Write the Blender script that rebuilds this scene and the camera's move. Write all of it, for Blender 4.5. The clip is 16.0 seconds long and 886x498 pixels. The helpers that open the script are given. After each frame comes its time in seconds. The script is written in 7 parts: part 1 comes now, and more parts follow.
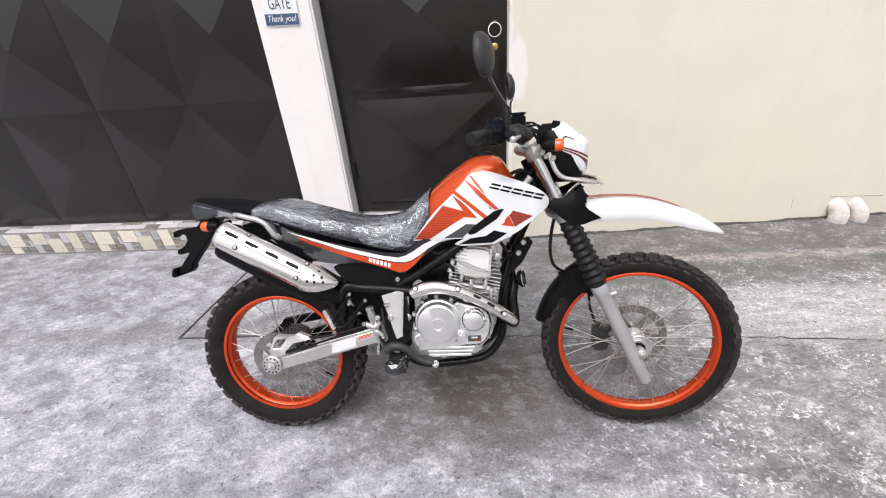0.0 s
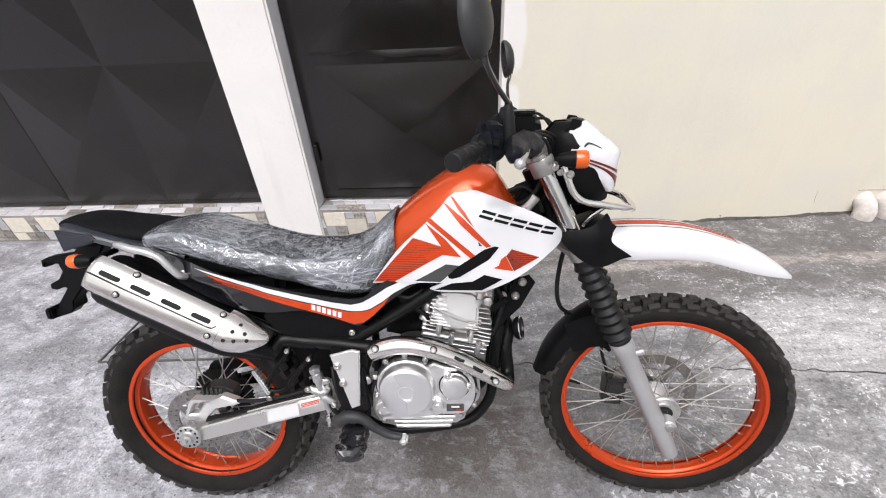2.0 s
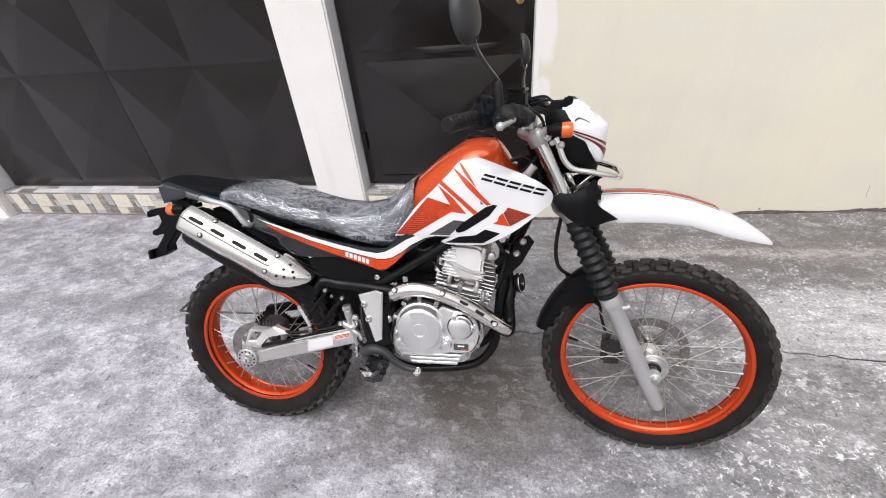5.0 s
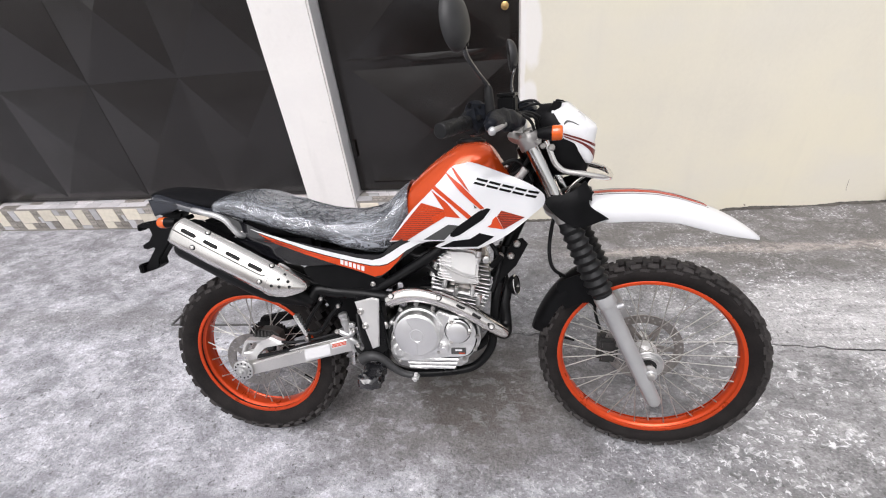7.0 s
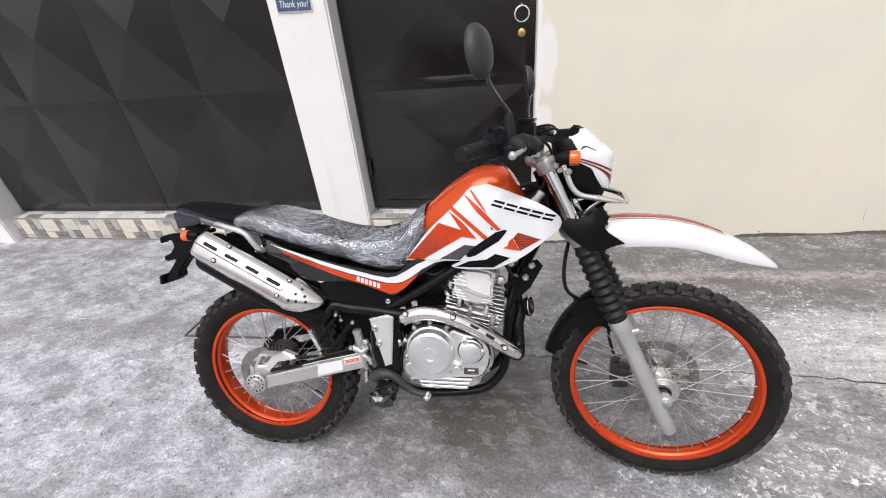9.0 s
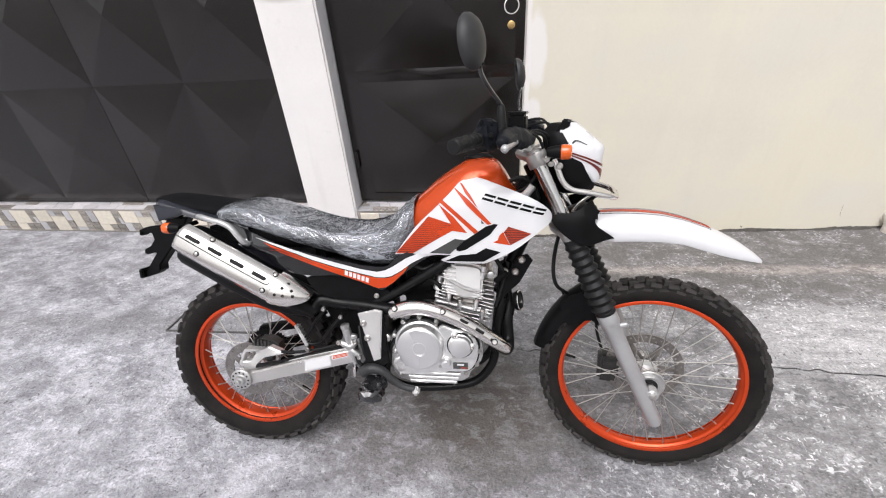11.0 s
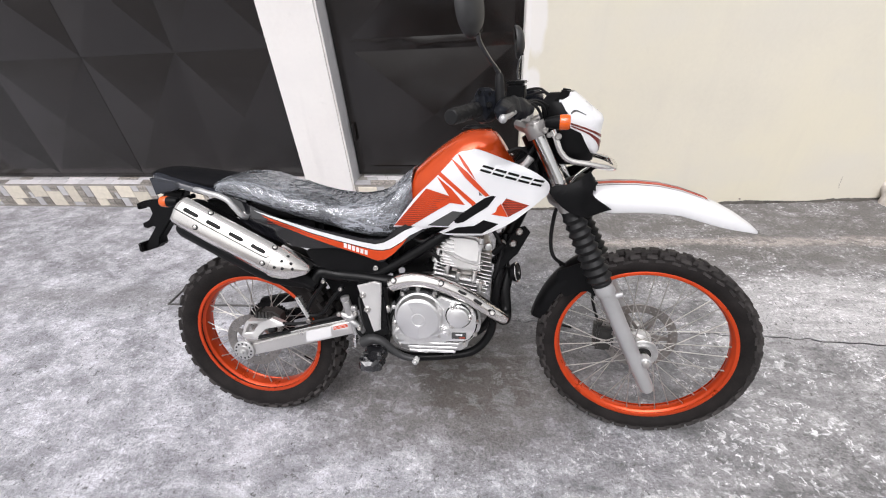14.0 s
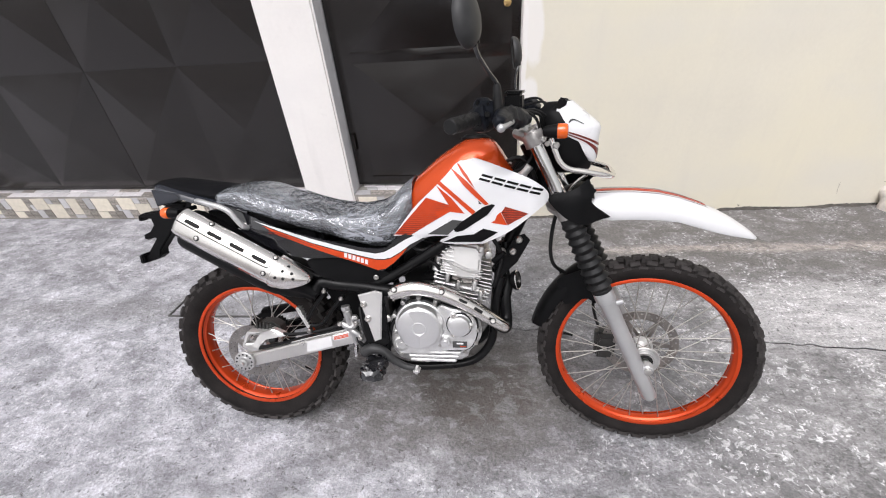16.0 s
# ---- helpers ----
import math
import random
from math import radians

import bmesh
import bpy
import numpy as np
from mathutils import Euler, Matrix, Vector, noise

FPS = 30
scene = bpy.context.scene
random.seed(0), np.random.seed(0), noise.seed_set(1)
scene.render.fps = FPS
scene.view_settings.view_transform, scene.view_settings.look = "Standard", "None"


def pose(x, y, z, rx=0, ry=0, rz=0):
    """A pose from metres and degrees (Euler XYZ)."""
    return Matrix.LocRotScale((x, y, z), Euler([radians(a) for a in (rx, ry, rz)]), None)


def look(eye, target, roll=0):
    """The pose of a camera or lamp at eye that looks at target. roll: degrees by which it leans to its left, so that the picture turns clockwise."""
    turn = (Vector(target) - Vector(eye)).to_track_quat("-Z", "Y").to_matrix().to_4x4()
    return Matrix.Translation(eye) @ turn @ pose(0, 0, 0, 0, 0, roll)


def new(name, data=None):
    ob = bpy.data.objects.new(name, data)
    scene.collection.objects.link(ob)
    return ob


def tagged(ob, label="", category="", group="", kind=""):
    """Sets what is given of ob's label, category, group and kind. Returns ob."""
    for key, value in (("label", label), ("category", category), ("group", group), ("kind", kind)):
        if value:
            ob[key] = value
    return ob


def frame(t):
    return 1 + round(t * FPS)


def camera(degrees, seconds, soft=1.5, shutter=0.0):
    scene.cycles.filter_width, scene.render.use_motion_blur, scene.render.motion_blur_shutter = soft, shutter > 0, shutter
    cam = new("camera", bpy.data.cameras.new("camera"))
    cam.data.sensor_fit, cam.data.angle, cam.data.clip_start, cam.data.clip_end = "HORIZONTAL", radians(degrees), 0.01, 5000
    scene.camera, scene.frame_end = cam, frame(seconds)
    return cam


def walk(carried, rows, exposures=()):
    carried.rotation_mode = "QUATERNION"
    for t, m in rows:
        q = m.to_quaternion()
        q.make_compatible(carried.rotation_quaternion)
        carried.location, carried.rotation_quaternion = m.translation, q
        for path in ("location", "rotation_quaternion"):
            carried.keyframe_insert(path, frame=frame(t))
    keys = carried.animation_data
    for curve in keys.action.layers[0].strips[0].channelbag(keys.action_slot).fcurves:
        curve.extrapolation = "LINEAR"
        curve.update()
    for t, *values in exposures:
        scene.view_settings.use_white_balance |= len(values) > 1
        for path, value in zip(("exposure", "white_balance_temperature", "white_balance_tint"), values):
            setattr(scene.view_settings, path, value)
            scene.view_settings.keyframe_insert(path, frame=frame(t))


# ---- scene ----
cam = camera(94.9, 16.0, soft=1.1)
PATH = [
    (0, (0.077, -1.108, 1.427), (-0.034, 0.624, 0.434), -4.8),
    (0.5, (0.083, -1.1, 1.422), (-0.011, 0.618, 0.403), -4.4),
    (1, (0.072, -1.016, 1.415), (-0.002, 0.68, 0.358), -3.8),
    (1.5, (0.079, -0.773, 1.411), (0.072, 0.89, 0.299), -3.0),
    (2, (0.098, -0.668, 1.41), (0.057, 0.964, 0.255), -3.1),
    (2.3, (0.177, -0.681, 1.389), (-0.001, 0.92, 0.203), -4.0),
    (2.4, (0.221, -0.708, 1.384), (-0.006, 0.883, 0.193), -4.2),
    (2.5, (0.249, -0.716, 1.384), (-0.005, 0.867, 0.188), -4.5),
    (3, (0.357, -0.788, 1.394), (0.003, 0.773, 0.194), -5.7),
    (3.5, (0.285, -0.836, 1.416), (-0.047, 0.749, 0.244), -6.0),
    (3.7, (0.243, -0.86, 1.414), (-0.078, 0.734, 0.249), -5.7),
    (5.8, (0.196, -0.887, 1.414), (-0.063, 0.742, 0.282), -6.3),
    (6, (0.187, -0.881, 1.417), (-0.062, 0.747, 0.282), -6.4),
    (6.5, (0.194, -0.885, 1.418), (-0.039, 0.747, 0.285), -6.4),
    (7, (0.207, -0.893, 1.418), (-0.036, 0.746, 0.299), -6.6),
    (7.5, (0.197, -0.906, 1.426), (-0.072, 0.748, 0.335), -6.6),
    (8, (0.196, -0.914, 1.435), (-0.093, 0.756, 0.372), -6.3),
    (8.2, (0.195, -0.911, 1.432), (-0.1, 0.763, 0.378), -6.1),
    (10.3, (0.172, -0.901, 1.434), (-0.053, 0.79, 0.39), -4.3),
    (10.5, (0.171, -0.9, 1.432), (-0.046, 0.789, 0.384), -4.2),
    (11, (0.175, -0.894, 1.428), (-0.04, 0.779, 0.353), -4.3),
    (11.5, (0.178, -0.89, 1.424), (-0.038, 0.759, 0.314), -4.6),
    (12, (0.17, -0.899, 1.427), (-0.046, 0.727, 0.283), -4.9),
    (12.5, (0.171, -0.904, 1.422), (-0.04, 0.707, 0.255), -5.2),
    (13, (0.184, -0.91, 1.422), (-0.02, 0.694, 0.244), -5.2),
    (13.5, (0.187, -0.91, 1.424), (-0.015, 0.695, 0.248), -4.9),
    (14, (0.177, -0.904, 1.426), (-0.032, 0.699, 0.248), -4.6),
    (14.5, (0.171, -0.905, 1.426), (-0.048, 0.698, 0.252), -4.2),
    (15, (0.169, -0.909, 1.426), (-0.054, 0.699, 0.257), -4.3),
    (15.5, (0.17, -0.912, 1.426), (-0.046, 0.705, 0.27), -4.6),
    (16, (0.178, -0.908, 1.427), (-0.032, 0.721, 0.286), -5.1),
]
EXPOSURE, TINT = 0.43, 11
walk(cam, [(t, look(eye, target, roll)) for t, eye, target, roll in PATH], [(0.0, EXPOSURE + 0.07, 6500, TINT), (2.2, EXPOSURE + 0.06, 6500, TINT), (3.2, EXPOSURE, 6500, TINT), (16.0, EXPOSURE, 6500, TINT)])

# ---- world and light: a bright overcast sky ----
sky_world = bpy.data.worlds.new("overcast_sky")
scene.world = sky_world
sky_world.use_nodes = True
wn = sky_world.node_tree
sky_tex = wn.nodes.new("ShaderNodeTexSky")
sky_tex.sky_type = "NISHITA"
sky_tex.sun_disc = False
sky_tex.sun_elevation = radians(60)
sky_tex.sun_rotation = radians(197)
sky_tex.air_density, sky_tex.dust_density, sky_tex.ozone_density = 1.0, 4.0, 1.0
sky_grey = wn.nodes.new("ShaderNodeHueSaturation")
sky_grey.inputs["Saturation"].default_value = 0.08
wn.links.new(sky_tex.outputs[0], sky_grey.inputs["Color"])
wn.links.new(sky_grey.outputs[0], wn.nodes["Background"].inputs[0])
wn.nodes["Background"].inputs[1].default_value = 0.13
sun = new("sun", bpy.data.lights.new("sun", "SUN"))
sun.data.energy, sun.data.angle, sun.data.color = 1.3, radians(45), (0.985, 0.957, 1.0)
sun.matrix_basis = look((-1.0, -2.2, 5.6), (0, 0.3, 0))


# ---- materials ----
def material(name, color, rough=0.5, metal=0.0, coat=0.0, vary=0.12, scale=8.0, bump=0.0, bump_scale=60.0, rough_vary=0.1, coord="Object", spec=0.5):
    """Principled paint with mottling at two scales, gloss that varies and a fine relief."""
    m = bpy.data.materials.new(name)
    m.use_nodes = True
    n, l = m.node_tree.nodes, m.node_tree.links
    b = n["Principled BSDF"]
    tc = n.new("ShaderNodeTexCoord")
    big, fine = n.new("ShaderNodeTexNoise"), n.new("ShaderNodeTexNoise")
    big.inputs["Scale"].default_value, big.inputs["Detail"].default_value = scale, 6
    fine.inputs["Scale"].default_value, fine.inputs["Detail"].default_value = bump_scale, 4
    for x in (big, fine):
        l.new(tc.outputs[coord], x.inputs["Vector"])
    both = n.new("ShaderNodeMath")
    both.operation = "MULTIPLY_ADD"
    l.new(fine.outputs["Fac"], both.inputs[0])
    both.inputs[1].default_value = 0.35
    l.new(big.outputs["Fac"], both.inputs[2])
    ramp = n.new("ShaderNodeValToRGB")
    ramp.color_ramp.elements[0].position, ramp.color_ramp.elements[1].position = 0.4, 0.95
    ramp.color_ramp.elements[0].color = (*[c * (1 - vary) for c in color], 1)
    ramp.color_ramp.elements[1].color = (*[min(1, c * (1 + vary)) for c in color], 1)
    l.new(both.outputs[0], ramp.inputs[0])
    l.new(ramp.outputs[0], b.inputs["Base Color"])
    rr = n.new("ShaderNodeMapRange")
    rr.inputs["To Min"].default_value, rr.inputs["To Max"].default_value = max(0.02, rough - rough_vary), min(1, rough + rough_vary)
    l.new(big.outputs["Fac"], rr.inputs["Value"])
    l.new(rr.outputs[0], b.inputs["Roughness"])
    b.inputs["Metallic"].default_value = metal
    b.inputs["Coat Weight"].default_value = coat
    b.inputs["Coat Roughness"].default_value = 0.08
    b.inputs["Specular IOR Level"].default_value = spec
    if bump:
        bp = n.new("ShaderNodeBump")
        bp.inputs["Strength"].default_value = bump
        bp.inputs["Distance"].default_value = 0.002
        l.new(fine.outputs["Fac"], bp.inputs["Height"])
        l.new(bp.outputs[0], b.inputs["Normal"])
    return m


def concrete_material(name):
    """Old cast concrete: pale worn cement, dark worn patches, white flaked spots, pits."""
    m = bpy.data.materials.new(name)
    m.use_nodes = True
    n, l = m.node_tree.nodes, m.node_tree.links
    b = n["Principled BSDF"]
    tc = n.new("ShaderNodeTexCoord")
    xyz = n.new("ShaderNodeSeparateXYZ")
    l.new(tc.outputs["Object"], xyz.inputs[0])

    def noise_tex(scale, detail, rough=0.6, dist=0.0, stretch=None, turn=0.35):
        t = n.new("ShaderNodeTexNoise")
        t.inputs["Scale"].default_value, t.inputs["Detail"].default_value = scale, detail
        t.inputs["Roughness"].default_value, t.inputs["Distortion"].default_value = rough, dist
        if stretch:
            mp = n.new("ShaderNodeMapping")
            mp.inputs["Scale"].default_value = stretch
            mp.inputs["Rotation"].default_value = (0, 0, turn)
            l.new(tc.outputs["Object"], mp.inputs["Vector"])
            l.new(mp.outputs[0], t.inputs["Vector"])
        else:
            l.new(tc.outputs["Object"], t.inputs["Vector"])
        return t.outputs["Fac"]

    def ramp(src, p0, p1, q0=0.0, q1=1.0):
        r = n.new("ShaderNodeMapRange")
        r.inputs["From Min"].default_value, r.inputs["From Max"].default_value = p0, p1
        r.inputs["To Min"].default_value, r.inputs["To Max"].default_value = q0, q1
        l.new(src, r.inputs["Value"])
        return r.outputs[0]

    def op(kind, a, c, d=None):
        x = n.new("ShaderNodeMath")
        x.operation = kind
        for k, v in enumerate((a, c, d)):
            if v is None:
                continue
            if isinstance(v, float):
                x.inputs[k].default_value = v
            else:
                l.new(v, x.inputs[k])
        return x.outputs[0]

    def mix(fac, a, c, blend="MIX"):
        x = n.new("ShaderNodeMix")
        x.data_type, x.blend_type = "RGBA", blend
        if isinstance(fac, float):
            x.inputs[0].default_value = fac
        else:
            l.new(fac, x.inputs[0])
        for sock, v in ((x.inputs[6], a), (x.inputs[7], c)):
            if isinstance(v, tuple):
                sock.default_value = (*v, 1)
            else:
                l.new(v, sock)
        return x.outputs[2]

    def tone(c, src, p0, p1, dark, light, fac=1.0):
        """Multiply by a grey that runs from dark to light as src passes p0 to p1."""
        return mix(fac, c, mix(ramp(src, p0, p1), (dark, dark, dark), (light, light, light)), "MULTIPLY")

    broad = noise_tex(0.8, 6, 0.65, 0.3)
    blot = noise_tex(2.4, 8, 0.62, 0.5, (0.8, 1.25, 1), 0.6)
    patch = noise_tex(7.0, 10, 0.7, 0.5, (0.8, 1.3, 1))
    skin = noise_tex(4.6, 10, 0.66, 0.9, (0.75, 1.3, 1), 0.7)
    scab = noise_tex(14.0, 8, 0.72, 0.6, (0.8, 1.3, 1), -0.5)
    fleck = noise_tex(62.0, 3, 0.55, 0.6)
    chip = noise_tex(32.0, 4, 0.55, 0.9, (0.85, 1.15, 1), 0.5)
    clump = noise_tex(44.0, 3, 0.5, 1.2)
    grain = noise_tex(100.0, 2, 0.5, 0.6)
    grit = noise_tex(240.0, 1.5, 0.5)
    x_soft = op("MULTIPLY_ADD", broad, 2.2, op("MULTIPLY_ADD", blot, 0.7, op("ADD", xyz.outputs[0], -1.45)))
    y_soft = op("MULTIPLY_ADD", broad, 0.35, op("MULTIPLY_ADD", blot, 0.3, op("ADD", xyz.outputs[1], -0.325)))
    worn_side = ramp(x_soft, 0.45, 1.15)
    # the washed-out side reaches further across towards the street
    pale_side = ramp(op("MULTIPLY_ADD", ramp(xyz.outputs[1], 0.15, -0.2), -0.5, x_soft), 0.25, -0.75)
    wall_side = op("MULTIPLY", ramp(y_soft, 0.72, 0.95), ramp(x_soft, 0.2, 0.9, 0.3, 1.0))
    spread = op("MULTIPLY", ramp(noise_tex(1.5, 5, 0.65, 0.3), 0.4, 0.58, 0.3, 1.0), ramp(wall_side, 0.1, 0.8, 1.0, 0.35))
    c = mix(pale_side, (0.262, 0.261, 0.274), (0.42, 0.417, 0.447))
    c = mix(worn_side, c, (0.282, 0.277, 0.281))
    c = tone(c, blot, 0.4, 0.6, 0.79, 1.2)
    # thin cement skins with ragged edges
    c = tone(c, skin, 0.485, 0.515, 0.86, 1.07)
    c = tone(c, patch, 0.44, 0.56, 0.87, 1.1)
    c = tone(c, scab, 0.53, 0.55, 0.97, 1.16, 0.95)
    c = tone(c, scab, 0.42, 0.44, 0.82, 1.0, 0.85)
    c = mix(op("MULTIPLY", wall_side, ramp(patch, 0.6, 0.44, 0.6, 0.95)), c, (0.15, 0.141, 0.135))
    # chalky washed-out area on the worn side, north of the crack
    brush = noise_tex(9.0, 9, 0.7, 0.8, (0.5, 2.0, 1), -0.5)
    wx = op("POWER", op("MULTIPLY", op("ADD", xyz.outputs[0], -1.9), 1.6), 2.0)
    wy = op("POWER", op("MULTIPLY", op("ADD", xyz.outputs[1], -0.55), 4.2), 2.0)
    chalk = ramp(op("ADD", op("ADD", wx, wy), op("MULTIPLY_ADD", brush, 4.6, -2.3)), 1.35, 0.55, 0.0, 0.85)
    c = mix(chalk, c, mix(ramp(brush, 0.42, 0.6), (0.36, 0.352, 0.356), (0.56, 0.552, 0.56)))
    # tan line of an old mortar repair
    repair = op("ABSOLUTE", op("MULTIPLY_ADD", patch, 0.09, op("MULTIPLY_ADD", blot, 0.1, op("ADD", xyz.outputs[1], -1.19))), 0.0)
    c = mix(op("MULTIPLY", op("MULTIPLY", ramp(repair, 0.05, 0.02, 0.0, 0.8), ramp(scab, 0.42, 0.52, 0.3, 1.0)), ramp(xyz.outputs[0], 0.5, 0.9)), c, (0.4, 0.36, 0.33))
    # damp dark band along the old joint
    joint = op("ABSOLUTE", op("MULTIPLY_ADD", blot, 0.3, op("ADD", xyz.outputs[1], -0.76)), 0.0)
    band = op("MULTIPLY", ramp(joint, 0.16, 0.03, 0.0, 0.6), ramp(xyz.outputs[0], 0.2, -0.6))
    c = mix(band, c, (0.2, 0.196, 0.198))
    # brown oily stain where machines are parked, with the motorcycle's contact shadow painted in
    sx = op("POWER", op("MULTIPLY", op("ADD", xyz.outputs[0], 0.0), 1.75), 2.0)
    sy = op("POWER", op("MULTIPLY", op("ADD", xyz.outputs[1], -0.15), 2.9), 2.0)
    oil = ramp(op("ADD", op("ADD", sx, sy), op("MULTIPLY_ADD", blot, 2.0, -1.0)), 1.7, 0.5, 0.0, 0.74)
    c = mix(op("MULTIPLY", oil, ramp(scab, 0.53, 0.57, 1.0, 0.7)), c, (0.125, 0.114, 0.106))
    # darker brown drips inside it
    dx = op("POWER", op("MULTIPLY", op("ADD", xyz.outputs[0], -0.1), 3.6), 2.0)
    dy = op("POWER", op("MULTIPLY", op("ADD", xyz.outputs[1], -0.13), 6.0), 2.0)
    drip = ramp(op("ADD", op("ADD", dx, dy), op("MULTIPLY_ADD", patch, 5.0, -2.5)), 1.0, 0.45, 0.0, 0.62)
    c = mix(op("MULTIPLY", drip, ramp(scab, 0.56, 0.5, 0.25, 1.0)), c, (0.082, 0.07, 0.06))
    # pale flaked cement, sharpest on the worn side
    clean = ramp(oil, 0.1, 0.6, 1.0, 0.1)
    flake = op("MULTIPLY", ramp(chip, 0.56, 0.59), op("MULTIPLY", op("MULTIPLY", spread, clean), ramp(patch, 0.47, 0.54)))
    c = mix(op("MULTIPLY", flake, op("MULTIPLY_ADD", worn_side, 0.55, 0.25)), c, (0.68, 0.67, 0.69))
    speck = op("MULTIPLY", ramp(fleck, 0.6, 0.64), op("MULTIPLY", op("MULTIPLY", ramp(spread, 0.0, 0.6), clean), ramp(patch, 0.45, 0.52)))
    c = mix(op("MULTIPLY", speck, op("MULTIPLY_ADD", worn_side, 0.4, 0.45)), c, (0.82, 0.81, 0.83))
    # fine grain and small dark pits
    rough_here = ramp(noise_tex(2.1, 5, 0.6, 0.4), 0.4, 0.6, 0.25, 1.0)
    c = tone(c, clump, 0.43, 0.57, 0.88, 1.08, rough_here)
    c = tone(c, grain, 0.4, 0.6, 0.83, 1.11, ramp(rough_here, 0.0, 1.0, 0.35, 1.0))
    c = tone(c, grit, 0.38, 0.62, 0.9, 1.07)
    c = mix(op("MULTIPLY", ramp(fleck, 0.375, 0.34), op("MULTIPLY", ramp(patch, 0.6, 0.5), 0.8)), c, (0.11, 0.107, 0.105))
    c = mix(op("MULTIPLY", ramp(chip, 0.33, 0.3), 0.65), c, (0.12, 0.117, 0.115))
    l.new(c, b.inputs["Base Color"])
    b.inputs["Roughness"].default_value = 0.85
    b.inputs["Specular IOR Level"].default_value = 0.3
    height = op("MULTIPLY_ADD", skin, 2.0, op("MULTIPLY_ADD", scab, 1.5, op("MULTIPLY_ADD", chip, 1.2, op("MULTIPLY_ADD", clump, 0.9, op("MULTIPLY_ADD", fleck, 0.6, grain)))))
    bp = n.new("ShaderNodeBump")
    bp.inputs["Strength"].default_value, bp.inputs["Distance"].default_value = 0.8, 0.005
    l.new(height, bp.inputs["Height"])
    l.new(bp.outputs[0], b.inputs["Normal"])
    return m


def varied(m, amount):
    """Piece-to-piece differences in tone."""
    n, l = m.node_tree.nodes, m.node_tree.links
    b = n["Principled BSDF"]
    src = b.inputs["Base Color"].links[0].from_socket
    info = n.new("ShaderNodeObjectInfo")
    r = n.new("ShaderNodeMapRange")
    r.inputs["To Min"].default_value, r.inputs["To Max"].default_value = 1 - amount, 1 + amount
    l.new(info.outputs["Random"], r.inputs["Value"])
    hsv = n.new("ShaderNodeHueSaturation")
    l.new(r.outputs[0], hsv.inputs["Value"])
    l.new(src, hsv.inputs["Color"])
    l.new(hsv.outputs[0], b.inputs["Base Color"])
    return m


M_CONCRETE = concrete_material("concrete")
M_GROUT = material("grout", (0.3, 0.28, 0.26), 0.9, vary=0.25, bump=0.3)
def plaster_material(name, tones, streak, streak_amount, touch=None):
    """Painted plaster: cloudy tones, faint running streaks, roller texture."""
    m = material(name, tones[0], 0.72, vary=0.05, scale=2.2, bump=0.35, bump_scale=45)
    n, l = m.node_tree.nodes, m.node_tree.links
    b = n["Principled BSDF"]
    src = b.inputs["Base Color"].links[0].from_socket
    tc = n.new("ShaderNodeTexCoord")

    def cloud(scale, detail, stretch, p0, p1, q1):
        mp = n.new("ShaderNodeMapping")
        mp.inputs["Scale"].default_value = stretch
        l.new(tc.outputs["Object"], mp.inputs["Vector"])
        t = n.new("ShaderNodeTexNoise")
        t.inputs["Scale"].default_value, t.inputs["Detail"].default_value = scale, detail
        l.new(mp.outputs[0], t.inputs["Vector"])
        r = n.new("ShaderNodeMapRange")
        r.inputs["From Min"].default_value, r.inputs["From Max"].default_value, r.inputs["To Max"].default_value = p0, p1, q1
        l.new(t.outputs["Fac"], r.inputs["Value"])
        return r.outputs[0]

    def mixed(fac, a, col):
        x = n.new("ShaderNodeMix")
        x.data_type = "RGBA"
        l.new(fac, x.inputs[0])
        l.new(a, x.inputs[6])
        x.inputs[7].default_value = (*col, 1)
        return x.outputs[2]

    c = mixed(cloud(1.1, 4, (1, 1, 1), 0.45, 0.65, 0.75), src, tones[1])
    c = mixed(cloud(1.7, 5, (1, 1, 1.4), 0.5, 0.7, 0.7), c, tones[2])
    c = mixed(cloud(3.2, 6, (2.6, 1, 0.5), 0.56, 0.72, streak_amount), c, streak)
    c = mixed(cloud(13.0, 5, (1, 1, 1), 0.64, 0.72, streak_amount * 0.8), c, streak)
    if touch:
        # whiter paint dabbed on by hand: soft ragged patches (x, z, half width, half height)
        xyz = n.new("ShaderNodeSeparateXYZ")
        l.new(tc.outputs["Object"], xyz.inputs[0])
        rag = cloud(16.0, 4, (1, 1, 0.6), 0.0, 1.0, 1.2)

        def op(kind, p, q):
            x = n.new("ShaderNodeMath")
            x.operation = kind
            for k, v in enumerate((p, q)):
                if isinstance(v, float):
                    x.inputs[k].default_value = v
                else:
                    l.new(v, x.inputs[k])
            return x.outputs[0]

        for cx, cz, rx, rz in touch:
            dx = op("POWER", op("DIVIDE", op("SUBTRACT", xyz.outputs[0], cx), rx), 2.0)
            dz = op("POWER", op("DIVIDE", op("SUBTRACT", xyz.outputs[2], cz), rz), 2.0)
            r = n.new("ShaderNodeMapRange")
            r.inputs["From Min"].default_value, r.inputs["From Max"].default_value = 1.75, 1.25
            l.new(op("ADD", op("ADD", dx, dz), rag), r.inputs["Value"])
            c = mixed(op("MULTIPLY", r.outputs[0], 0.8), c, (0.86, 0.835, 0.82))
    l.new(c, b.inputs["Base Color"])
    return m


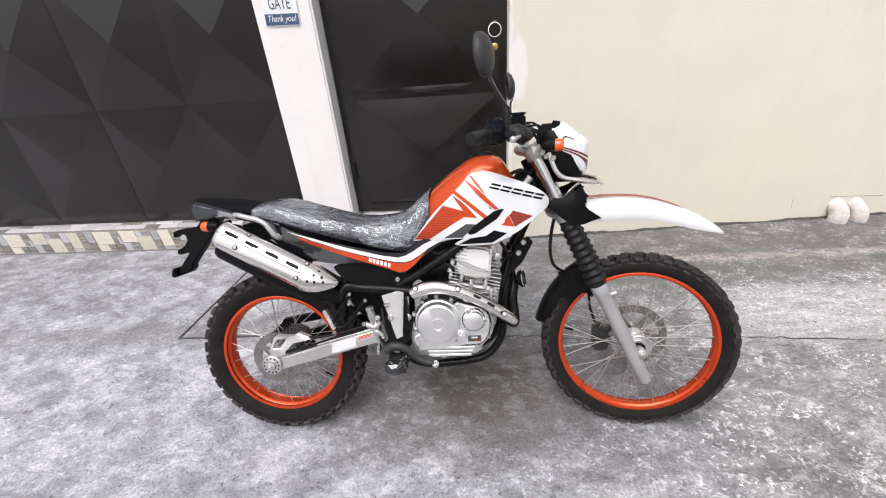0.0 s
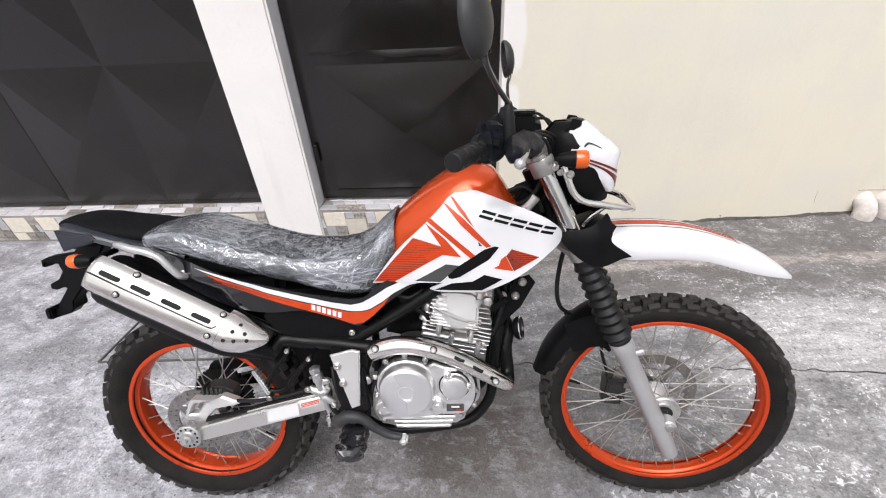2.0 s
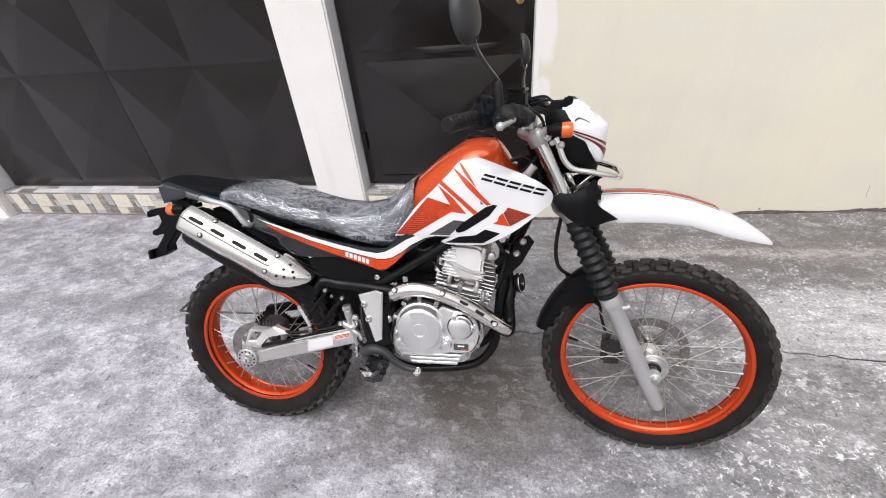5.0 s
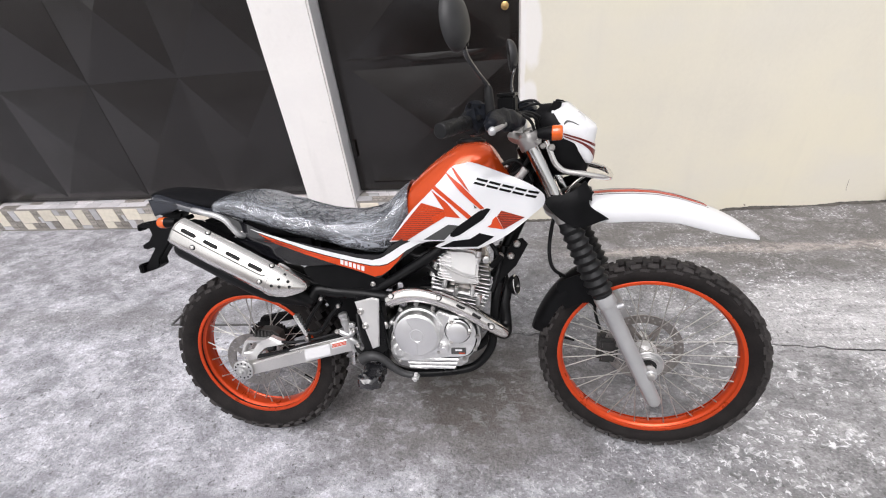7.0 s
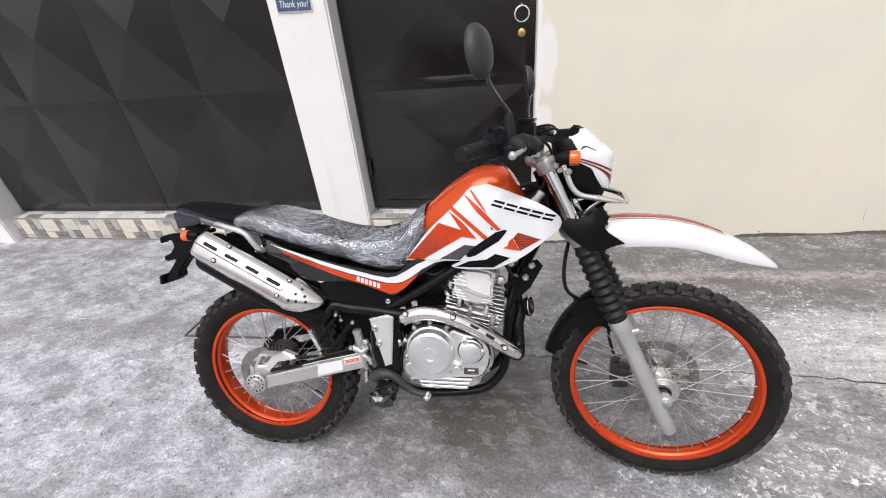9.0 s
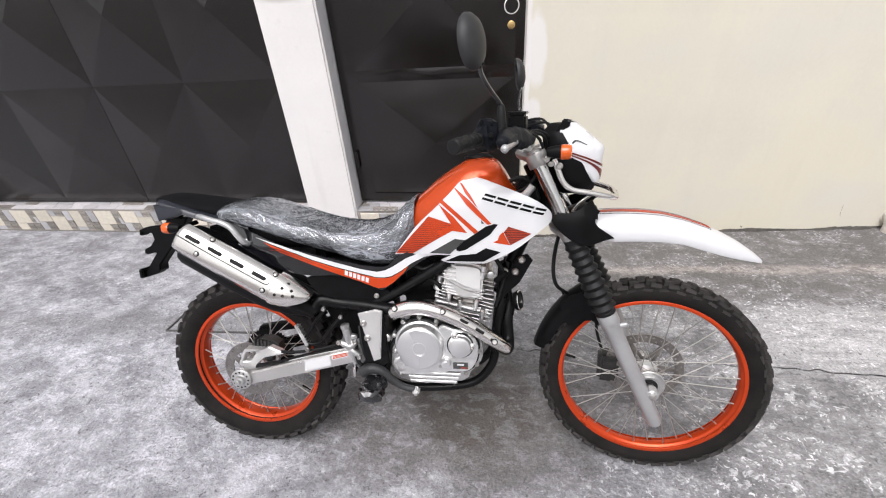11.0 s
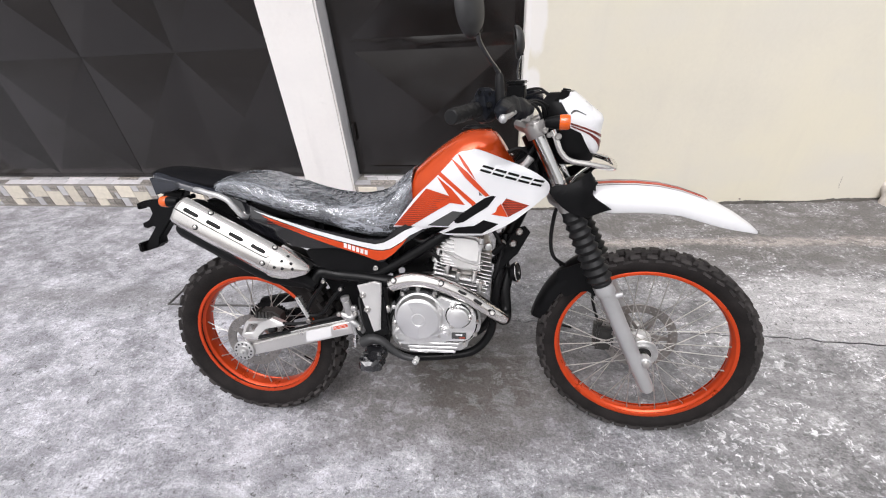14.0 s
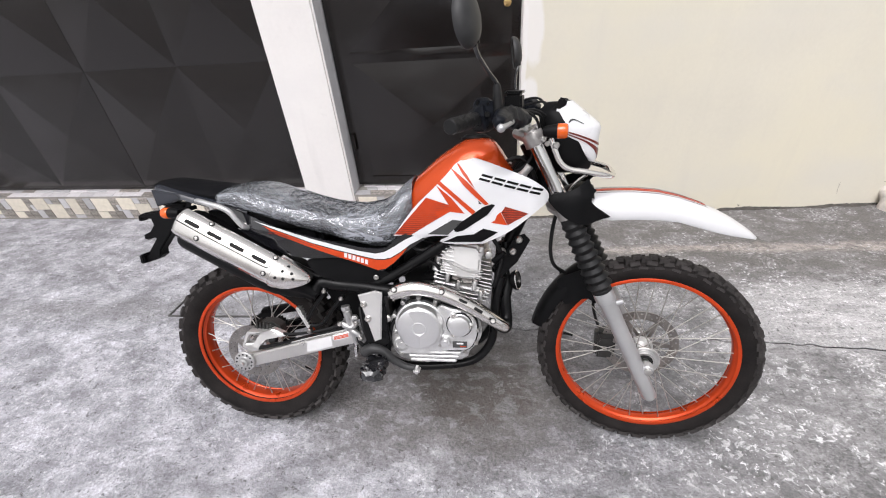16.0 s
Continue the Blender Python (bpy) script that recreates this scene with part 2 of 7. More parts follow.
M_CREAM = plaster_material("cream_wall_paint", ((0.748, 0.705, 0.598), (0.768, 0.718, 0.575), (0.724, 0.69, 0.607)), (0.6, 0.565, 0.5), 0.13, ((0.055, 1.13, 0.055, 0.19), (0.0, 1.0, 0.03, 0.5), (0.045, 0.8, 0.05, 0.1)))
M_WHITE_WALL = plaster_material("white_wall_paint", ((0.84, 0.81, 0.79), (0.85, 0.825, 0.8), (0.8, 0.775, 0.765)), (0.62, 0.6, 0.58), 0.2)
# pillar white made greyer: the shade of the side faces is in the colour
M_SHADE_REVEAL = material("shade_grey_reveal", (0.74, 0.73, 0.74), 0.6, vary=0.06, scale=5, bump=0.2)
M_GATE = material("black_gate_paint", (0.0095, 0.0075, 0.0068), 0.2, spec=0.6, vary=0.25, scale=1.8, rough_vary=0.08, bump=0.12, bump_scale=9)
M_TILE_PALE = varied(material("pale_tile", (0.68, 0.625, 0.53), 0.35, vary=0.1, scale=30, bump=0.1), 0.16)
M_TILE_MID = varied(material("lavender_grey_tile", (0.47, 0.46, 0.47), 0.4, vary=0.15, scale=40, bump=0.15), 0.2)
M_TILE_TOP = varied(material("lavender_white_tile", (0.6, 0.575, 0.585), 0.35, vary=0.12, scale=30, bump=0.1), 0.14)
M_TILE_GREY = varied(material("speckled_tile", (0.27, 0.245, 0.22), 0.45, vary=0.6, scale=60, bump=0.25), 0.25)
M_STEEL = material("bare_steel", (0.6, 0.58, 0.56), 0.3, 1.0, vary=0.08, scale=20)
M_BRASS = material("brass", (0.72, 0.5, 0.22), 0.3, 1.0)
M_SIGN_WHITE = material("sign_white", (0.82, 0.83, 0.84), 0.4, vary=0.03)
M_SIGN_NAVY = material("sign_navy", (0.055, 0.095, 0.18), 0.4, vary=0.08)
M_SIGN_GREY = material("sign_grey", (0.07, 0.075, 0.085), 0.45, vary=0.1)
M_PVC = material("dusty_white_pvc", (0.6, 0.55, 0.515), 0.65, vary=0.3, scale=14, bump=0.3, bump_scale=60)
M_GRIME = material("damp_grime", (0.075, 0.068, 0.06), 0.9, vary=0.5, scale=18, bump=0.6, bump_scale=90)
M_STAIN = material("brown_stain", (0.3, 0.26, 0.21), 0.9, vary=0.4, scale=40)
M_DARK_IRON = material("dark_iron", (0.11, 0.107, 0.105), 0.65, 0.2, vary=0.3, scale=25, bump=0.3)


# ---- mesh helpers ----
def done(bm, smooth=0):
    """Consistent normals; smooth shading below that edge angle."""
    bmesh.ops.recalc_face_normals(bm, faces=bm.faces)
    if smooth:
        for f in bm.faces:
            f.smooth = True
        for e in bm.edges:
            if len(e.link_faces) == 2 and e.calc_face_angle(0) > radians(smooth):
                e.smooth = False
    return bm


def mesh_from(name, bm, mat):
    me = bpy.data.meshes.new(name)
    bm.to_mesh(me)
    bm.free()
    me.materials.append(mat)
    return me


def thing(name, label, category, m=Matrix(), group="", kind=""):
    ob = new(name)
    ob.matrix_basis = m
    ob.empty_display_size = 0.1
    return tagged(ob, label, category, group, kind)


def part(name, bm, mat, parent, label="", m=None):
    ob = new(name, mesh_from(name, bm, mat))
    ob.parent = parent
    if m is not None:
        ob.matrix_basis = m
    return tagged(ob, label) if label else ob


def solo(name, bm, mat, label, category, m=Matrix(), kind="", group=""):
    ob = new(name, mesh_from(name, bm, mat))
    ob.matrix_basis = m
    return tagged(ob, label, category, group, kind)


def box(x0, x1, y0, y1, z0, z1, bevel=0.0, bm=None, seg=2):
    out = bm or bmesh.new()
    r = bmesh.ops.create_cube(out, size=1)
    bmesh.ops.scale(out, vec=(x1 - x0, y1 - y0, z1 - z0), verts=r["verts"])
    bmesh.ops.translate(out, vec=((x0 + x1) / 2, (y0 + y1) / 2, (z0 + z1) / 2), verts=r["verts"])
    if bevel:
        es = list({e for v in r["verts"] for e in v.link_edges})
        bmesh.ops.bevel(out, geom=es, offset=bevel, segments=seg, affect="EDGES")
    return out


def basis(d):
    d = Vector(d).normalized()
    a = d.orthogonal().normalized()
    return d, a, d.cross(a)


def rod(p0, p1, r0, r1=None, seg=14, bm=None, bevel=0.0):
    """A round bar from p0 to p1."""
    r1 = r0 if r1 is None else r1
    prof = [(0.0, 0.0), (0.0, r0), (1.0, r1), (1.0, 0.0)]
    length = (Vector(p1) - Vector(p0)).length
    if bevel:
        k = bevel / length
        prof = [(0, 0), (0, r0 - bevel), (k, r0), (1 - k, r1), (1, r1 - bevel), (1, 0)]
    return turned([(a * length, r) for a, r in prof], p0, Vector(p1) - Vector(p0), seg, bm)


def turned(profile, origin, axis, seg=24, bm=None):
    """A lathe: profile rows of (distance along the axis, radius)."""
    out = bm or bmesh.new()
    d, a, b = basis(axis)
    o = Vector(origin)
    rings = []
    for s, r in profile:
        if r < 1e-6:
            rings.append([out.verts.new(o + d * s)])
        else:
            rings.append([out.verts.new(o + d * s + (a * math.cos(2 * math.pi * i / seg) + b * math.sin(2 * math.pi * i / seg)) * r) for i in range(seg)])
    for p, q in zip(rings, rings[1:]):
        for i in range(seg):
            j = (i + 1) % seg
            f = []
            for v in (p[i % len(p)], p[j % len(p)], q[j % len(q)], q[i % len(q)]):
                if v not in f:
                    f.append(v)
            if len(f) > 2:
                out.faces.new(f)
    return out


def spline(pts, n=6, closed=False):
    """Catmull-Rom through pts; a point given twice makes a corner."""
    p = [Vector(q) for q in pts]
    k = len(p)
    out = []
    for i in range(k if closed else k - 1):
        if (p[i] - p[(i + 1) % k]).length < 1e-7:
            continue
        a = p[(i - 1) % k] if closed or i else p[i]
        b, c = p[i], p[(i + 1) % k]
        d = p[(i + 2) % k] if closed or i + 2 < k else c
        for s in range(n):
            t = s / n
            out.append(0.5 * (2 * b + (c - a) * t + (2 * a - 5 * b + 4 * c - d) * t * t + (3 * b - a - 3 * c + d) * t ** 3))
    if not closed:
        out.append(p[-1])
    return out


def tube(pts, r, n=6, seg=12, bm=None, radii=None, flat=1.0, smooth_path=True):
    """A bent tube along pts; radii, if given, one for each control point; flat squeezes it."""
    out = bm or bmesh.new()
    path = spline(pts, n) if smooth_path else [Vector(p) for p in pts]
    m = len(path)
    up = None
    rings = []
    for i, p in enumerate(path):
        d = (path[min(i + 1, m - 1)] - path[max(i - 1, 0)]).normalized()
        if up is None:
            up = Vector((0, 1, 0)) if abs(d.y) < 0.9 else Vector((0, 0, 1))
        a = (up - d * up.dot(d)).normalized()
        up = a
        b = d.cross(a)
        rr = r
        if radii:
            f = i / (m - 1) * (len(radii) - 1)
            k = min(int(f), len(radii) - 2)
            rr = radii[k] + (radii[k + 1] - radii[k]) * (f - k)
        rings.append([out.verts.new(p + (a * math.cos(2 * math.pi * j / seg) * flat + b * math.sin(2 * math.pi * j / seg)) * rr) for j in range(seg)])
    for p, q in zip(rings, rings[1:]):
        for j in range(seg):
            out.faces.new((p[j], p[(j + 1) % seg], q[(j + 1) % seg], q[j]))
    out.faces.new(rings[0])
    out.faces.new(rings[-1])
    return out


def sheet(outline, depth, y=0.0, thick=0.004, step=0.02, bm=None):
    """A shell over an outline in x and z; depth(x, z) gives y; thick goes to the far side."""
    out = bm or bmesh.new()
    old = set(out.verts)
    vs = [out.verts.new((p[0], 0, p[-1])) for p in outline]
    es = [out.edges.new((vs[i], vs[(i + 1) % len(vs)])) for i in range(len(vs))]
    r = bmesh.ops.triangle_fill(out, edges=es, use_beauty=True)
    xs, zs = [v.co.x for v in vs], [v.co.z for v in vs]
    for lo, hi, no in ((min(xs), max(xs), (1, 0, 0)), (min(zs), max(zs), (0, 0, 1))):
        s = math.ceil(lo / step) * step
        while s < hi:
            g = [q for q in (*out.verts, *out.edges, *out.faces) if not isinstance(q, bmesh.types.BMVert) or q not in old]
            bmesh.ops.bisect_plane(out, geom=[*out.verts, *out.edges, *out.faces], plane_co=(no[0] * s, 0, no[2] * s), plane_no=no)
            s += step
    front = list(out.faces)
    rim = [e for e in out.edges if len(e.link_faces) == 1]
    for v in out.verts:
        v.co.y = depth(v.co.x, v.co.z) + y
    if thick:
        back = bmesh.ops.duplicate(out, geom=front)
        vm = back["vert_map"]
        for v in [q for q in back["geom"] if isinstance(q, bmesh.types.BMVert)]:
            v.co.y += thick
        for e in rim:
            a, b = e.verts
            out.faces.new((a, b, vm[b], vm[a]))
    return out


def prism(outline, y0, y1, bevel=0.0, seg=2, bm=None):
    """A plate with an outline in x and z, from y0 to y1."""
    out = bm or bmesh.new()
    vs = [out.verts.new((p[0], y0, p[-1])) for p in outline]
    f = out.faces.new(vs)
    r = bmesh.ops.extrude_face_region(out, geom=[f])
    nv = [q for q in r["geom"] if isinstance(q, bmesh.types.BMVert)]
    bmesh.ops.translate(out, vec=(0, y1 - y0, 0), verts=nv)
    if bevel:
        top = [e for e in out.edges if all(abs(v.co.y - y0) < 1e-6 for v in e.verts)] + [e for e in out.edges if all(v in nv for v in e.verts)]
        bmesh.ops.bevel(out, geom=list(set(top)), offset=bevel, segments=seg, affect="EDGES")
    return out


def lofted(sections, bm=None, caps=True):
    """Skin over rings of equal count."""
    out = bm or bmesh.new()
    rings = [[out.verts.new(p) for p in s] for s in sections]
    n = len(rings[0])
    for p, q in zip(rings, rings[1:]):
        for i in range(n):
            out.faces.new((p[i], p[(i + 1) % n], q[(i + 1) % n], q[i]))
    if caps:
        out.faces.new(rings[0])
        out.faces.new(rings[-1])
    return out


def bolt(p, axis, r=0.006, h=0.005, bm=None, socket=True):
    """A domed socket-head bolt."""
    out = bm or bmesh.new()
    prof = [(0, r), (h * 0.6, r), (h, r * 0.72), (h, r * 0.42), (h * 0.4, r * 0.38), (h * 0.4, 0)] if socket else [(0, r), (h * 0.7, r), (h, r * 0.6), (h, 0)]
    return turned(prof, p, axis, 10, out)


# ---- ground ----
CRACK = [(-6.0, 1.05), (-4.2, 0.9), (-2.75, 0.72), (-2.0, 0.65), (-1.62, 0.57), (-1.5, 0.505), (-0.6, 0.5), (0.25, 0.48), (0.55, 0.435), (1.0, 0.41), (1.4, 0.39), (1.75, 0.355), (2.1, 0.335), (2.8, 0.3), (4.0, 0.26), (6.0, 0.2)]


def crack_y(x):
    for (a, p), (b, q) in zip(CRACK, CRACK[1:]):
        if a <= x <= b:
            y = p + (q - p) * (x - a) / (b - a)
            return y + 0.022 * noise.noise((x * 5.5, 3.0, 0)) + 0.016 * noise.noise((x * 21, 7.0, 0)) + 0.007 * noise.noise((x * 60, 9.0, 0))
    return CRACK[0][1] if x < 0 else CRACK[-1][1]


def relief(x, y):
    """Gentle unevenness of the cast surface, dying out towards the far ground."""
    fade = max(0.0, min(1.0, (5.5 - abs(x)) / 1.0)) * max(0.0, min(1.0, (y + 3.8) / 0.8))
    return fade * (0.004 * noise.noise((x * 1.3, y * 1.7, 0)) + 0.0022 * noise.noise((x * 6, y * 8, 4)) + 0.0009 * noise.noise((x * 25, y * 30, 8))) - 0.003


def step(a, b, x):
    t = min(1.0, max(0.0, (x - a) / (b - a)))
    return t * t * (3 - 2 * t)


def build_ground():
    bm = bmesh.new()
    xs = [-6 + 12 * i / 520 for i in range(521)]
    rows_s = [0.0, 0.002, 0.006, 0.015, 0.03, 0.05] + [0.05 + 0.95 * (k / 90) for k in range(1, 91)]
    south, north = [], []
    for x in xs:
        c = crack_y(x)
        show = min(1.0, max(0.0, (x + 0.9) / 0.5)) * min(1.0, max(0.0, 0.55 + 1.5 * noise.noise((x * 3.3, 8.0, 2.0)) + 0.8 * noise.noise((x * 13, 3.0, 2.0))))
        east = step(0.7, 1.3, x)
        wide = 0.0001 + show * (0.0003 + 0.0014 * abs(noise.noise((x * 4, 1.5, 0)))) + 0.0005 * east * abs(noise.noise((x * 9, 4.5, 0)))
        s = [bm.verts.new((x, c - wide - f * (c + 4.0), 0)) for f in rows_s]
        nn = [bm.verts.new((x, c + wide + f * (1.9 - c), 0)) for f in rows_s[:6] + [0.05 + 0.95 * (k / 40) for k in range(1, 41)]]
        for col, lift in ((s, 0.0), (nn, 0.002 * show + 0.003 * east)):
            for k, v in enumerate(col):
                v.co.z = relief(v.co.x, v.co.y) + lift - ((0.004 - 0.002 * east) * show if k == 0 else 0.0)
        low_s = bm.verts.new((x, s[0].co.y + 0.0005, -0.03))
        low_n = bm.verts.new((x, nn[0].co.y - 0.0005, -0.03))
        south.append([low_s] + s)
        north.append([low_n] + nn)
    for cols in (south, north):
        for a, b in zip(cols, cols[1:]):
            for k in range(len(a) - 1):
                bm.faces.new((a[k], a[k + 1], b[k + 1], b[k]))
    for a, b in zip(range(len(xs) - 1), range(1, len(xs))):
        bm.faces.new((south[a][0], south[b][0], north[b][0], north[a][0]))
    # the rest of the ground, out to the horizon
    far = 1500.0
    ring = [(-6, -4.0), (6, -4.0), (6, 1.9), (-6, 1.9)]
    outer = [(-far, -far), (far, -far), (far, far), (-far, far)]
    iv = [bm.verts.new((*p, -0.003)) for p in ring]
    ov = [bm.verts.new((*p, -0.003)) for p in outer]
    for i in range(4):
        j = (i + 1) % 4
        bm.faces.new((iv[i], iv[j], ov[j], ov[i]))
    done(bm)
    for f in bm.faces:
        f.smooth = True
        if f.normal.z < 0 and abs(f.normal.z) > 0.5:
            f.normal_flip()
    return solo("ground", bm, M_CONCRETE, "worn grey concrete driveway with stains, a soft shadow in its colour and a ragged crack", "ground", kind="structure")


build_ground()

bm = bmesh.new()
for a, b in (((-1.515, 0.545), (-1.425, 1.23)), ((-1.515, 0.545), (-0.9, 0.54))):
    d = (Vector((*b, 0)) - Vector((*a, 0))).normalized()
    s = Vector((-d.y, d.x, 0)) * 0.0035
    p, q = Vector((*a, 0)), Vector((*b, 0))
    ring0 = [p - s + Vector((0, 0, -0.02)), p + s + Vector((0, 0, -0.02)), p + s + Vector((0, 0, 0.005)), p - s + Vector((0, 0, 0.005))]
    lofted([ring0, [v + (q - p) for v in ring0]], bm)
solo("hatch_frame", done(bm), M_DARK_IRON, "dark iron edging strip set into the concrete", "edging", kind="structure")

# ---- the street wall: gate side and plain side stand at a slight angle ----
LEFT = Matrix.Translation((-0.6, 1.50, 0)) @ Matrix.Rotation(math.atan2(-0.15, 3.1), 4, "Z")
RIGHT = Matrix.Translation((0.385, 1.48, 0)) @ Matrix.Rotation(math.atan2(0.05, 1.7), 4, "Z")
SILL = 0.2


def wall_slab(x0, x1, y0, y1, z0, z1, cuts=24, bevel=0.006):
    """A plastered slab with softly uneven faces."""
    bm = box(x0, x1, y0, y1, z0, z1, bevel)
    for no, lo, hi, k in (((1, 0, 0), x0, x1, cuts), ((0, 0, 1), z0, z1, cuts)):
        for i in range(1, k):
            s = lo + (hi - lo) * i / k
            bmesh.ops.bisect_plane(bm, geom=[*bm.verts, *bm.edges, *bm.faces], plane_co=(no[0] * s, 0, no[2] * s), plane_no=no)
    for v in bm.verts:
        v.co.y += 0.003 * noise.noise((v.co.x * 1.5, 0, v.co.z * 1.5)) if v.co.y < (y0 + y1) / 2 else 0
    return done(bm, 40)


solo("wall_street", wall_slab(0, 7.5, 0, 0.2, -0.05, 3.0, 30), M_CREAM, "cream painted plaster wall with faint scuffs", "wall", RIGHT, "structure")
solo("pillar_middle", wall_slab(-0.447, -0.109, 0, 0.32, -0.05, 2.9, 12, 0.01), M_WHITE_WALL, "off-white painted square gate pillar", "pillar", LEFT, "structure")
solo("pillar_reveal", wall_slab(-0.1088, -0.1055, 0.008, 0.155, SILL, 2.8, 6, 0.001), M_SHADE_REVEAL, "door reveal of the pillar, greyed to look shaded", "reveal", LEFT, "structure")
solo("pillar_end", wall_slab(-5.2, -3.24, -0.07, 0.3, -0.05, 2.9, 14, 0.01), M_WHITE_WALL, "off-white painted end pillar beside the gate", "pillar", LEFT, "structure")
solo("pillar_end_reveal", wall_slab(-3.2398, -3.2365, -0.062, 0.105, SILL, 2.8, 6, 0.001), M_SHADE_REVEAL, "inner face of the end pillar, greyed to look shaded", "reveal", LEFT, "structure")


# unseen wall, added so metal and gate reflect something darker than sky
solo("wall_opposite", wall_slab(-14, 14, -0.2, 0, -0.05, 2.4, 10), M_WHITE_WALL, "plain unseen wall added behind the viewpoint for reflections", "wall", Matrix.Translation((0, -8.0, 0)), "structure")


def crossbroken(bm, x0, x1, z0, z1, y, rise):
    """A sheet panel pressed into a low pyramid, with its four creases."""
    cx, cz = (x0 + x1) / 2, (z0 + z1) / 2
    c = [bm.verts.new(p) for p in ((x0, y, z0), (x1, y, z0), (x1, y, z1), (x0, y, z1))]
    top = bm.verts.new((cx, y - rise, cz))
    for i in range(4):
        a, b = c[i], c[(i + 1) % 4]
        bm.faces.new((a, b, top))
    # pressed sheet: fine net of triangles that waves a little, flat at the creases
    bmesh.ops.subdivide_edges(bm, edges=bm.edges[:], cuts=7, use_grid_fill=True)
    for v in bm.verts:
        u, w = abs(v.co.x - cx) / (x1 - x0) * 2, abs(v.co.z - cz) / (z1 - z0) * 2
        ease = min(1.0, 6 * (1 - max(u, w)), 5 * abs(u - w))
        v.co.y += 0.0014 * max(0.0, ease) * noise.noise((v.co.x * 5, 1.0, v.co.z * 5))


def gate_leaf(name, x0, x1, cols, rows, m, label, y=0.11, rise=0.034):
    leaf = thing(name, label, "gate" if name == "gate_leaf" else "door", m)
    k = (x1 - x0) / cols
    for i in range(cols):
        for z0, z1 in rows:
            bm = bmesh.new()
            crossbroken(bm, x0 + i * k + 0.0002, x0 + (i + 1) * k - 0.0002, z0 + 0.0002, z1 - 0.0002, y, rise)
            # folded back edge gives the sheet its thickness
            rim = [e for e in bm.edges if len(e.link_faces) == 1]
            r = bmesh.ops.extrude_edge_only(bm, edges=rim)
            bmesh.ops.translate(bm, vec=(0, 0.02, 0), verts=[v for v in r["geom"] if isinstance(v, bmesh.types.BMVert)])
            part("panel", done(bm), M_GATE, leaf, "pressed sheet panel with crossing creases")
    return leaf


gate_rows = [(SILL + 0.03, 1.035), (1.035, 1.82), (1.82, 2.4)]
left_leaf = gate_leaf("gate_leaf", -3.232, -1.7845, 2, gate_rows, LEFT, "black painted steel gate leaf with pressed pyramid panels")
right_leaf = gate_leaf("gate_leaf", -1.7815, -0.455, 2, gate_rows, LEFT, "black painted steel gate leaf with pressed pyramid panels, beside the pillar")
for leaf, x0, x1 in ((left_leaf, -3.232, -1.7845), (right_leaf, -1.7815, -0.455)):
    part("bottom_rail", done(box(x0, x1, 0.1085, 0.145, SILL + 0.006, SILL + 0.0297, 0.001)), M_GATE, leaf)
    part("back_frame", done(box(x0 + 0.002, x1 - 0.002, 0.135, 0.165, SILL + 0.03, 2.4, 0.003)), M_GATE, leaf)
door = gate_leaf("pedestrian_door", 0.01, 0.93, 1, [(SILL + 0.08, 0.99), (1.055, 1.84)], LEFT, "black painted steel pedestrian door with pressed panels, closed", y=0.125, rise=0.056)
bm = bmesh.new()
ring_rows = []
for x in [0.0 + 0.94 * i / 24 for i in range(25)]:
    bow = 0.006 * math.sin(x * 9) + 0.004 * math.sin(x * 23 + 1)
    ring_rows.append([(x, 0.145, 0.9895), (x, 0.1252, 0.9895), (x, 0.1235 + bow * 0.5, 1.012 + bow), (x, 0.1205 + bow * 0.7, 1.03 + bow), (x, 0.1252, 1.0555), (x, 0.145, 1.0555)])
lofted(ring_rows, bm)
part("middle_band", done(bm, 50), M_GATE, door, "dented horizontal fold between the panels")
part("hinge_stile", done(box(-0.1, 0.0098, 0.1246, 0.15, SILL + 0.015, 2.3)), M_GATE, door)
part("lock_stile", done(box(0.9302, 1.0, 0.1246, 0.15, SILL + 0.015, 2.3)), M_GATE, door)
part("bottom_rail", done(box(0.007, 0.933, 0.118, 0.15, SILL + 0.015, SILL + 0.078, 0.003)), M_GATE, door)
part("top_rail", done(box(0.007, 0.933, 0.118, 0.15, 1.842, 2.3, 0.003)), M_GATE, door)
part("back_sheet", done(box(-0.095, 0.99, 0.151, 0.16, SILL + 0.015, 2.3)), M_GATE, door)
for z in (0.52,):
    bm = rod((-0.074, 0.108, z - 0.055), (-0.074, 0.108, z + 0.055), 0.013, bevel=0.003)
    part("hinge", done(bm, 40), M_GATE, door)
bm = bmesh.new()
turned([(0, 0.02), (0.004, 0.02), (0.006, 0.016), (0.01, 0.015), (0.012, 0.008), (0.012, 0)], (0.905, 0.112, 1.247), (0, -1, 0), 20, bm)
part("lock_cylinder", done(bm, 40), M_BRASS, door, "round brass lock cylinder")
bm = tube([(0.905 + 0.036 * math.sin(a * math.pi / 8), 0.085 + 0.012 * math.cos(a * math.pi / 8), 1.34 + 0.036 * math.cos(a * math.pi / 8) - 0.004) for a in range(17)], 0.0032, n=2, seg=8)
ring_pull = part("ring_pull", done(bm, 40), M_STEEL, door, "bare steel ring pull")
part("staple", done(rod((0.905, 0.118, 1.375), (0.905, 0.09, 1.375), 0.006)), M_STEEL, ring_pull)


# ---- tiled sill under the gate and the door ----
solo("sill", done(box(-3.239, -0.448, 0.006, 0.30, -0.04, SILL - 0.006, 0.003)), M_GROUT, "mortar bed of the tiled gate sill", "sill", LEFT, "structure")
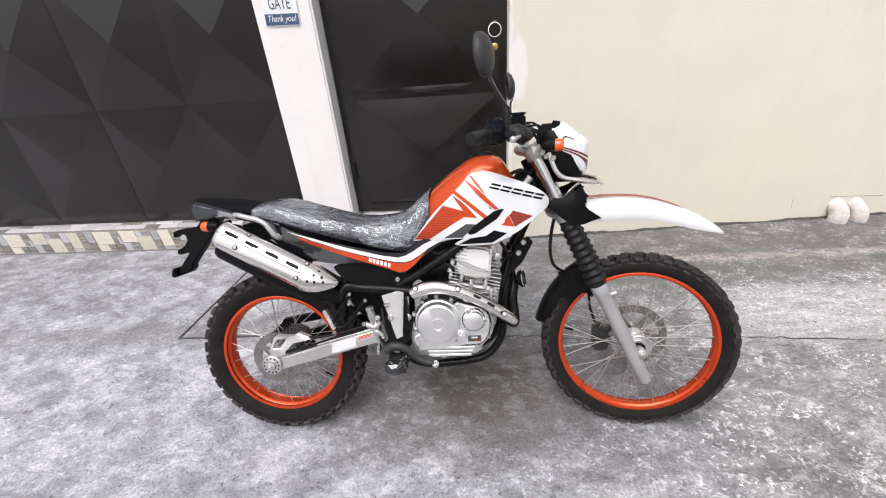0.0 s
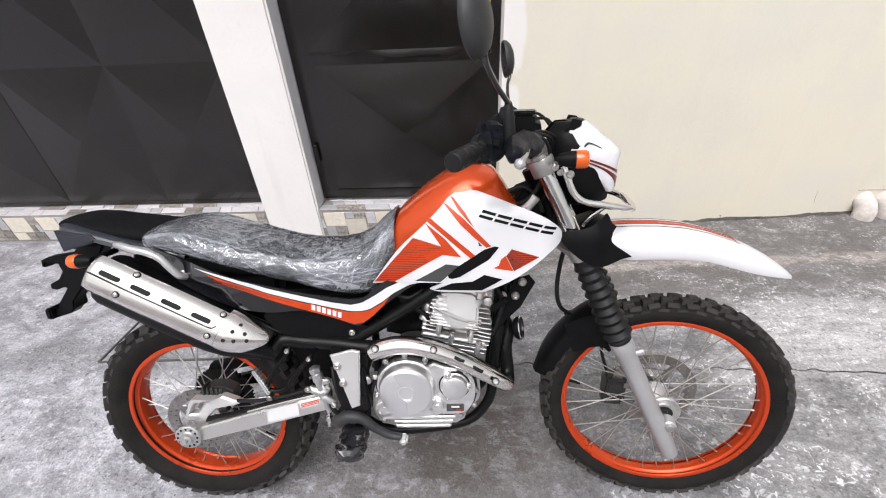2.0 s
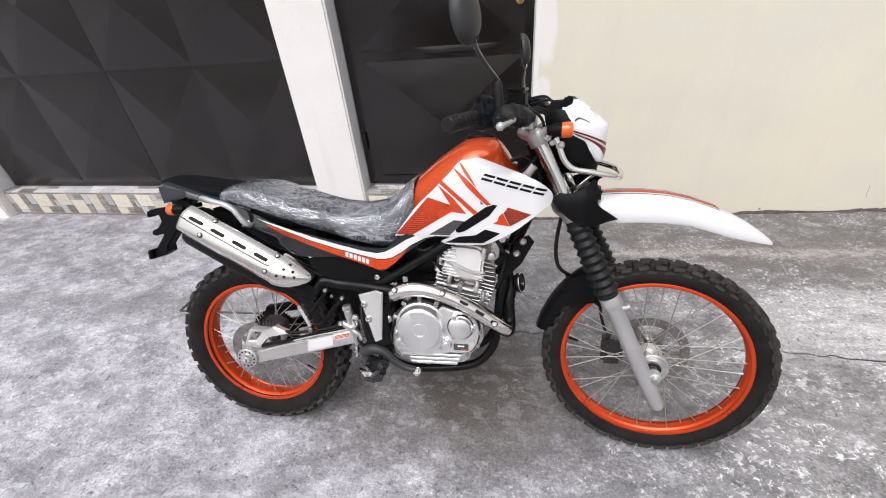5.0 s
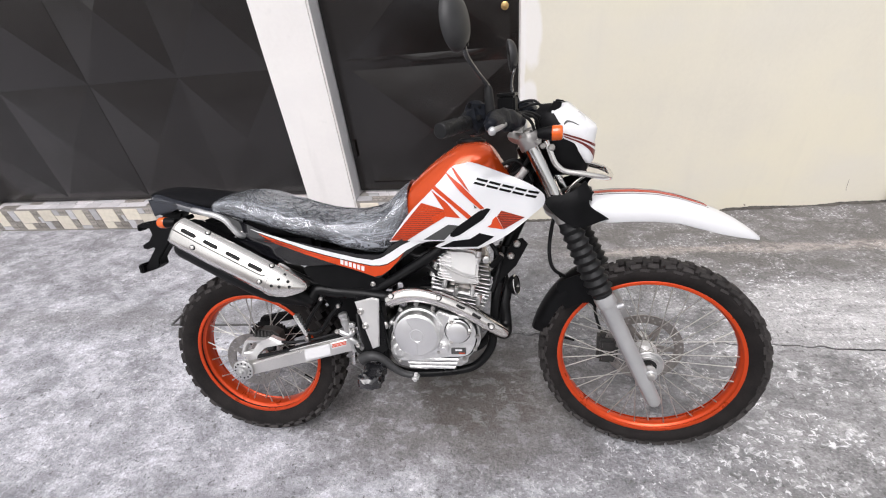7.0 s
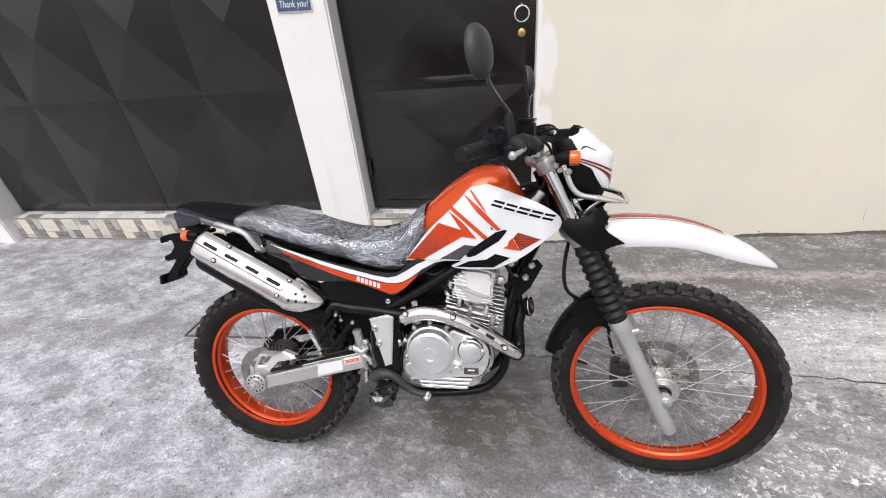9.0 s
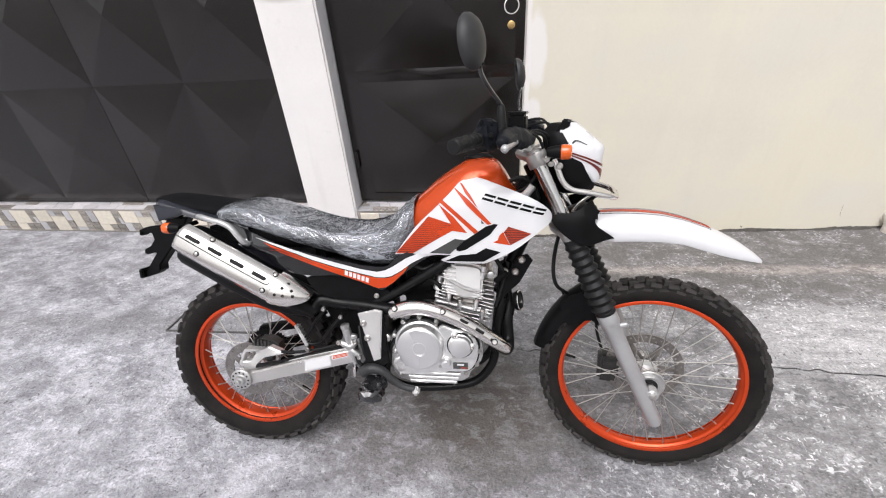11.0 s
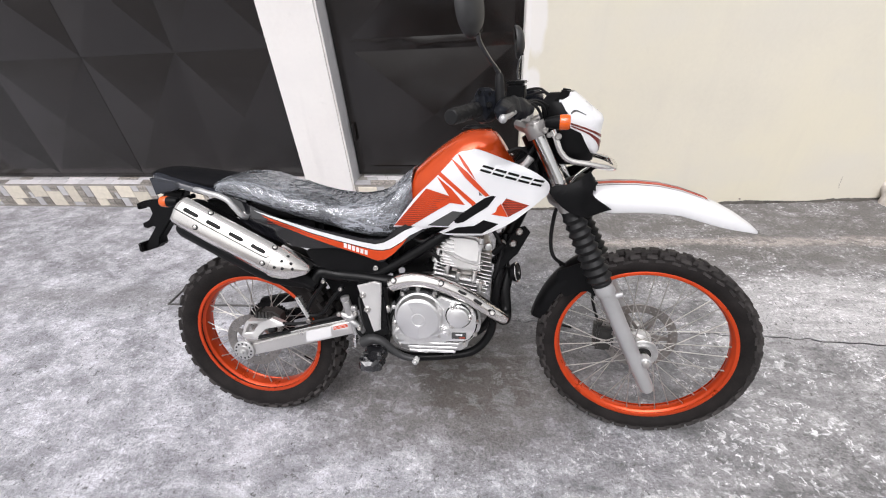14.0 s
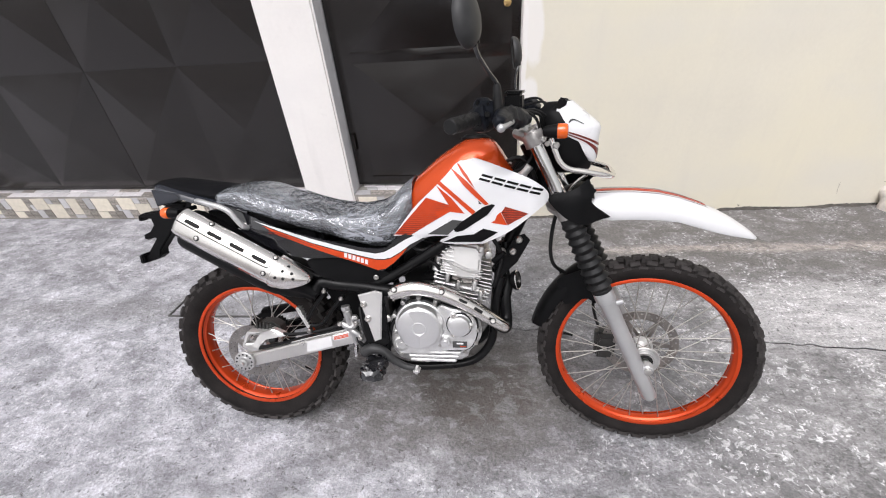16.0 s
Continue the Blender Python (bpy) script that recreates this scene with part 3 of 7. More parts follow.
solo("threshold", done(box(-0.104, 0.99, 0.006, 0.30, -0.04, SILL - 0.006, 0.003)), M_GROUT, "mortar bed of the tiled door threshold", "threshold", LEFT, "structure")


def slanted_tile(w, h, lean, t=0.006):
    """A thin tile cut to a leaning parallelogram."""
    bm = bmesh.new()
    prism([(0, 0, 0), (w, 0, 0), (w - lean, 0, h), (-lean, 0, h)], 0.0, -t, 0.0015, 1, bm)
    return done(bm)


sill_tiles = tagged(new("sill_tiles"), "cracked-mosaic sill tiles in cream and speckled grey", "tiles", kind="structure")
sill_tiles.matrix_basis = LEFT
rng = random.Random(5)
MESHES = {}


def tile(w, h, lean, mat, x, z, flat=False):
    key = (w, h, lean, mat.name)
    if key not in MESHES:
        MESHES[key] = mesh_from("tile", slanted_tile(w, h, lean), mat)
    ob = new("tile", MESHES[key])
    ob.parent = sill_tiles
    ob.matrix_basis = pose(x, z, SILL - 0.006, -90, 0, 0) if flat else pose(x, 0.0055, z, 0, rng.uniform(-1.2, 1.2), 0)


# one repeat of the mosaic: offset, width, height above the ground, height, glaze (p pale, m mid, g speckled)
MOSAIC = [(0.0, 0.15, 0.072, 0.108, "p"), (0.0, 0.09, 0.012, 0.056, "p"), (0.095, 0.055, 0.012, 0.056, "g"), (0.155, 0.062, 0.128, 0.052, "g"), (0.155, 0.03, 0.072, 0.052, "g"), (0.189, 0.028, 0.072, 0.052, "m"), (0.155, 0.062, 0.012, 0.056, "g"),
          (0.222, 0.13, 0.085, 0.095, "p"), (0.222, 0.06, 0.012, 0.069, "m"), (0.286, 0.066, 0.012, 0.069, "g"), (0.357, 0.125, 0.012, 0.121, "p"), (0.357, 0.05, 0.137, 0.043, "m"), (0.411, 0.071, 0.137, 0.043, "g"),
          (0.487, 0.055, 0.1, 0.08, "m"), (0.487, 0.055, 0.012, 0.084, "g"), (0.547, 0.09, 0.044, 0.136, "p"), (0.547, 0.09, 0.012, 0.028, "m"), (0.642, 0.055, 0.126, 0.054, "g"), (0.642, 0.055, 0.07, 0.052, "g"), (0.642, 0.055, 0.012, 0.054, "g"), (0.702, 0.06, 0.09, 0.09, "m"), (0.702, 0.06, 0.012, 0.074, "g")]
GLAZE = {"p": M_TILE_PALE, "m": M_TILE_MID, "g": M_TILE_GREY}


def tiled_run(x0, x1, start):
    x = start
    while x < x1:
        for dx, w, z, h, glaze in MOSAIC:
            a, b = max(x0, x + dx), min(x1, x + dx + w)
            if b - a > 0.015:
                tile(round(b - a, 3), h, 0.006, GLAZE[glaze], a, z)
        x += 0.768
    # the top of the sill, in three courses
    for k, deep in enumerate((0.062, 0.048, 0.06)):
        x = x0 + (0.0, 0.07, 0.03)[k]
        while x < x1 - 0.03:
            w = min(rng.choice((0.07, 0.11, 0.15, 0.17)), x1 - x)
            tile(round(w, 3), deep, 0.02, rng.choice((M_TILE_TOP, M_TILE_TOP, M_TILE_TOP, M_TILE_MID, M_TILE_GREY)), x, (0.004, 0.07, 0.122)[k], True)
            x += w + 0.004


tiled_run(-3.234, -0.45, -3.727)
tiled_run(-0.1, 0.98, -0.3)

# ---- notice on the pillar ----
sign = thing("notice_sign", "small white and navy notice fixed to the pillar", "sign", LEFT @ pose(-0.39, -0.004, 1.445, 0, 2.0, 0))
part("board", done(box(0, 0.2, -0.003, 0.003, 0, 0.27, 0.001)), M_SIGN_WHITE, sign)
part("band", done(box(0.003, 0.197, -0.0042, -0.0032, 0.004, 0.06)), M_SIGN_NAVY, sign, "navy lower band")


def lettering(text, size, x, z, mat, parent, y, shear=0.0, wide=1.0):
    cu = bpy.data.curves.new("lettering", "FONT")
    cu.body, cu.size, cu.extrude, cu.shear = text, size, 0.0004, shear
    cu.space_character = 1.0
    cu.align_x = "CENTER"
    ob = bpy.data.objects.new("lettering", cu)
    scene.collection.objects.link(ob)
    me = bpy.data.meshes.new_from_object(ob.evaluated_get(bpy.context.evaluated_depsgraph_get()))
    bpy.data.objects.remove(ob)
    me.materials.append(mat)
    o = new("lettering", me)
    o.parent = parent
    o.matrix_basis = pose(x, y, z, 90, 0, 0) @ Matrix.Diagonal((wide, 1, 1, 1))
    return o


lettering("GATE", 0.085, 0.1, 0.082, M_SIGN_GREY, sign, -0.0042, 0, 0.6)
lettering("Thank you!", 0.046, 0.1, 0.022, M_SIGN_WHITE, sign, -0.0056, 0.25, 0.8)
part("lettering", done(box(0.03, 0.17, -0.0042, -0.0032, 0.158, 0.215)), M_SIGN_GREY, sign)

# ---- drain pipes at the foot of the wall ----
for x, lean, rr in ((2.64 - 0.385, 6, 0.055), (2.78 - 0.385, -3, 0.052)):
    bm = bmesh.new()
    tube([(0, 0.12, 0.1), (0, 0.03, 0.1), (0, -0.035, 0.075), (0, -0.06, 0.03), (0, -0.062, -0.03)], rr, n=6, seg=22, bm=bm)
    for v in bm.verts:
        v.co += 0.004 * noise.noise_vector(v.co * 19 + Vector((x, 0, 0)))
    solo("drain_elbow", done(bm, 50), M_PVC, "white plastic drain pipe elbow coming out of the wall foot", "pipe", RIGHT @ pose(x, 0.0, 0.0, 0, lean, 0), group="drain pipes")



bm = bmesh.new()
seam = []
for i in range(1000):
    x = 0.01 + 7.4 * i / 419
    up = max(0.002, 0.012 + 0.018 * noise.noise((x * 3.1, 2.0, 0)) + 0.008 * noise.noise((x * 14, 5.0, 0)) + 0.004 * noise.noise((x * 46, 7.0, 0)))
    out = 0.01 + 0.022 * abs(noise.noise((x * 5.0, 9.0, 0))) + 0.005 * abs(noise.noise((x * 33, 3.0, 0)))
    seam.append([(x, 0.01, -0.02), (x, -out, -0.02), (x, -out, 0.0045), (x, -0.004, up * 0.8), (x, -0.0015, up), (x, 0.01, up)])
lofted(seam, bm)
solo("wall_foot", done(bm), M_GRIME, "dark ragged mortar seam at the foot of the wall", "trim", RIGHT, "structure")

# small marks on the wall
for name, pts, r, text in (("wall_scratch", [(2.2, 0.162), (2.3, 0.159), (2.42, 0.152), (2.55, 0.146)], 0.0022, "dark scored line above the drain pipes"),
                           ("wall_stain", [(1.946, 0.172), (1.95, 0.15), (1.953, 0.12), (1.962, 0.092)], 0.0011, "thin brown drip stain on the wall"),
                           ("wall_chip", [(1.395, 0.038), (1.4, 0.036), (1.406, 0.031)], 0.004, "small dark chip in the wall paint")):
    bm = tube([(x, -0.0062, z) for x, z in pts], r, n=6, seg=6, flat=0.35)
    for v in bm.verts:
        v.co.z += 0.002 * noise.noise((v.co.x * 60, v.co.z * 60, 1.0))
    solo(name, done(bm, 60), M_STAIN, text, "mark", RIGHT, "structure")


# ---- motorcycle materials ----
M_RUBBER = material("tyre_rubber", (0.0145, 0.0124, 0.012), 0.8, vary=0.45, scale=18, bump=0.3, bump_scale=160, spec=0.15)
M_RIM = material("orange_anodised", (0.6, 0.057, 0.008), 0.3, 0.5, coat=0.15, vary=0.1, scale=12)
M_NAVY = material("dark_navy_plastic", (0.026, 0.029, 0.038), 0.2, coat=0.25, vary=0.2, scale=10, spec=0.45)
M_ARM = material("brushed_swingarm", (0.68, 0.665, 0.645), 0.3, 0.9, vary=0.1, scale=7, bump=0.05, bump_scale=200)
M_CALIPER = material("dark_caliper_casting", (0.055, 0.054, 0.052), 0.45, 0.5, vary=0.2, scale=40, bump=0.3, bump_scale=240)
M_CAST = material("grey_casting", (0.58, 0.575, 0.57), 0.38, 0.9, vary=0.2, scale=50, bump=0.3, bump_scale=240)
M_TANK = material("orange_metallic_paint", (0.57, 0.067, 0.011), 0.2, 0.3, coat=0.3, vary=0.08, scale=500, spec=0.35)
M_WHITE = material("white_plastic", (0.69, 0.69, 0.705), 0.3, coat=0.4, vary=0.02, scale=6)
M_BLACK = material("black_plastic", (0.004, 0.004, 0.0045), 0.46, vary=0.3, scale=30, bump=0.15, bump_scale=300, spec=0.12)
M_GLOSS_BLACK = material("gloss_black_plastic", (0.008, 0.008, 0.01), 0.1, coat=1.0, vary=0.2, scale=10, spec=0.5)
M_TREAD = varied(material("dusty_tread", (0.036, 0.0325, 0.0315), 0.75, vary=0.4, scale=30, bump=0.3, bump_scale=160, spec=0.2), 0.3)
M_FRAME = material("black_frame_paint", (0.005, 0.005, 0.0054), 0.3, vary=0.25, scale=25, spec=0.18)
M_BOOT = material("black_rubber", (0.009, 0.009, 0.0096), 0.52, vary=0.25, scale=40, spec=0.28)
M_ALU = material("cast_aluminium", (0.8, 0.795, 0.79), 0.4, 0.95, vary=0.14, scale=40, bump=0.25, bump_scale=260)
M_ALU_PAINT = material("silver_paint", (0.66, 0.65, 0.64), 0.36, 0.6, vary=0.05, scale=14)
M_SATIN = material("satin_aluminium", (0.84, 0.835, 0.835), 0.34, 0.95, vary=0.05, scale=12, bump=0.06, bump_scale=300)
M_SPOKE = material("zinc_plated_spoke", (0.5, 0.485, 0.46), 0.42, 0.9, vary=0.1, scale=30)
M_FORK = material("grey_fork_paint", (0.47, 0.47, 0.475), 0.36, 0.55, vary=0.06, scale=14)
M_CLAMP = material("bronze_grey_casting", (0.37, 0.355, 0.345), 0.34, 0.6, vary=0.08, scale=20, bump=0.1, bump_scale=200)
M_WRAP = material("black_film_wrap", (0.0075, 0.0088, 0.0125), 0.4, vary=0.4, scale=45, spec=0.12, bump=0.5, bump_scale=90)
M_BRUSHED = material("brushed_steel", (0.82, 0.79, 0.76), 0.18, 1.0, vary=0.1, scale=9, bump=0.05, bump_scale=200)
M_CHROME = material("chrome", (0.66, 0.65, 0.64), 0.1, 1.0, vary=0.08, scale=20)
M_DISC = material("ground_steel_disc", (0.33, 0.31, 0.295), 0.36, 1.0, vary=0.2, scale=30)
M_STICKER = material("plain_sticker", (0.66, 0.655, 0.66), 0.4, vary=0.04)
M_HOLE = material("dark_opening", (0.006, 0.006, 0.006), 0.8)
M_AMBER = material("amber_lens", (0.72, 0.105, 0.004), 0.18, coat=0.6, vary=0.08, scale=60)
M_DECAL_ORANGE = material("orange_decal", (0.52, 0.052, 0.009), 0.34, coat=0.1, vary=0.12, scale=40, spec=0.3)
M_DECAL_RED = material("dark_red_decal", (0.13, 0.012, 0.008), 0.3, coat=0.3, vary=0.2, scale=40)
M_DECAL_GREY = material("dark_grey_decal", (0.05, 0.05, 0.05), 0.3, coat=0.4)
M_LENS = material("clear_lens", (0.8, 0.8, 0.8), 0.1, coat=0.8)
M_MIRROR = material("mirror_glass", (0.85, 0.86, 0.88), 0.02, 1.0, vary=0.01)
M_SEAT = material("seat_vinyl", (0.008, 0.008, 0.0095), 0.5, vary=0.2, scale=60, bump=0.3, bump_scale=350, spec=0.26)
M_PAD = material("matt_pad_vinyl", (0.004, 0.004, 0.0052), 0.75, vary=0.2, scale=60, bump=0.3, bump_scale=350, spec=0.12)
M_PEDAL = material("dark_grey_pedal", (0.03, 0.03, 0.031), 0.5, vary=0.2, scale=30, spec=0.4)


def film_material():
    """Thin clear polythene with a milky bloom that comes and goes."""
    m = bpy.data.materials.new("clear_plastic_film")
    m.use_nodes = True
    n, l = m.node_tree.nodes, m.node_tree.links
    b = n["Principled BSDF"]
    b.inputs["Base Color"].default_value = (0.6, 0.63, 0.69, 1)
    b.inputs["Roughness"].default_value = 0.1
    b.inputs["Specular IOR Level"].default_value = 1.0
    tc = n.new("ShaderNodeTexCoord")

    def cloud(scale, detail, lo, hi, a, z):
        t = n.new("ShaderNodeTexNoise")
        t.inputs["Scale"].default_value, t.inputs["Detail"].default_value = scale, detail
        l.new(tc.outputs["Object"], t.inputs["Vector"])
        r = n.new("ShaderNodeMapRange")
        for key, val in zip(("From Min", "From Max", "To Min", "To Max"), (lo, hi, a, z)):
            r.inputs[key].default_value = val
        l.new(t.outputs["Fac"], r.inputs["Value"])
        return t.outputs["Fac"], r.outputs[0]

    haze = cloud(7.0, 5.0, 0.35, 0.65, 0.06, 0.23)[1]
    # whiter on creased crests: stretch haze and sky glints both put into the opacity
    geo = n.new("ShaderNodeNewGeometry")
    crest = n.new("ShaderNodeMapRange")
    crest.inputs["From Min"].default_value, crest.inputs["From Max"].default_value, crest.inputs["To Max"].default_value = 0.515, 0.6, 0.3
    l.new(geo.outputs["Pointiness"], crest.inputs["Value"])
    # fine drawn-out wrinkles, most of them along the seat, some pulled across: thin white lines, glints painted in with
    # the stretch whitening
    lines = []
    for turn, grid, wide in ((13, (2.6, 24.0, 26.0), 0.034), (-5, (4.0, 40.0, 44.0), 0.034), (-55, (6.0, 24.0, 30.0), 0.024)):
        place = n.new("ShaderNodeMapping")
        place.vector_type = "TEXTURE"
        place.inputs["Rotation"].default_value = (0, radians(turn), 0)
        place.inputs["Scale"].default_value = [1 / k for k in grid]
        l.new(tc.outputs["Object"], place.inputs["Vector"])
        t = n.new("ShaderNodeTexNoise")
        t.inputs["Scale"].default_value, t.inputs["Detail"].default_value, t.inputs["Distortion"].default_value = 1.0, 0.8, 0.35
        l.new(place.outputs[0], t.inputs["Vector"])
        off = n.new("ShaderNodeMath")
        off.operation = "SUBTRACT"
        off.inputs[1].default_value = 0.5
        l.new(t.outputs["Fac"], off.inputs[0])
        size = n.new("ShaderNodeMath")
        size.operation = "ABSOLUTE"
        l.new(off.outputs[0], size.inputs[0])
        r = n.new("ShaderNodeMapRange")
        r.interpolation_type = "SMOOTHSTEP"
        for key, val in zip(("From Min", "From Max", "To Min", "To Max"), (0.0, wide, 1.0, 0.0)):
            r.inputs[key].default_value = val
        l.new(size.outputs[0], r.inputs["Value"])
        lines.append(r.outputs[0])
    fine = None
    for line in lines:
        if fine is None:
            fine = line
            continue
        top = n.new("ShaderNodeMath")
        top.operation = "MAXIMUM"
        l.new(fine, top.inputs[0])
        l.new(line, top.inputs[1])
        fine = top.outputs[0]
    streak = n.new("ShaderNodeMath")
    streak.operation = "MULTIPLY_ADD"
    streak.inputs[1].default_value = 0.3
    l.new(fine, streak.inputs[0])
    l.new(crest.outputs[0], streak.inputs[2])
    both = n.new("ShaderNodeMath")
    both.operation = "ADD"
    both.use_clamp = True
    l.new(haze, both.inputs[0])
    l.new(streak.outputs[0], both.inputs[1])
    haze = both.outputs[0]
    bp = n.new("ShaderNodeBump")
    bp.inputs["Strength"].default_value, bp.inputs["Distance"].default_value = 0.3, 0.0014
    l.new(fine, bp.inputs["Height"])
    l.new(bp.outputs[0], b.inputs["Normal"])
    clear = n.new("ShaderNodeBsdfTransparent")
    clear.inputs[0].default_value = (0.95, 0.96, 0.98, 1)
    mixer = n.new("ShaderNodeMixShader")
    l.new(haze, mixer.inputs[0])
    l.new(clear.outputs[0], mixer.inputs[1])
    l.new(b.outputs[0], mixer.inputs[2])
    shine = n.new("ShaderNodeBsdfGlossy")
    shine.inputs["Roughness"].default_value = 0.2
    shine.inputs["Color"].default_value = (0.93, 0.96, 1.0, 1)
    l.new(bp.outputs[0], shine.inputs["Normal"])
    fresnel = n.new("ShaderNodeFresnel")
    fresnel.inputs["IOR"].default_value = 1.8
    l.new(bp.outputs[0], fresnel.inputs["Normal"])
    top = n.new("ShaderNodeMixShader")
    l.new(fresnel.outputs[0], top.inputs[0])
    l.new(mixer.outputs[0], top.inputs[1])
    l.new(shine.outputs[0], top.inputs[2])
    l.new(top.outputs[0], n["Material Output"].inputs["Surface"])
    return m


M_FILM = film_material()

# ---- motorcycle: local x forward from the rear axle, y to its left, z up in its own plane ----
BIKE = Matrix.Translation((-0.6621, -0.0120, 0.0024)) @ pose(0, 0, 0, 0, 0, -1.2) @ pose(0, 0, 0, -18.3, 0, 0)
RAKE = radians(25.3)
AXIS = Vector((-math.sin(RAKE), 0, math.cos(RAKE)))
HEAD = Vector((0.999, 0, 0.95))
STEER = Matrix.Translation(HEAD) @ Matrix.Rotation(radians(-11.5), 4, AXIS) @ Matrix.Translation(-HEAD)
bike = thing("motorcycle", "orange, white and black dual-sport motorcycle leaning on its stand", "motorcycle", BIKE)


def bpart(name, bm, mat, label="", parent=None, smooth=38, m=None):
    return part(name, done(bm, smooth), mat, parent or bike, label, m)


def fpart(name, bm, mat, label="", parent=None, smooth=38):
    """A part that turns with the steering."""
    return part(name, done(bm, smooth), mat, parent or bike, label, STEER if parent is None else None)


# ---- wheels ----
def tyre(parent, radius, half, bead, lugs, lug, label):
    """A knobbly tyre about the y axis: carcass, and tread blocks as pieces on shared meshes."""
    wall = radius - bead
    prof = [(-half * 0.5, bead - 0.006), (-half * 0.72, bead + wall * 0.12), (-half * 0.95, bead + wall * 0.35), (-half, bead + wall * 0.55), (-half * 0.93, bead + wall * 0.74), (-half * 0.7, bead + wall * 0.89), (-half * 0.35, bead + wall * 0.97)]
    prof = prof + [(0, radius)] + [(-a, b) for a, b in reversed(prof)]
    part("tyre", done(turned(prof, (0, 0, 0), (0, 1, 0), 84), 45), M_RUBBER, parent, label)
    length, width, height = lug
    for shift, side, tilt in ((0.0, 0.30, 0), (0.5, -0.30, 0), (0.25, -0.80, 42), (0.75, 0.80, 42), (0.75, -0.985, 68), (0.25, 0.985, 68)):
        y = half * side * 0.92
        r = radius - (0.0 if tilt == 0 else wall * (0.11 if tilt == 42 else 0.26))
        wl = width * {0: 1.0, 42: 0.7, 68: 0.38}[tilt]
        hl = height * {0: 1.0, 42: 0.8, 68: 0.18}[tilt]
        t = length * {0: 0.9, 42: 1.0, 68: 0.85}[tilt]
        bm = bmesh.new()
        corners = ((-1, -1), (1, -1), (1, 1), (-1, 1))
        rows = [[bm.verts.new((sx * t / 2 * f, sy * wl / 2 * f, h)) for sx, sy in corners] for f, h in ((1.0, -0.007), (0.93, hl * 0.85), (0.84, hl))]
        for p, q in zip(rows, rows[1:]):
            for k in range(4):
                bm.faces.new((p[k], p[(k + 1) % 4], q[(k + 1) % 4], q[k]))
        bm.faces.new(rows[-1])
        me = mesh_from("tread_block", done(bm), M_TREAD)
        for i in range(lugs):
            a = 2 * math.pi * (i + shift) / lugs
            ob = new("tread_block", me)
            ob.parent = parent
            ob.matrix_basis = Matrix.Rotation(-a, 4, "Y") @ Matrix.Translation((0, y, r)) @ Matrix.Rotation(radians(-tilt if side > 0 else tilt), 4, "X") @ Matrix.Rotation(radians(6 if (i % 2) else -6), 4, "Z")


def rim(flange, half, drop):
    """A spoked-wheel rim: flanges, wells and a drop centre with its raised middle."""
    side = [(half - 0.003, flange), (half, flange), (half + 0.0015, flange - 0.003), (half + 0.0005, flange - 0.0105), (half - 0.003, flange - 0.0125), (half * 0.82, flange - 0.006), (half * 0.7, flange - 0.005), (half * 0.6, flange - 0.0075), (half * 0.5, drop + 0.003), (half * 0.3, drop + 0.0005)]
    prof = [(-a, b) for a, b in side] + [(0, drop)] + list(reversed(side))
    prof = prof + [(half - 0.005, flange - 0.002), (-half + 0.005, flange - 0.002), prof[0]]
    bm = turned(prof, (0, 0, 0), (0, 1, 0), 96)
    bmesh.ops.remove_doubles(bm, verts=bm.verts, dist=1e-5)
    return bm


def spokes(parent, hub_r, hub_y, rim_r, rim_y, sweep, phase):
    """Thirty-six laced spokes with nipples, on one shared mesh."""
    p = Vector((hub_r, 0, 0))
    q = Matrix.Rotation(sweep, 3, "Y") @ Vector((rim_r, 0, 0))
    length = (Vector((q.x, rim_y, q.z)) - Vector((p.x, hub_y, p.z))).length
    bm = rod((0, 0, 0), (0, 0, length), 0.0016, seg=6)
    rod((0, 0, length - 0.011), (0, 0, length + 0.004), 0.0027, seg=6, bm=bm)
    me = mesh_from("spoke", done(bm, 60), M_SPOKE)
    for i in range(36):
        side = -1 if i % 2 else 1
        turn = 1 if (i // 2) % 2 else -1
        a = phase + 2 * math.pi * i / 36
        hub = Matrix.Rotation(a - turn * sweep, 3, "Y") @ Vector((hub_r, 0, 0)) + Vector((0, side * (hub_y + 0.002 * turn), 0))
        end = Matrix.Rotation(a, 3, "Y") @ Vector((rim_r, 0, 0)) + Vector((0, side * rim_y, 0))
        ob = new("spoke", me)
        ob.parent = parent
        ob.matrix_basis = Matrix.Translation(hub) @ (end - hub).to_track_quat("Z", "Y").to_matrix().to_4x4()


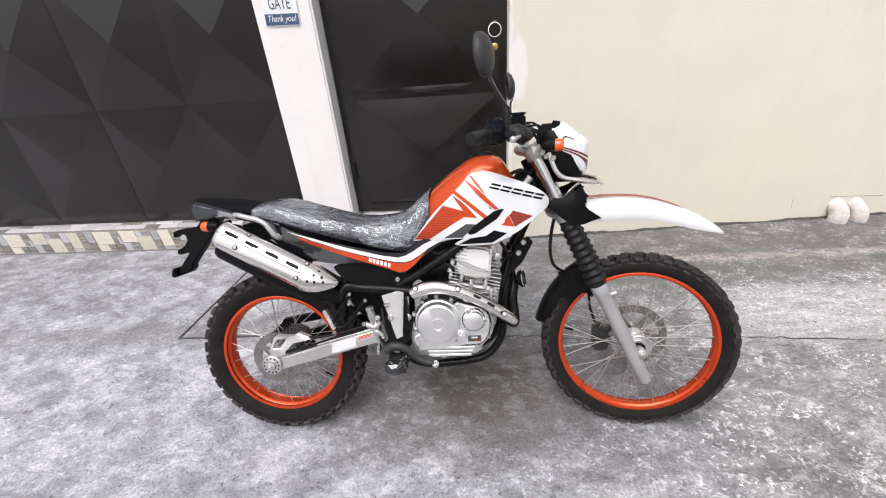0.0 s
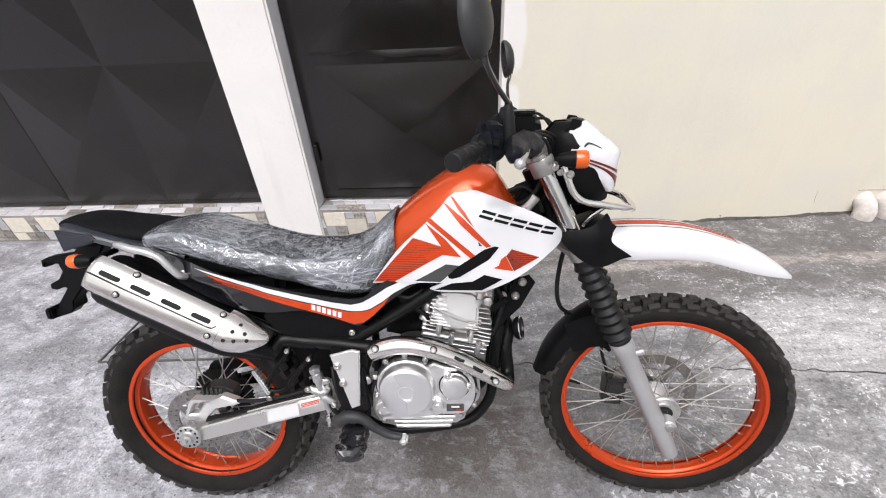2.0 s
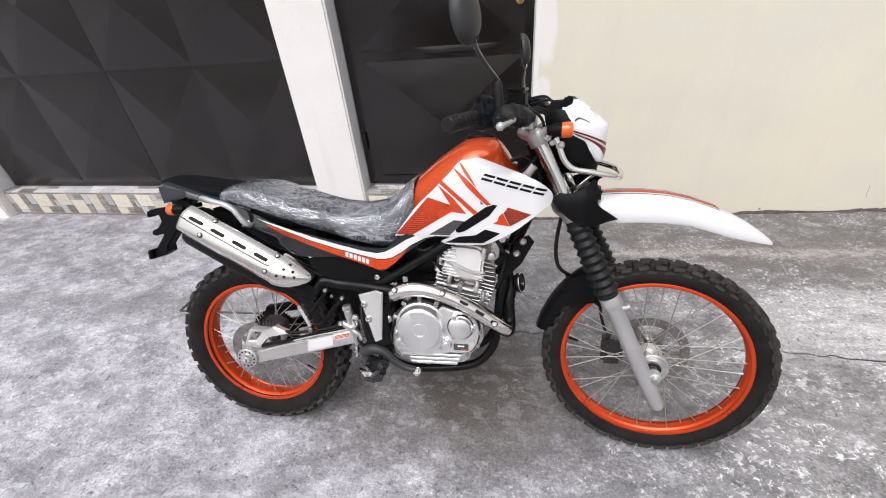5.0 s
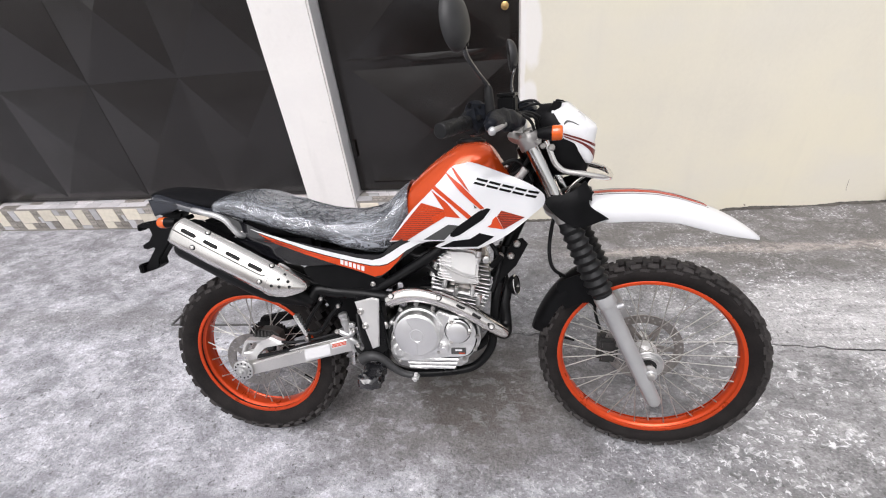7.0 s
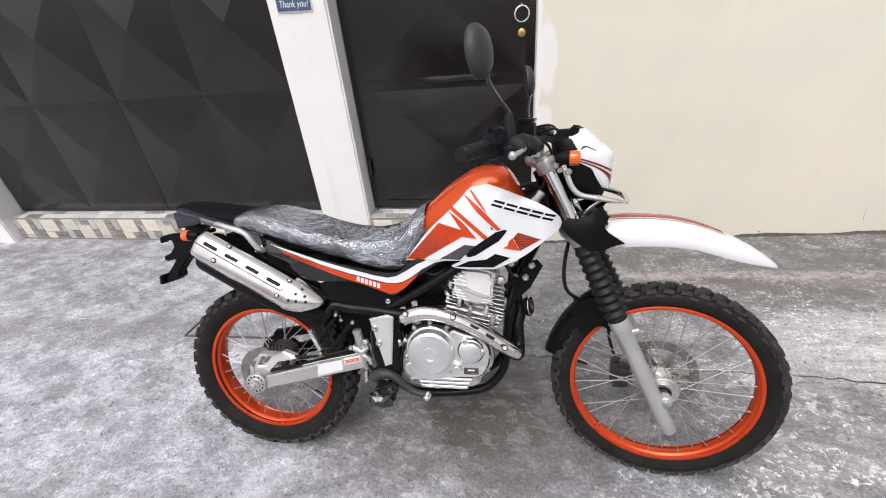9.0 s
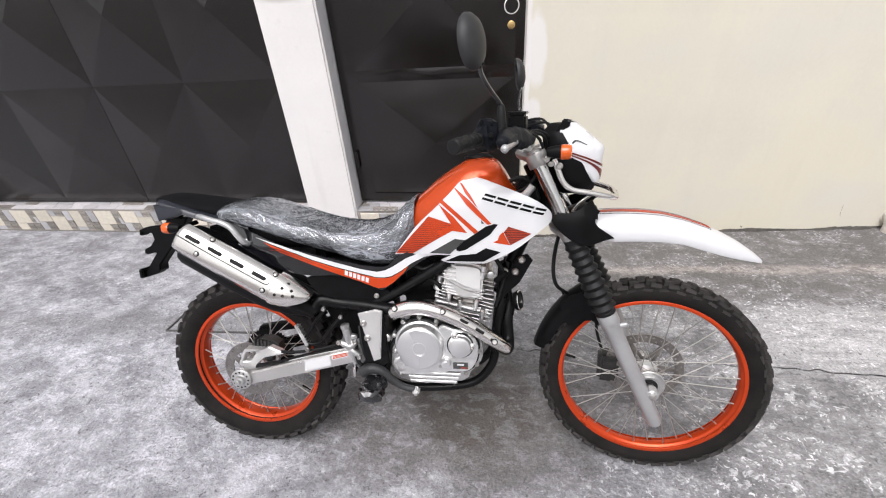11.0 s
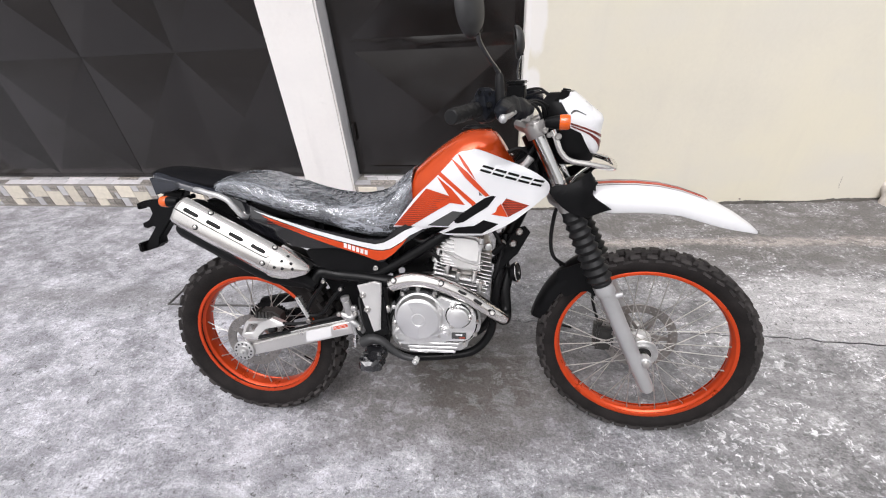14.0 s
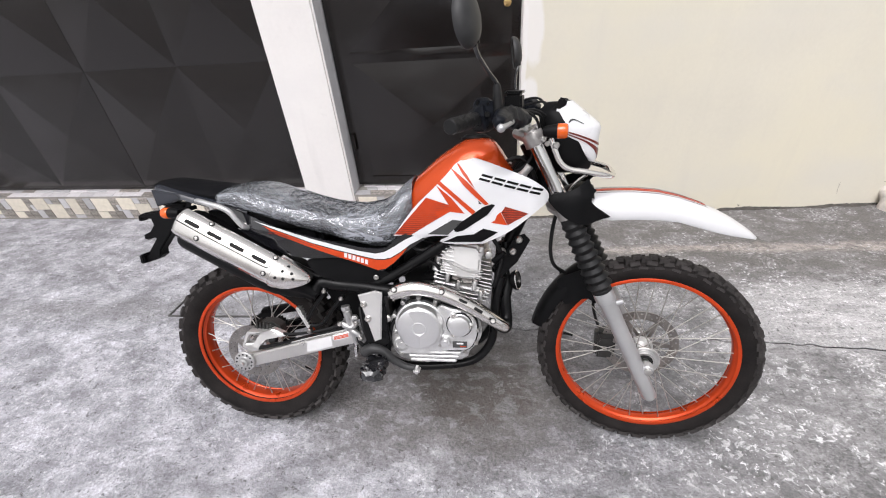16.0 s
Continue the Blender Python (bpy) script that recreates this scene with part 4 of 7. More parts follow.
def disc(r_out, r_in, y, rows, n):
    """A drilled brake disc with its carrier arms; the holes go right through."""
    bm = bmesh.new()
    k = n * 4
    t = 0.0022
    radii = [r_in] + [r_in + (r_out - r_in) * f for f in rows for f in (f - 0.09, f + 0.09)] + [r_out]
    grid = [[[bm.verts.new((r * math.cos(2 * math.pi * j / k), y + s * t, r * math.sin(2 * math.pi * j / k))) for j in range(k)] for r in radii] for s in (-1, 1)]
    open_cells = {(2 * i + 1, j) for i in range(len(rows)) for j in range(k) if j % 4 == (i * 2) % 4}
    cells = [(i, j) for i in range(len(radii) - 1) for j in range(k) if (i, j) not in open_cells]
    for i, j in cells:
        jj = (j + 1) % k
        a, b = grid
        bm.faces.new((a[i][j], a[i + 1][j], a[i + 1][jj], a[i][jj]))
        bm.faces.new((b[i][j], b[i][jj], b[i + 1][jj], b[i + 1][j]))
    for i in (0, len(radii) - 1):
        for j in range(k):
            jj = (j + 1) % k
            bm.faces.new((grid[0][i][j], grid[0][i][jj], grid[1][i][jj], grid[1][i][j]))
    for i, j in open_cells:
        jj = (j + 1) % k
        ring = [(i, j), (i + 1, j), (i + 1, jj), (i, jj)]
        for p, q in zip(ring, ring[1:] + ring[:1]):
            bm.faces.new((grid[0][p[0]][p[1]], grid[0][q[0]][q[1]], grid[1][q[0]][q[1]], grid[1][p[0]][p[1]]))
    return bm


def disc_arms(parent, r_in, r_hub, y, arms):
    """Carrier arms between hub and disc, in pairs."""
    p = Vector((r_in + 0.006, y, 0))
    for lean in (-0.35, 0.35):
        q = Vector((math.cos(lean) * r_hub, y, math.sin(lean) * r_hub))
        me = mesh_from("carrier_arm", done(tube([p, q], 0.006, seg=6, flat=0.35, smooth_path=False), 40), M_DISC)
        for i in range(arms):
            ob = new("carrier_arm", me)
            ob.parent = parent
            ob.matrix_basis = Matrix.Rotation(2 * math.pi * i / arms, 4, "Y")


# front wheel
FW = STEER @ Matrix.Translation((1.352, 0, 0.3335)) @ Matrix.Rotation(-0.035, 4, "X") @ Matrix.Rotation(0.022, 4, "Z")
front_wheel = part("front_wheel", done(rim(0.277, 0.026, 0.26), 50), M_RIM, bike, "orange anodised front rim", FW)
tyre(front_wheel, 0.33, 0.0375, 0.2735, 44, (0.032, 0.022, 0.011), "black knobbly tyre with dusty tread blocks")
spokes(front_wheel, 0.034, 0.031, 0.2615, 0.006, radians(58), 0.05)
bm = turned([(-0.036, 0.0), (-0.036, 0.036), (-0.031, 0.038), (-0.027, 0.036), (-0.024, 0.022), (0.0, 0.019), (0.024, 0.024), (0.027, 0.038), (0.032, 0.04), (0.036, 0.036), (0.036, 0.0)], (0, 0, 0), (0, 1, 0), 32)
part("hub", done(bm, 35), M_ALU, front_wheel, "cast aluminium hub")
bm = turned([(-0.05, 0.02), (-0.052, 0.031), (-0.05, 0.036), (-0.052, 0.0445), (-0.05, 0.0465), (-0.043, 0.0465), (-0.041, 0.042), (-0.036, 0.03)], (0, 0, 0), (0, 1, 0), 36)
turned([(-0.058, 0.012), (-0.058, 0.03), (-0.05, 0.031)], (0, 0, 0), (0, 1, 0), 28, bm)
part("hub_cover", done(bm, 35), M_CAST, front_wheel, "round cast hub cover")
part("hub_seal", done(turned([(-0.0575, 0.012), (-0.0586, 0.013), (-0.0586, 0.0235), (-0.0575, 0.0245)], (0, 0, 0), (0, 1, 0), 28), 35), M_HOLE, front_wheel, "dark ring on the hub cover")
part("brake_disc", done(disc(0.1225, 0.094, 0.052, (0.28, 0.68), 30), 35), M_DISC, front_wheel, "drilled steel front brake disc")
disc_arms(front_wheel, 0.094, 0.03, 0.052, 6)
part("axle", done(rod((0, -0.118, 0), (0, 0.118, 0), 0.0085, bevel=0.002), 40), M_STEEL, front_wheel)
part("valve_stem", done(rod((-0.02, 0, -0.257), (-0.018, -0.004, -0.225), 0.004)), M_BLACK, front_wheel, m=pose(0, 0, 0, 0, 95, 0))

# rear wheel
RW = Matrix.Translation((0.0, 0, 0.325))
rear_wheel = part("rear_wheel", done(rim(0.2385, 0.037, 0.2165), 50), M_RIM, bike, "orange anodised rear rim", RW)
tyre(rear_wheel, 0.312, 0.052, 0.234, 36, (0.035, 0.031, 0.011), "black knobbly tyre with dusty tread blocks")
spokes(rear_wheel, 0.04, 0.036, 0.218, 0.009, radians(62), 0.0)
bm = turned([(-0.046, 0.0), (-0.046, 0.044), (-0.038, 0.046), (-0.033, 0.042), (-0.028, 0.026), (0.0, 0.023), (0.028, 0.028), (0.034, 0.05), (0.044, 0.052), (0.05, 0.046), (0.05, 0.0)], (0, 0, 0), (0, 1, 0), 32)
part("hub", done(bm, 35), M_ALU, rear_wheel, "cast aluminium hub")
part("brake_disc", done(disc(0.1015, 0.07, -0.062, (0.25, 0.7), 26), 35), M_DISC, rear_wheel, "drilled steel rear brake disc")
disc_arms(rear_wheel, 0.07, 0.04, -0.062, 5)
bm = bmesh.new()
teeth = 48
prof = [((0.098 if i % 2 else 0.09) * math.cos(math.pi * i / teeth), 0, (0.098 if i % 2 else 0.09) * math.sin(math.pi * i / teeth)) for i in range(teeth * 2)]
prism(prof, 0.058, 0.064, 0, 1, bm)
part("sprocket", done(bm, 35), M_FRAME, rear_wheel, "dark steel sprocket")
part("valve_stem", done(rod((0, -0.002, -0.215), (0, -0.006, -0.178), 0.0045)), M_BLACK, rear_wheel, m=pose(0, 0, 0, 0, -58, 0))

# ---- front fork ----


def fork_x(z):
    return 1.373 - (z - 0.234) * 0.473


for side in (-1, 1):
    y = 0.097 * side

    def fp(z, dx=0.0):
        return (fork_x(z) + dx, y, z)

    d = Vector(fp(1)) - Vector(fp(0))
    unit = d.length
    leg = [(0.227, 0.008), (0.228, 0.016), (0.232, 0.0195), (0.24, 0.022), (0.3, 0.0235), (0.5, 0.0245), (0.565, 0.0255), (0.572, 0.0275), (0.597, 0.0278), (0.602, 0.026)]
    bm = turned([((z - 0.227) * unit, r) for z, r in leg], fp(0.227), d, 24)
    lug = Vector((1.353, y, 0.3405))
    rod((lug.x, y - 0.017 if side < 0 else y + 0.017, lug.z), (lug.x, y + 0.016 if side < 0 else y - 0.016, lug.z), 0.0175, seg=18, bm=bm, bevel=0.003)
    tube([fp(0.33), (lug.x, y, lug.z)], 0.014, seg=8, bm=bm, smooth_path=False)
    tube([fp(0.55), (fork_x(0.55) + 0.04, y, 0.568)], 0.0095, seg=10, bm=bm, smooth_path=False)
    fork_leg = fpart("fork_leg", bm, M_FORK, "silver painted lower fork leg")
    bm = turned([((q - 0.564) * unit, r) for q, r in ((0.564, 0.0262), (0.566, 0.0288), (0.57, 0.0296), (0.592, 0.0298), (0.595, 0.029), (0.596, 0.026))], fp(0.564), d, 26)
    part("collar", done(bm, 35), M_FORK, fork_leg, "plain collar at the top of the fork leg")
    bm = bmesh.new()
    prof, z = [], 0.605
    for i in range(9):
        r0 = 0.0262 + 0.0005 * (8 - i)
        prof += [(z, r0 - 0.001), (z + 0.006, r0 + 0.002), (z + 0.0125, r0 + 0.0085 - 0.0003 * i), (z + 0.019, r0 + 0.002)]
        z += 0.0229
    prof = [(0.595, 0.026), (0.597, 0.0298), (0.604, 0.03)] + prof + [(z, 0.028), (z + 0.012, 0.027), (z + 0.014, 0.02)]
    fpart("gaiter", turned([((q - 0.595) * unit, r) for q, r in prof], fp(0.595), d, 26), M_BOOT, "black rubber bellows gaiter", smooth=30)
    fpart("fork_tube", rod(fp(0.78), fp(1.062), 0.0205, seg=24), M_CHROME, "polished steel fork tube")
    bm = bolt((lug.x, y + side * 0.017, lug.z), (0, side, 0), 0.011, 0.008, socket=False)
    part("axle_nut", done(bm, 30), M_STEEL, fork_leg)

bm = bmesh.new()
for side in (-1, 1):
    y = 0.097 * side
    d = Vector((fork_x(1), y, 1)) - Vector((fork_x(0), y, 0))
    turned([(0, 0.022), (0, 0.0285), (0.002, 0.0295), (0.036, 0.0295), (0.038, 0.0285), (0.038, 0.019), (0.045, 0.018), (0.045, 0.0)], (fork_x(1.028), y, 1.028), d, 24, bm)
    rod((fork_x(1.045) + 0.022, y - side * 0.02, 1.052), (fork_x(1.045) + 0.03, y + side * 0.018, 1.052), 0.007, seg=8, bm=bm)
    tube([(fork_x(1.05), y * 0.95, 1.045), (0.955, y * 0.6, 1.05), (0.94, y * 0.3, 1.052), (0.938, 0, 1.052)], 0.016, n=4, seg=10, bm=bm, flat=1.25)
fpart("top_clamp", bm, M_CLAMP, "silver cast upper fork clamp")
bm = bmesh.new()
for side in (-1, 1):
    y = 0.097 * side
    d = Vector((fork_x(1), y, 1)) - Vector((fork_x(0), y, 0))
    turned([(0, 0.022), (0, 0.0305), (0.034, 0.0305), (0.034, 0.021)], (fork_x(0.825), y, 0.825), d, 20, bm)
    tube([(fork_x(0.84) - 0.015, y * 0.9, 0.835), (1.045, y * 0.4, 0.838), (1.04, 0, 0.838)], 0.018, n=3, seg=8, bm=bm)
fpart("lower_clamp", bm, M_CLAMP, "silver cast lower fork clamp")
fpart("clamp_bolt", bolt((fork_x(1.045) + 0.026, -0.118, 1.046), (0.3, -1, 0), 0.008, 0.006), M_STEEL)
fpart("clamp_bolt", bolt((fork_x(1.03) + 0.03, -0.115, 1.034), (0.3, -1, 0), 0.0075, 0.006), M_STEEL)

def flat(pts):
    return [(a, 0, b) for a, b in pts]


# ---- front mudguards ----


def fender_section(x, z, half, drop, edge):
    """A gull-backed section, right side to left, with its thin underside."""
    up = [(-half, -drop), (-half * 0.97, -drop * 0.62), (-half * 0.86, -drop * 0.2), (-half * 0.62, -0.004), (-half * 0.35, -0.001), (0, 0.0)]
    up = up + [(-a, b) for a, b in reversed(up[:-1])]
    low = [(a * 0.96, b - 0.004) for a, b in reversed(up)]
    return [(x + edge * abs(a) / max(half, 1e-6) * 0.0, a, z + b) for a, b in up + low]


FEND = [(1.1, 0.872, 0.076, 0.05), (1.15, 0.879, 0.078, 0.06), (1.21, 0.884, 0.079, 0.069), (1.27, 0.885, 0.078, 0.066), (1.33, 0.881, 0.075, 0.062), (1.385, 0.869, 0.07, 0.056), (1.44, 0.85, 0.062, 0.054), (1.49, 0.828, 0.052, 0.048), (1.53, 0.806, 0.042, 0.036), (1.565, 0.782, 0.03, 0.02), (1.588, 0.763, 0.016, 0.008), (1.595, 0.756, 0.008, 0.004)]


def fender_at(x):
    for a, b in zip(FEND, FEND[1:]):
        if a[0] <= x <= b[0]:
            f = (x - a[0]) / (b[0] - a[0])
            return [p + (q - p) * f for p, q in zip(a, b)]
    return list(FEND[-1])


rows = [fender_at(1.1 + 0.495 * i / 40) for i in range(41)]
front_fender = fpart("front_fender", lofted([fender_section(x, z, h, dr, 0) for x, z, h, dr in rows]), M_WHITE, "white plastic high front mudguard", smooth=50)
for side in (-1, 1):
    for lo, hi, mat, nm in ((0.02, 0.13, M_DECAL_ORANGE, "stripe"), (0.16, 0.175, M_DECAL_RED, "pinstripe"), (0.37, 0.392, M_GLOSS_BLACK, "pinstripe")):
        bm = bmesh.new()
        rings = []
        for i in range(25):
            x = 1.158 + 0.3 * i / 24
            x, z, h, dr = fender_at(x)
            taper = 1 - 0.92 * max(0, (i - 6) / 18)

            def back(f):
                up = [(0.0, 0.0), (0.35, -0.001), (0.62, -0.004), (0.86, -dr * 0.2), (0.97, -dr * 0.62)]
                for (a, b), (c, e) in zip(up, up[1:]):
                    if a <= f <= c:
                        return b + (e - b) * (f - a) / (c - a)
                return -dr
            fs = [lo + (hi - lo) * (0.5 + (k / 3 - 0.5) * taper) for k in range(4)]
            top = [(x, side * f * h, z + back(f) + 0.0012) for f in fs]
            rings.append(top + [(p[0], p[1], p[2] - 0.001) for p in reversed(top)])
        lofted(rings, bm)
        part(nm, done(bm, 40), mat, front_fender)

# black root of the high mudguard, wrapped round the fork
ROOT = [(1.036, 0.884), (1.05, 0.899), (1.079, 0.902), (1.105, 0.911), (1.128, 0.927), (1.14, 0.934), (1.152, 0.912), (1.163, 0.903), (1.163, 0.903), (1.153, 0.89), (1.152, 0.874), (1.167, 0.855), (1.206, 0.825), (1.206, 0.825), (1.175, 0.817), (1.145, 0.811), (1.12, 0.815), (1.088, 0.829), (1.055, 0.857)]
for side in (-1, 1):
    bm = sheet(spline([(a, 0, b) for a, b in ROOT], 3, True), lambda x, z: side * (0.133 - 0.045 * step(1.11, 1.2, x) - 0.5 * max(0, z - 0.885)), 0, 0.004 * -side, 0.02)
    fpart("fender_bracket", bm, M_BLACK, "matt black mudguard root beside the fork", smooth=50)
bm = lofted([[(x, -w, z - 0.012), (x, -w * 0.6, z), (x, 0, z + 0.004), (x, w * 0.6, z), (x, w, z - 0.012), (x, w * 0.6, z - 0.008), (x, 0, z - 0.004), (x, -w * 0.6, z - 0.008)] for x, z, w in ((1.04, 0.868, 0.07), (1.08, 0.884, 0.074), (1.12, 0.9, 0.076), (1.16, 0.886, 0.078))])
fpart("fender_bridge", bm, M_BLACK, "matt black plate over the mudguard root", smooth=50)

# inner guard that hugs the tyre behind the fork
bm = bmesh.new()
rings = []
for i in range(15):
    a = radians(169 - 48 * i / 14)
    k = 0.5 + 0.5 * step(0, 3, i)
    w = 0.05 * k
    c, s = math.cos(a), math.sin(a)
    sec = [(0.326 + 0.01 * (1 - k), -w * 1.04), (0.35, -w * 1.05), (0.366, -w * 0.75), (0.372, 0), (0.366, w * 0.75), (0.35, w * 1.05), (0.326, w * 1.04), (0.33, w * 0.98), (0.349, w * 0.95), (0.361, w * 0.7), (0.367, 0), (0.361, -w * 0.7), (0.349, -w * 0.95), (0.33, -w * 0.98)]
    rings.append([(1.353 + r * c, y, 0.3405 + r * s) for r, y in sec])
lofted(rings, bm)
inner_guard = fpart("inner_fender", bm, M_BLACK, "black plastic guard behind the front tyre", smooth=45)
WEB = [(1.072, 0.585), (1.07, 0.602), (1.08, 0.612), (1.105, 0.626), (1.138, 0.646), (1.15, 0.65), (1.175, 0.61), (1.192, 0.565), (1.188, 0.534), (1.166, 0.549), (1.134, 0.537), (1.098, 0.515), (1.08, 0.56)]
for side in (-1, 1):
    bm = sheet(spline(flat([(a, b if side < 0 else min(b, 0.585 + 0.1 * (a - 1.07))) for a, b in WEB]), 3, True), lambda x, z: side * (0.052 + 0.014 * step(1.1, 1.17, x) + 0.01 * step(0.57, 0.64, z)), 0, 0.005 * -side, 0.014)
    part("guard_web", done(bm, 45), M_BLACK, inner_guard, "moulded web between guard and fork leg")

# brake caliper and hose on the far side of the wheel
bm = box(1.205, 1.275, 0.04, 0.09, 0.255, 0.37, 0.012)
box(1.215, 1.265, 0.03, 0.1, 0.27, 0.305, 0.008, bm)
box(1.215, 1.265, 0.03, 0.1, 0.32, 0.355, 0.008, bm)
caliper = fpart("front_caliper", bm, M_CALIPER, "black two-piston front brake caliper")
part("brake_hose", done(tube([(1.075, 0.0, 0.86), (1.052, -0.015, 0.79), (1.043, -0.02, 0.70), (1.055, -0.02, 0.64), (1.09, 0.0, 0.605)], 0.006, seg=8), 60), M_BOOT, caliper, "black rubber brake hose")
part("brake_hose", done(tube([(1.165, 0.055, 0.56), (1.185, 0.06, 0.52), (1.195, 0.065, 0.44), (1.215, 0.065, 0.375)], 0.005, seg=8), 60), M_BOOT, caliper, "black rubber brake hose")

# ---- headlamp cowl ----


NOSE = [(0.0, 1.0), (0.3, 0.99), (0.6, 0.93), (0.82, 0.8), (0.94, 0.64), (0.985, 0.5), (0.995, 0.25), (1.0, 0.0)]


def cowl_ring(xf, xb, w, z, t=0.003):
    """A horizontal U round the front of the lamp, outer side then inner."""
    right = [(xb + (xf - xb) * a, -w * b, z) for a, b in NOSE]
    outer = right + [(x, -y, zz) for x, y, zz in reversed(right[:-1])]
    return outer + [(x - t, y * (1 - t / w), zz) for x, y, zz in reversed(outer)]


WHITE_COWL = [(1.157, 1.141, 0.058, 0.976), (1.16, 1.134, 0.066, 0.988), (1.162, 1.118, 0.07, 1.012), (1.161, 1.1, 0.074, 1.03), (1.163, 1.076, 0.078, 1.046), (1.166, 1.056, 0.08, 1.063), (1.161, 1.052, 0.078, 1.0745), (1.145, 1.05, 0.075, 1.088), (1.125, 1.047, 0.071, 1.104), (1.106, 1.046, 0.067, 1.12), (1.089, 1.056, 0.062, 1.134), (1.085, 1.06, 0.058, 1.137)]
cowl = fpart("headlight_cowl", lofted([cowl_ring(*r) for r in WHITE_COWL]), M_WHITE, "white plastic headlamp cowl with dark red stripes", smooth=50)
bm = lofted([cowl_ring(xf, xb, w, z, t=0.03) for xf, xb, w, z in ((1.125, 1.06, 0.062, 0.945), (1.145, 1.05, 0.074, 0.955), (1.15, 1.045, 0.078, 0.985), (1.152, 1.043, 0.08, 1.02), (1.148, 1.038, 0.08, 1.05), (1.14, 1.03, 0.077, 1.085), (1.105, 1.025, 0.07, 1.112), (1.075, 1.045, 0.05, 1.135))])
fpart("headlight_shell", bm, M_BLACK, "black plastic headlamp shell", smooth=50)


def on_cowl(f, z):
    """Point on the right flank of the cowl: f 0 at the rear edge, 1 at the nose."""
    for a, b in zip(WHITE_COWL, WHITE_COWL[1:]):
        if a[3] <= z <= b[3]:
            k = (z - a[3]) / (b[3] - a[3])
            xf, xb, w = [p + (q - p) * k for p, q in zip(a[:3], b[:3])]
            for (p, q), (r, s) in zip(NOSE, NOSE[1:]):
                if p <= f <= r:
                    g = (f - p) / (r - p)
                    return Vector((xb + (xf - xb) * f + 0.0012, -(w + 0.0014) * (q + (s - q) * g), z))
    return Vector((1.15, 0, z))


def cowl_band(rows, mat, name):
    bm = bmesh.new()
    a = [on_cowl(f, z0) for f, z0, z1 in rows]
    b = [on_cowl(f, z1) for f, z0, z1 in rows]
    inn = Vector((-0.001, 0.001, 0))
    lofted([[p, q, q + inn, p + inn] for p, q in zip(a, b)], bm)
    part(name, done(bm, 40), mat, cowl)


cowl_band([(0.05 + 0.93 * i / 14, 1.0605 - 0.044 * i / 14, 1.0665 - 0.042 * i / 14) for i in range(15)], M_DECAL_RED, "stripe")
cowl_band([(0.1 + 0.88 * i / 14, 1.049 - 0.05 * i / 14 - 0.018 * (i / 14) ** 2, 1.0545 - 0.047 * i / 14) for i in range(15)], M_DECAL_RED, "stripe")
cowl_band([(0.28 + 0.34 * i / 8, 1.078 + 0.0105 * math.sin(math.pi * min(1, 0.12 + i / 9)), 1.0805 + 0.0125 * math.sin(math.pi * min(1, 0.12 + i / 9))) for i in range(9)], M_GLOSS_BLACK, "cowl_slot")
GUARD = [(1.034, -0.098, 1.045), (1.045, -0.1, 1.02), (1.06, -0.1, 0.985), (1.085, -0.098, 0.963), (1.13, -0.09, 0.953), (1.175, -0.078, 0.943), (1.198, -0.058, 0.936), (1.206, -0.02, 0.932)]
guard = fpart("headlight_guard", tube(GUARD + [(a, -b, c) for a, b, c in reversed(GUARD)], 0.0086, n=5, seg=12), M_BRUSHED, "bent steel tube guard under the headlamp")
part("stay", done(tube([(1.14, -0.085, 0.951), (1.105, -0.075, 0.918), (1.09, -0.07, 0.895)], 0.0055, seg=8), 50), M_BRUSHED, guard)
part("guard_bolt", done(bolt((1.05, -0.106, 1.028), (0, -1, 0), 0.0095, 0.008), 40), M_STEEL, guard)

# ---- indicators ----


def indicator(name, x, y, z, way, stalk_to, front):
    k = 0.93 if front else 0.84
    body = turned([(a * k, r * k) for a, r in ((-0.03, 0.006), (-0.028, 0.012), (-0.012, 0.0165), (0.008, 0.0195), (0.01, 0.0195))], (x, y, z), (way, 0, 0), 22)
    rod((x - way * 0.01, y, z), stalk_to, 0.0075, seg=10, bm=body)
    make = fpart if front else bpart
    ob = make(name, body, M_BLACK, "black indicator housing with an amber lens")
    lens = turned([(a * k, r * k) for a, r in ((0.0095, 0.0), (0.0095, 0.02), (0.011, 0.0205), (0.03, 0.0205), (0.036, 0.018), (0.038, 0.012), (0.0385, 0.0))], (x, y, z), (way, 0, 0), 24)
    part("lens", done(lens, 40), M_AMBER, ob, "ribbed amber lens")


for s in (-1, 1):
    indicator("front_indicator", 1.045, 0.163 * s, 1.071, 1, (1.02, 0.1 * s, 1.06), True)
    indicator("rear_indicator", -0.124, 0.152 * s, 0.855, -1, (-0.1, 0.08 * s, 0.86), False)

def crumpled(path, radii, seed, n=5, seg=18, amp=0.3):
    """A lump wrapped in crumpled plastic film, along a path."""
    pts = spline(path, n)
    rings = []
    m = len(pts)
    for i, p in enumerate(pts):
        f = i / (m - 1) * (len(radii) - 1)
        k = min(int(f), len(radii) - 2)
        r = radii[k] + (radii[k + 1] - radii[k]) * (f - k)
        d, a, b = basis(pts[min(i + 1, m - 1)] - pts[max(i - 1, 0)])
        row = []
        for j in range(seg):
            w = 2 * math.pi * j / seg
            o = a * math.cos(w) + b * math.sin(w)
            q = p * 34 + o * 1.5 + Vector((seed, 0, 0))
            fold = 1 + amp * noise.noise(q) + amp * 0.6 * (0.5 - abs(noise.noise(q * 2.3)) * 2)
            row.append(p + o * r * fold)
        rings.append(row)
    return lofted(rings)


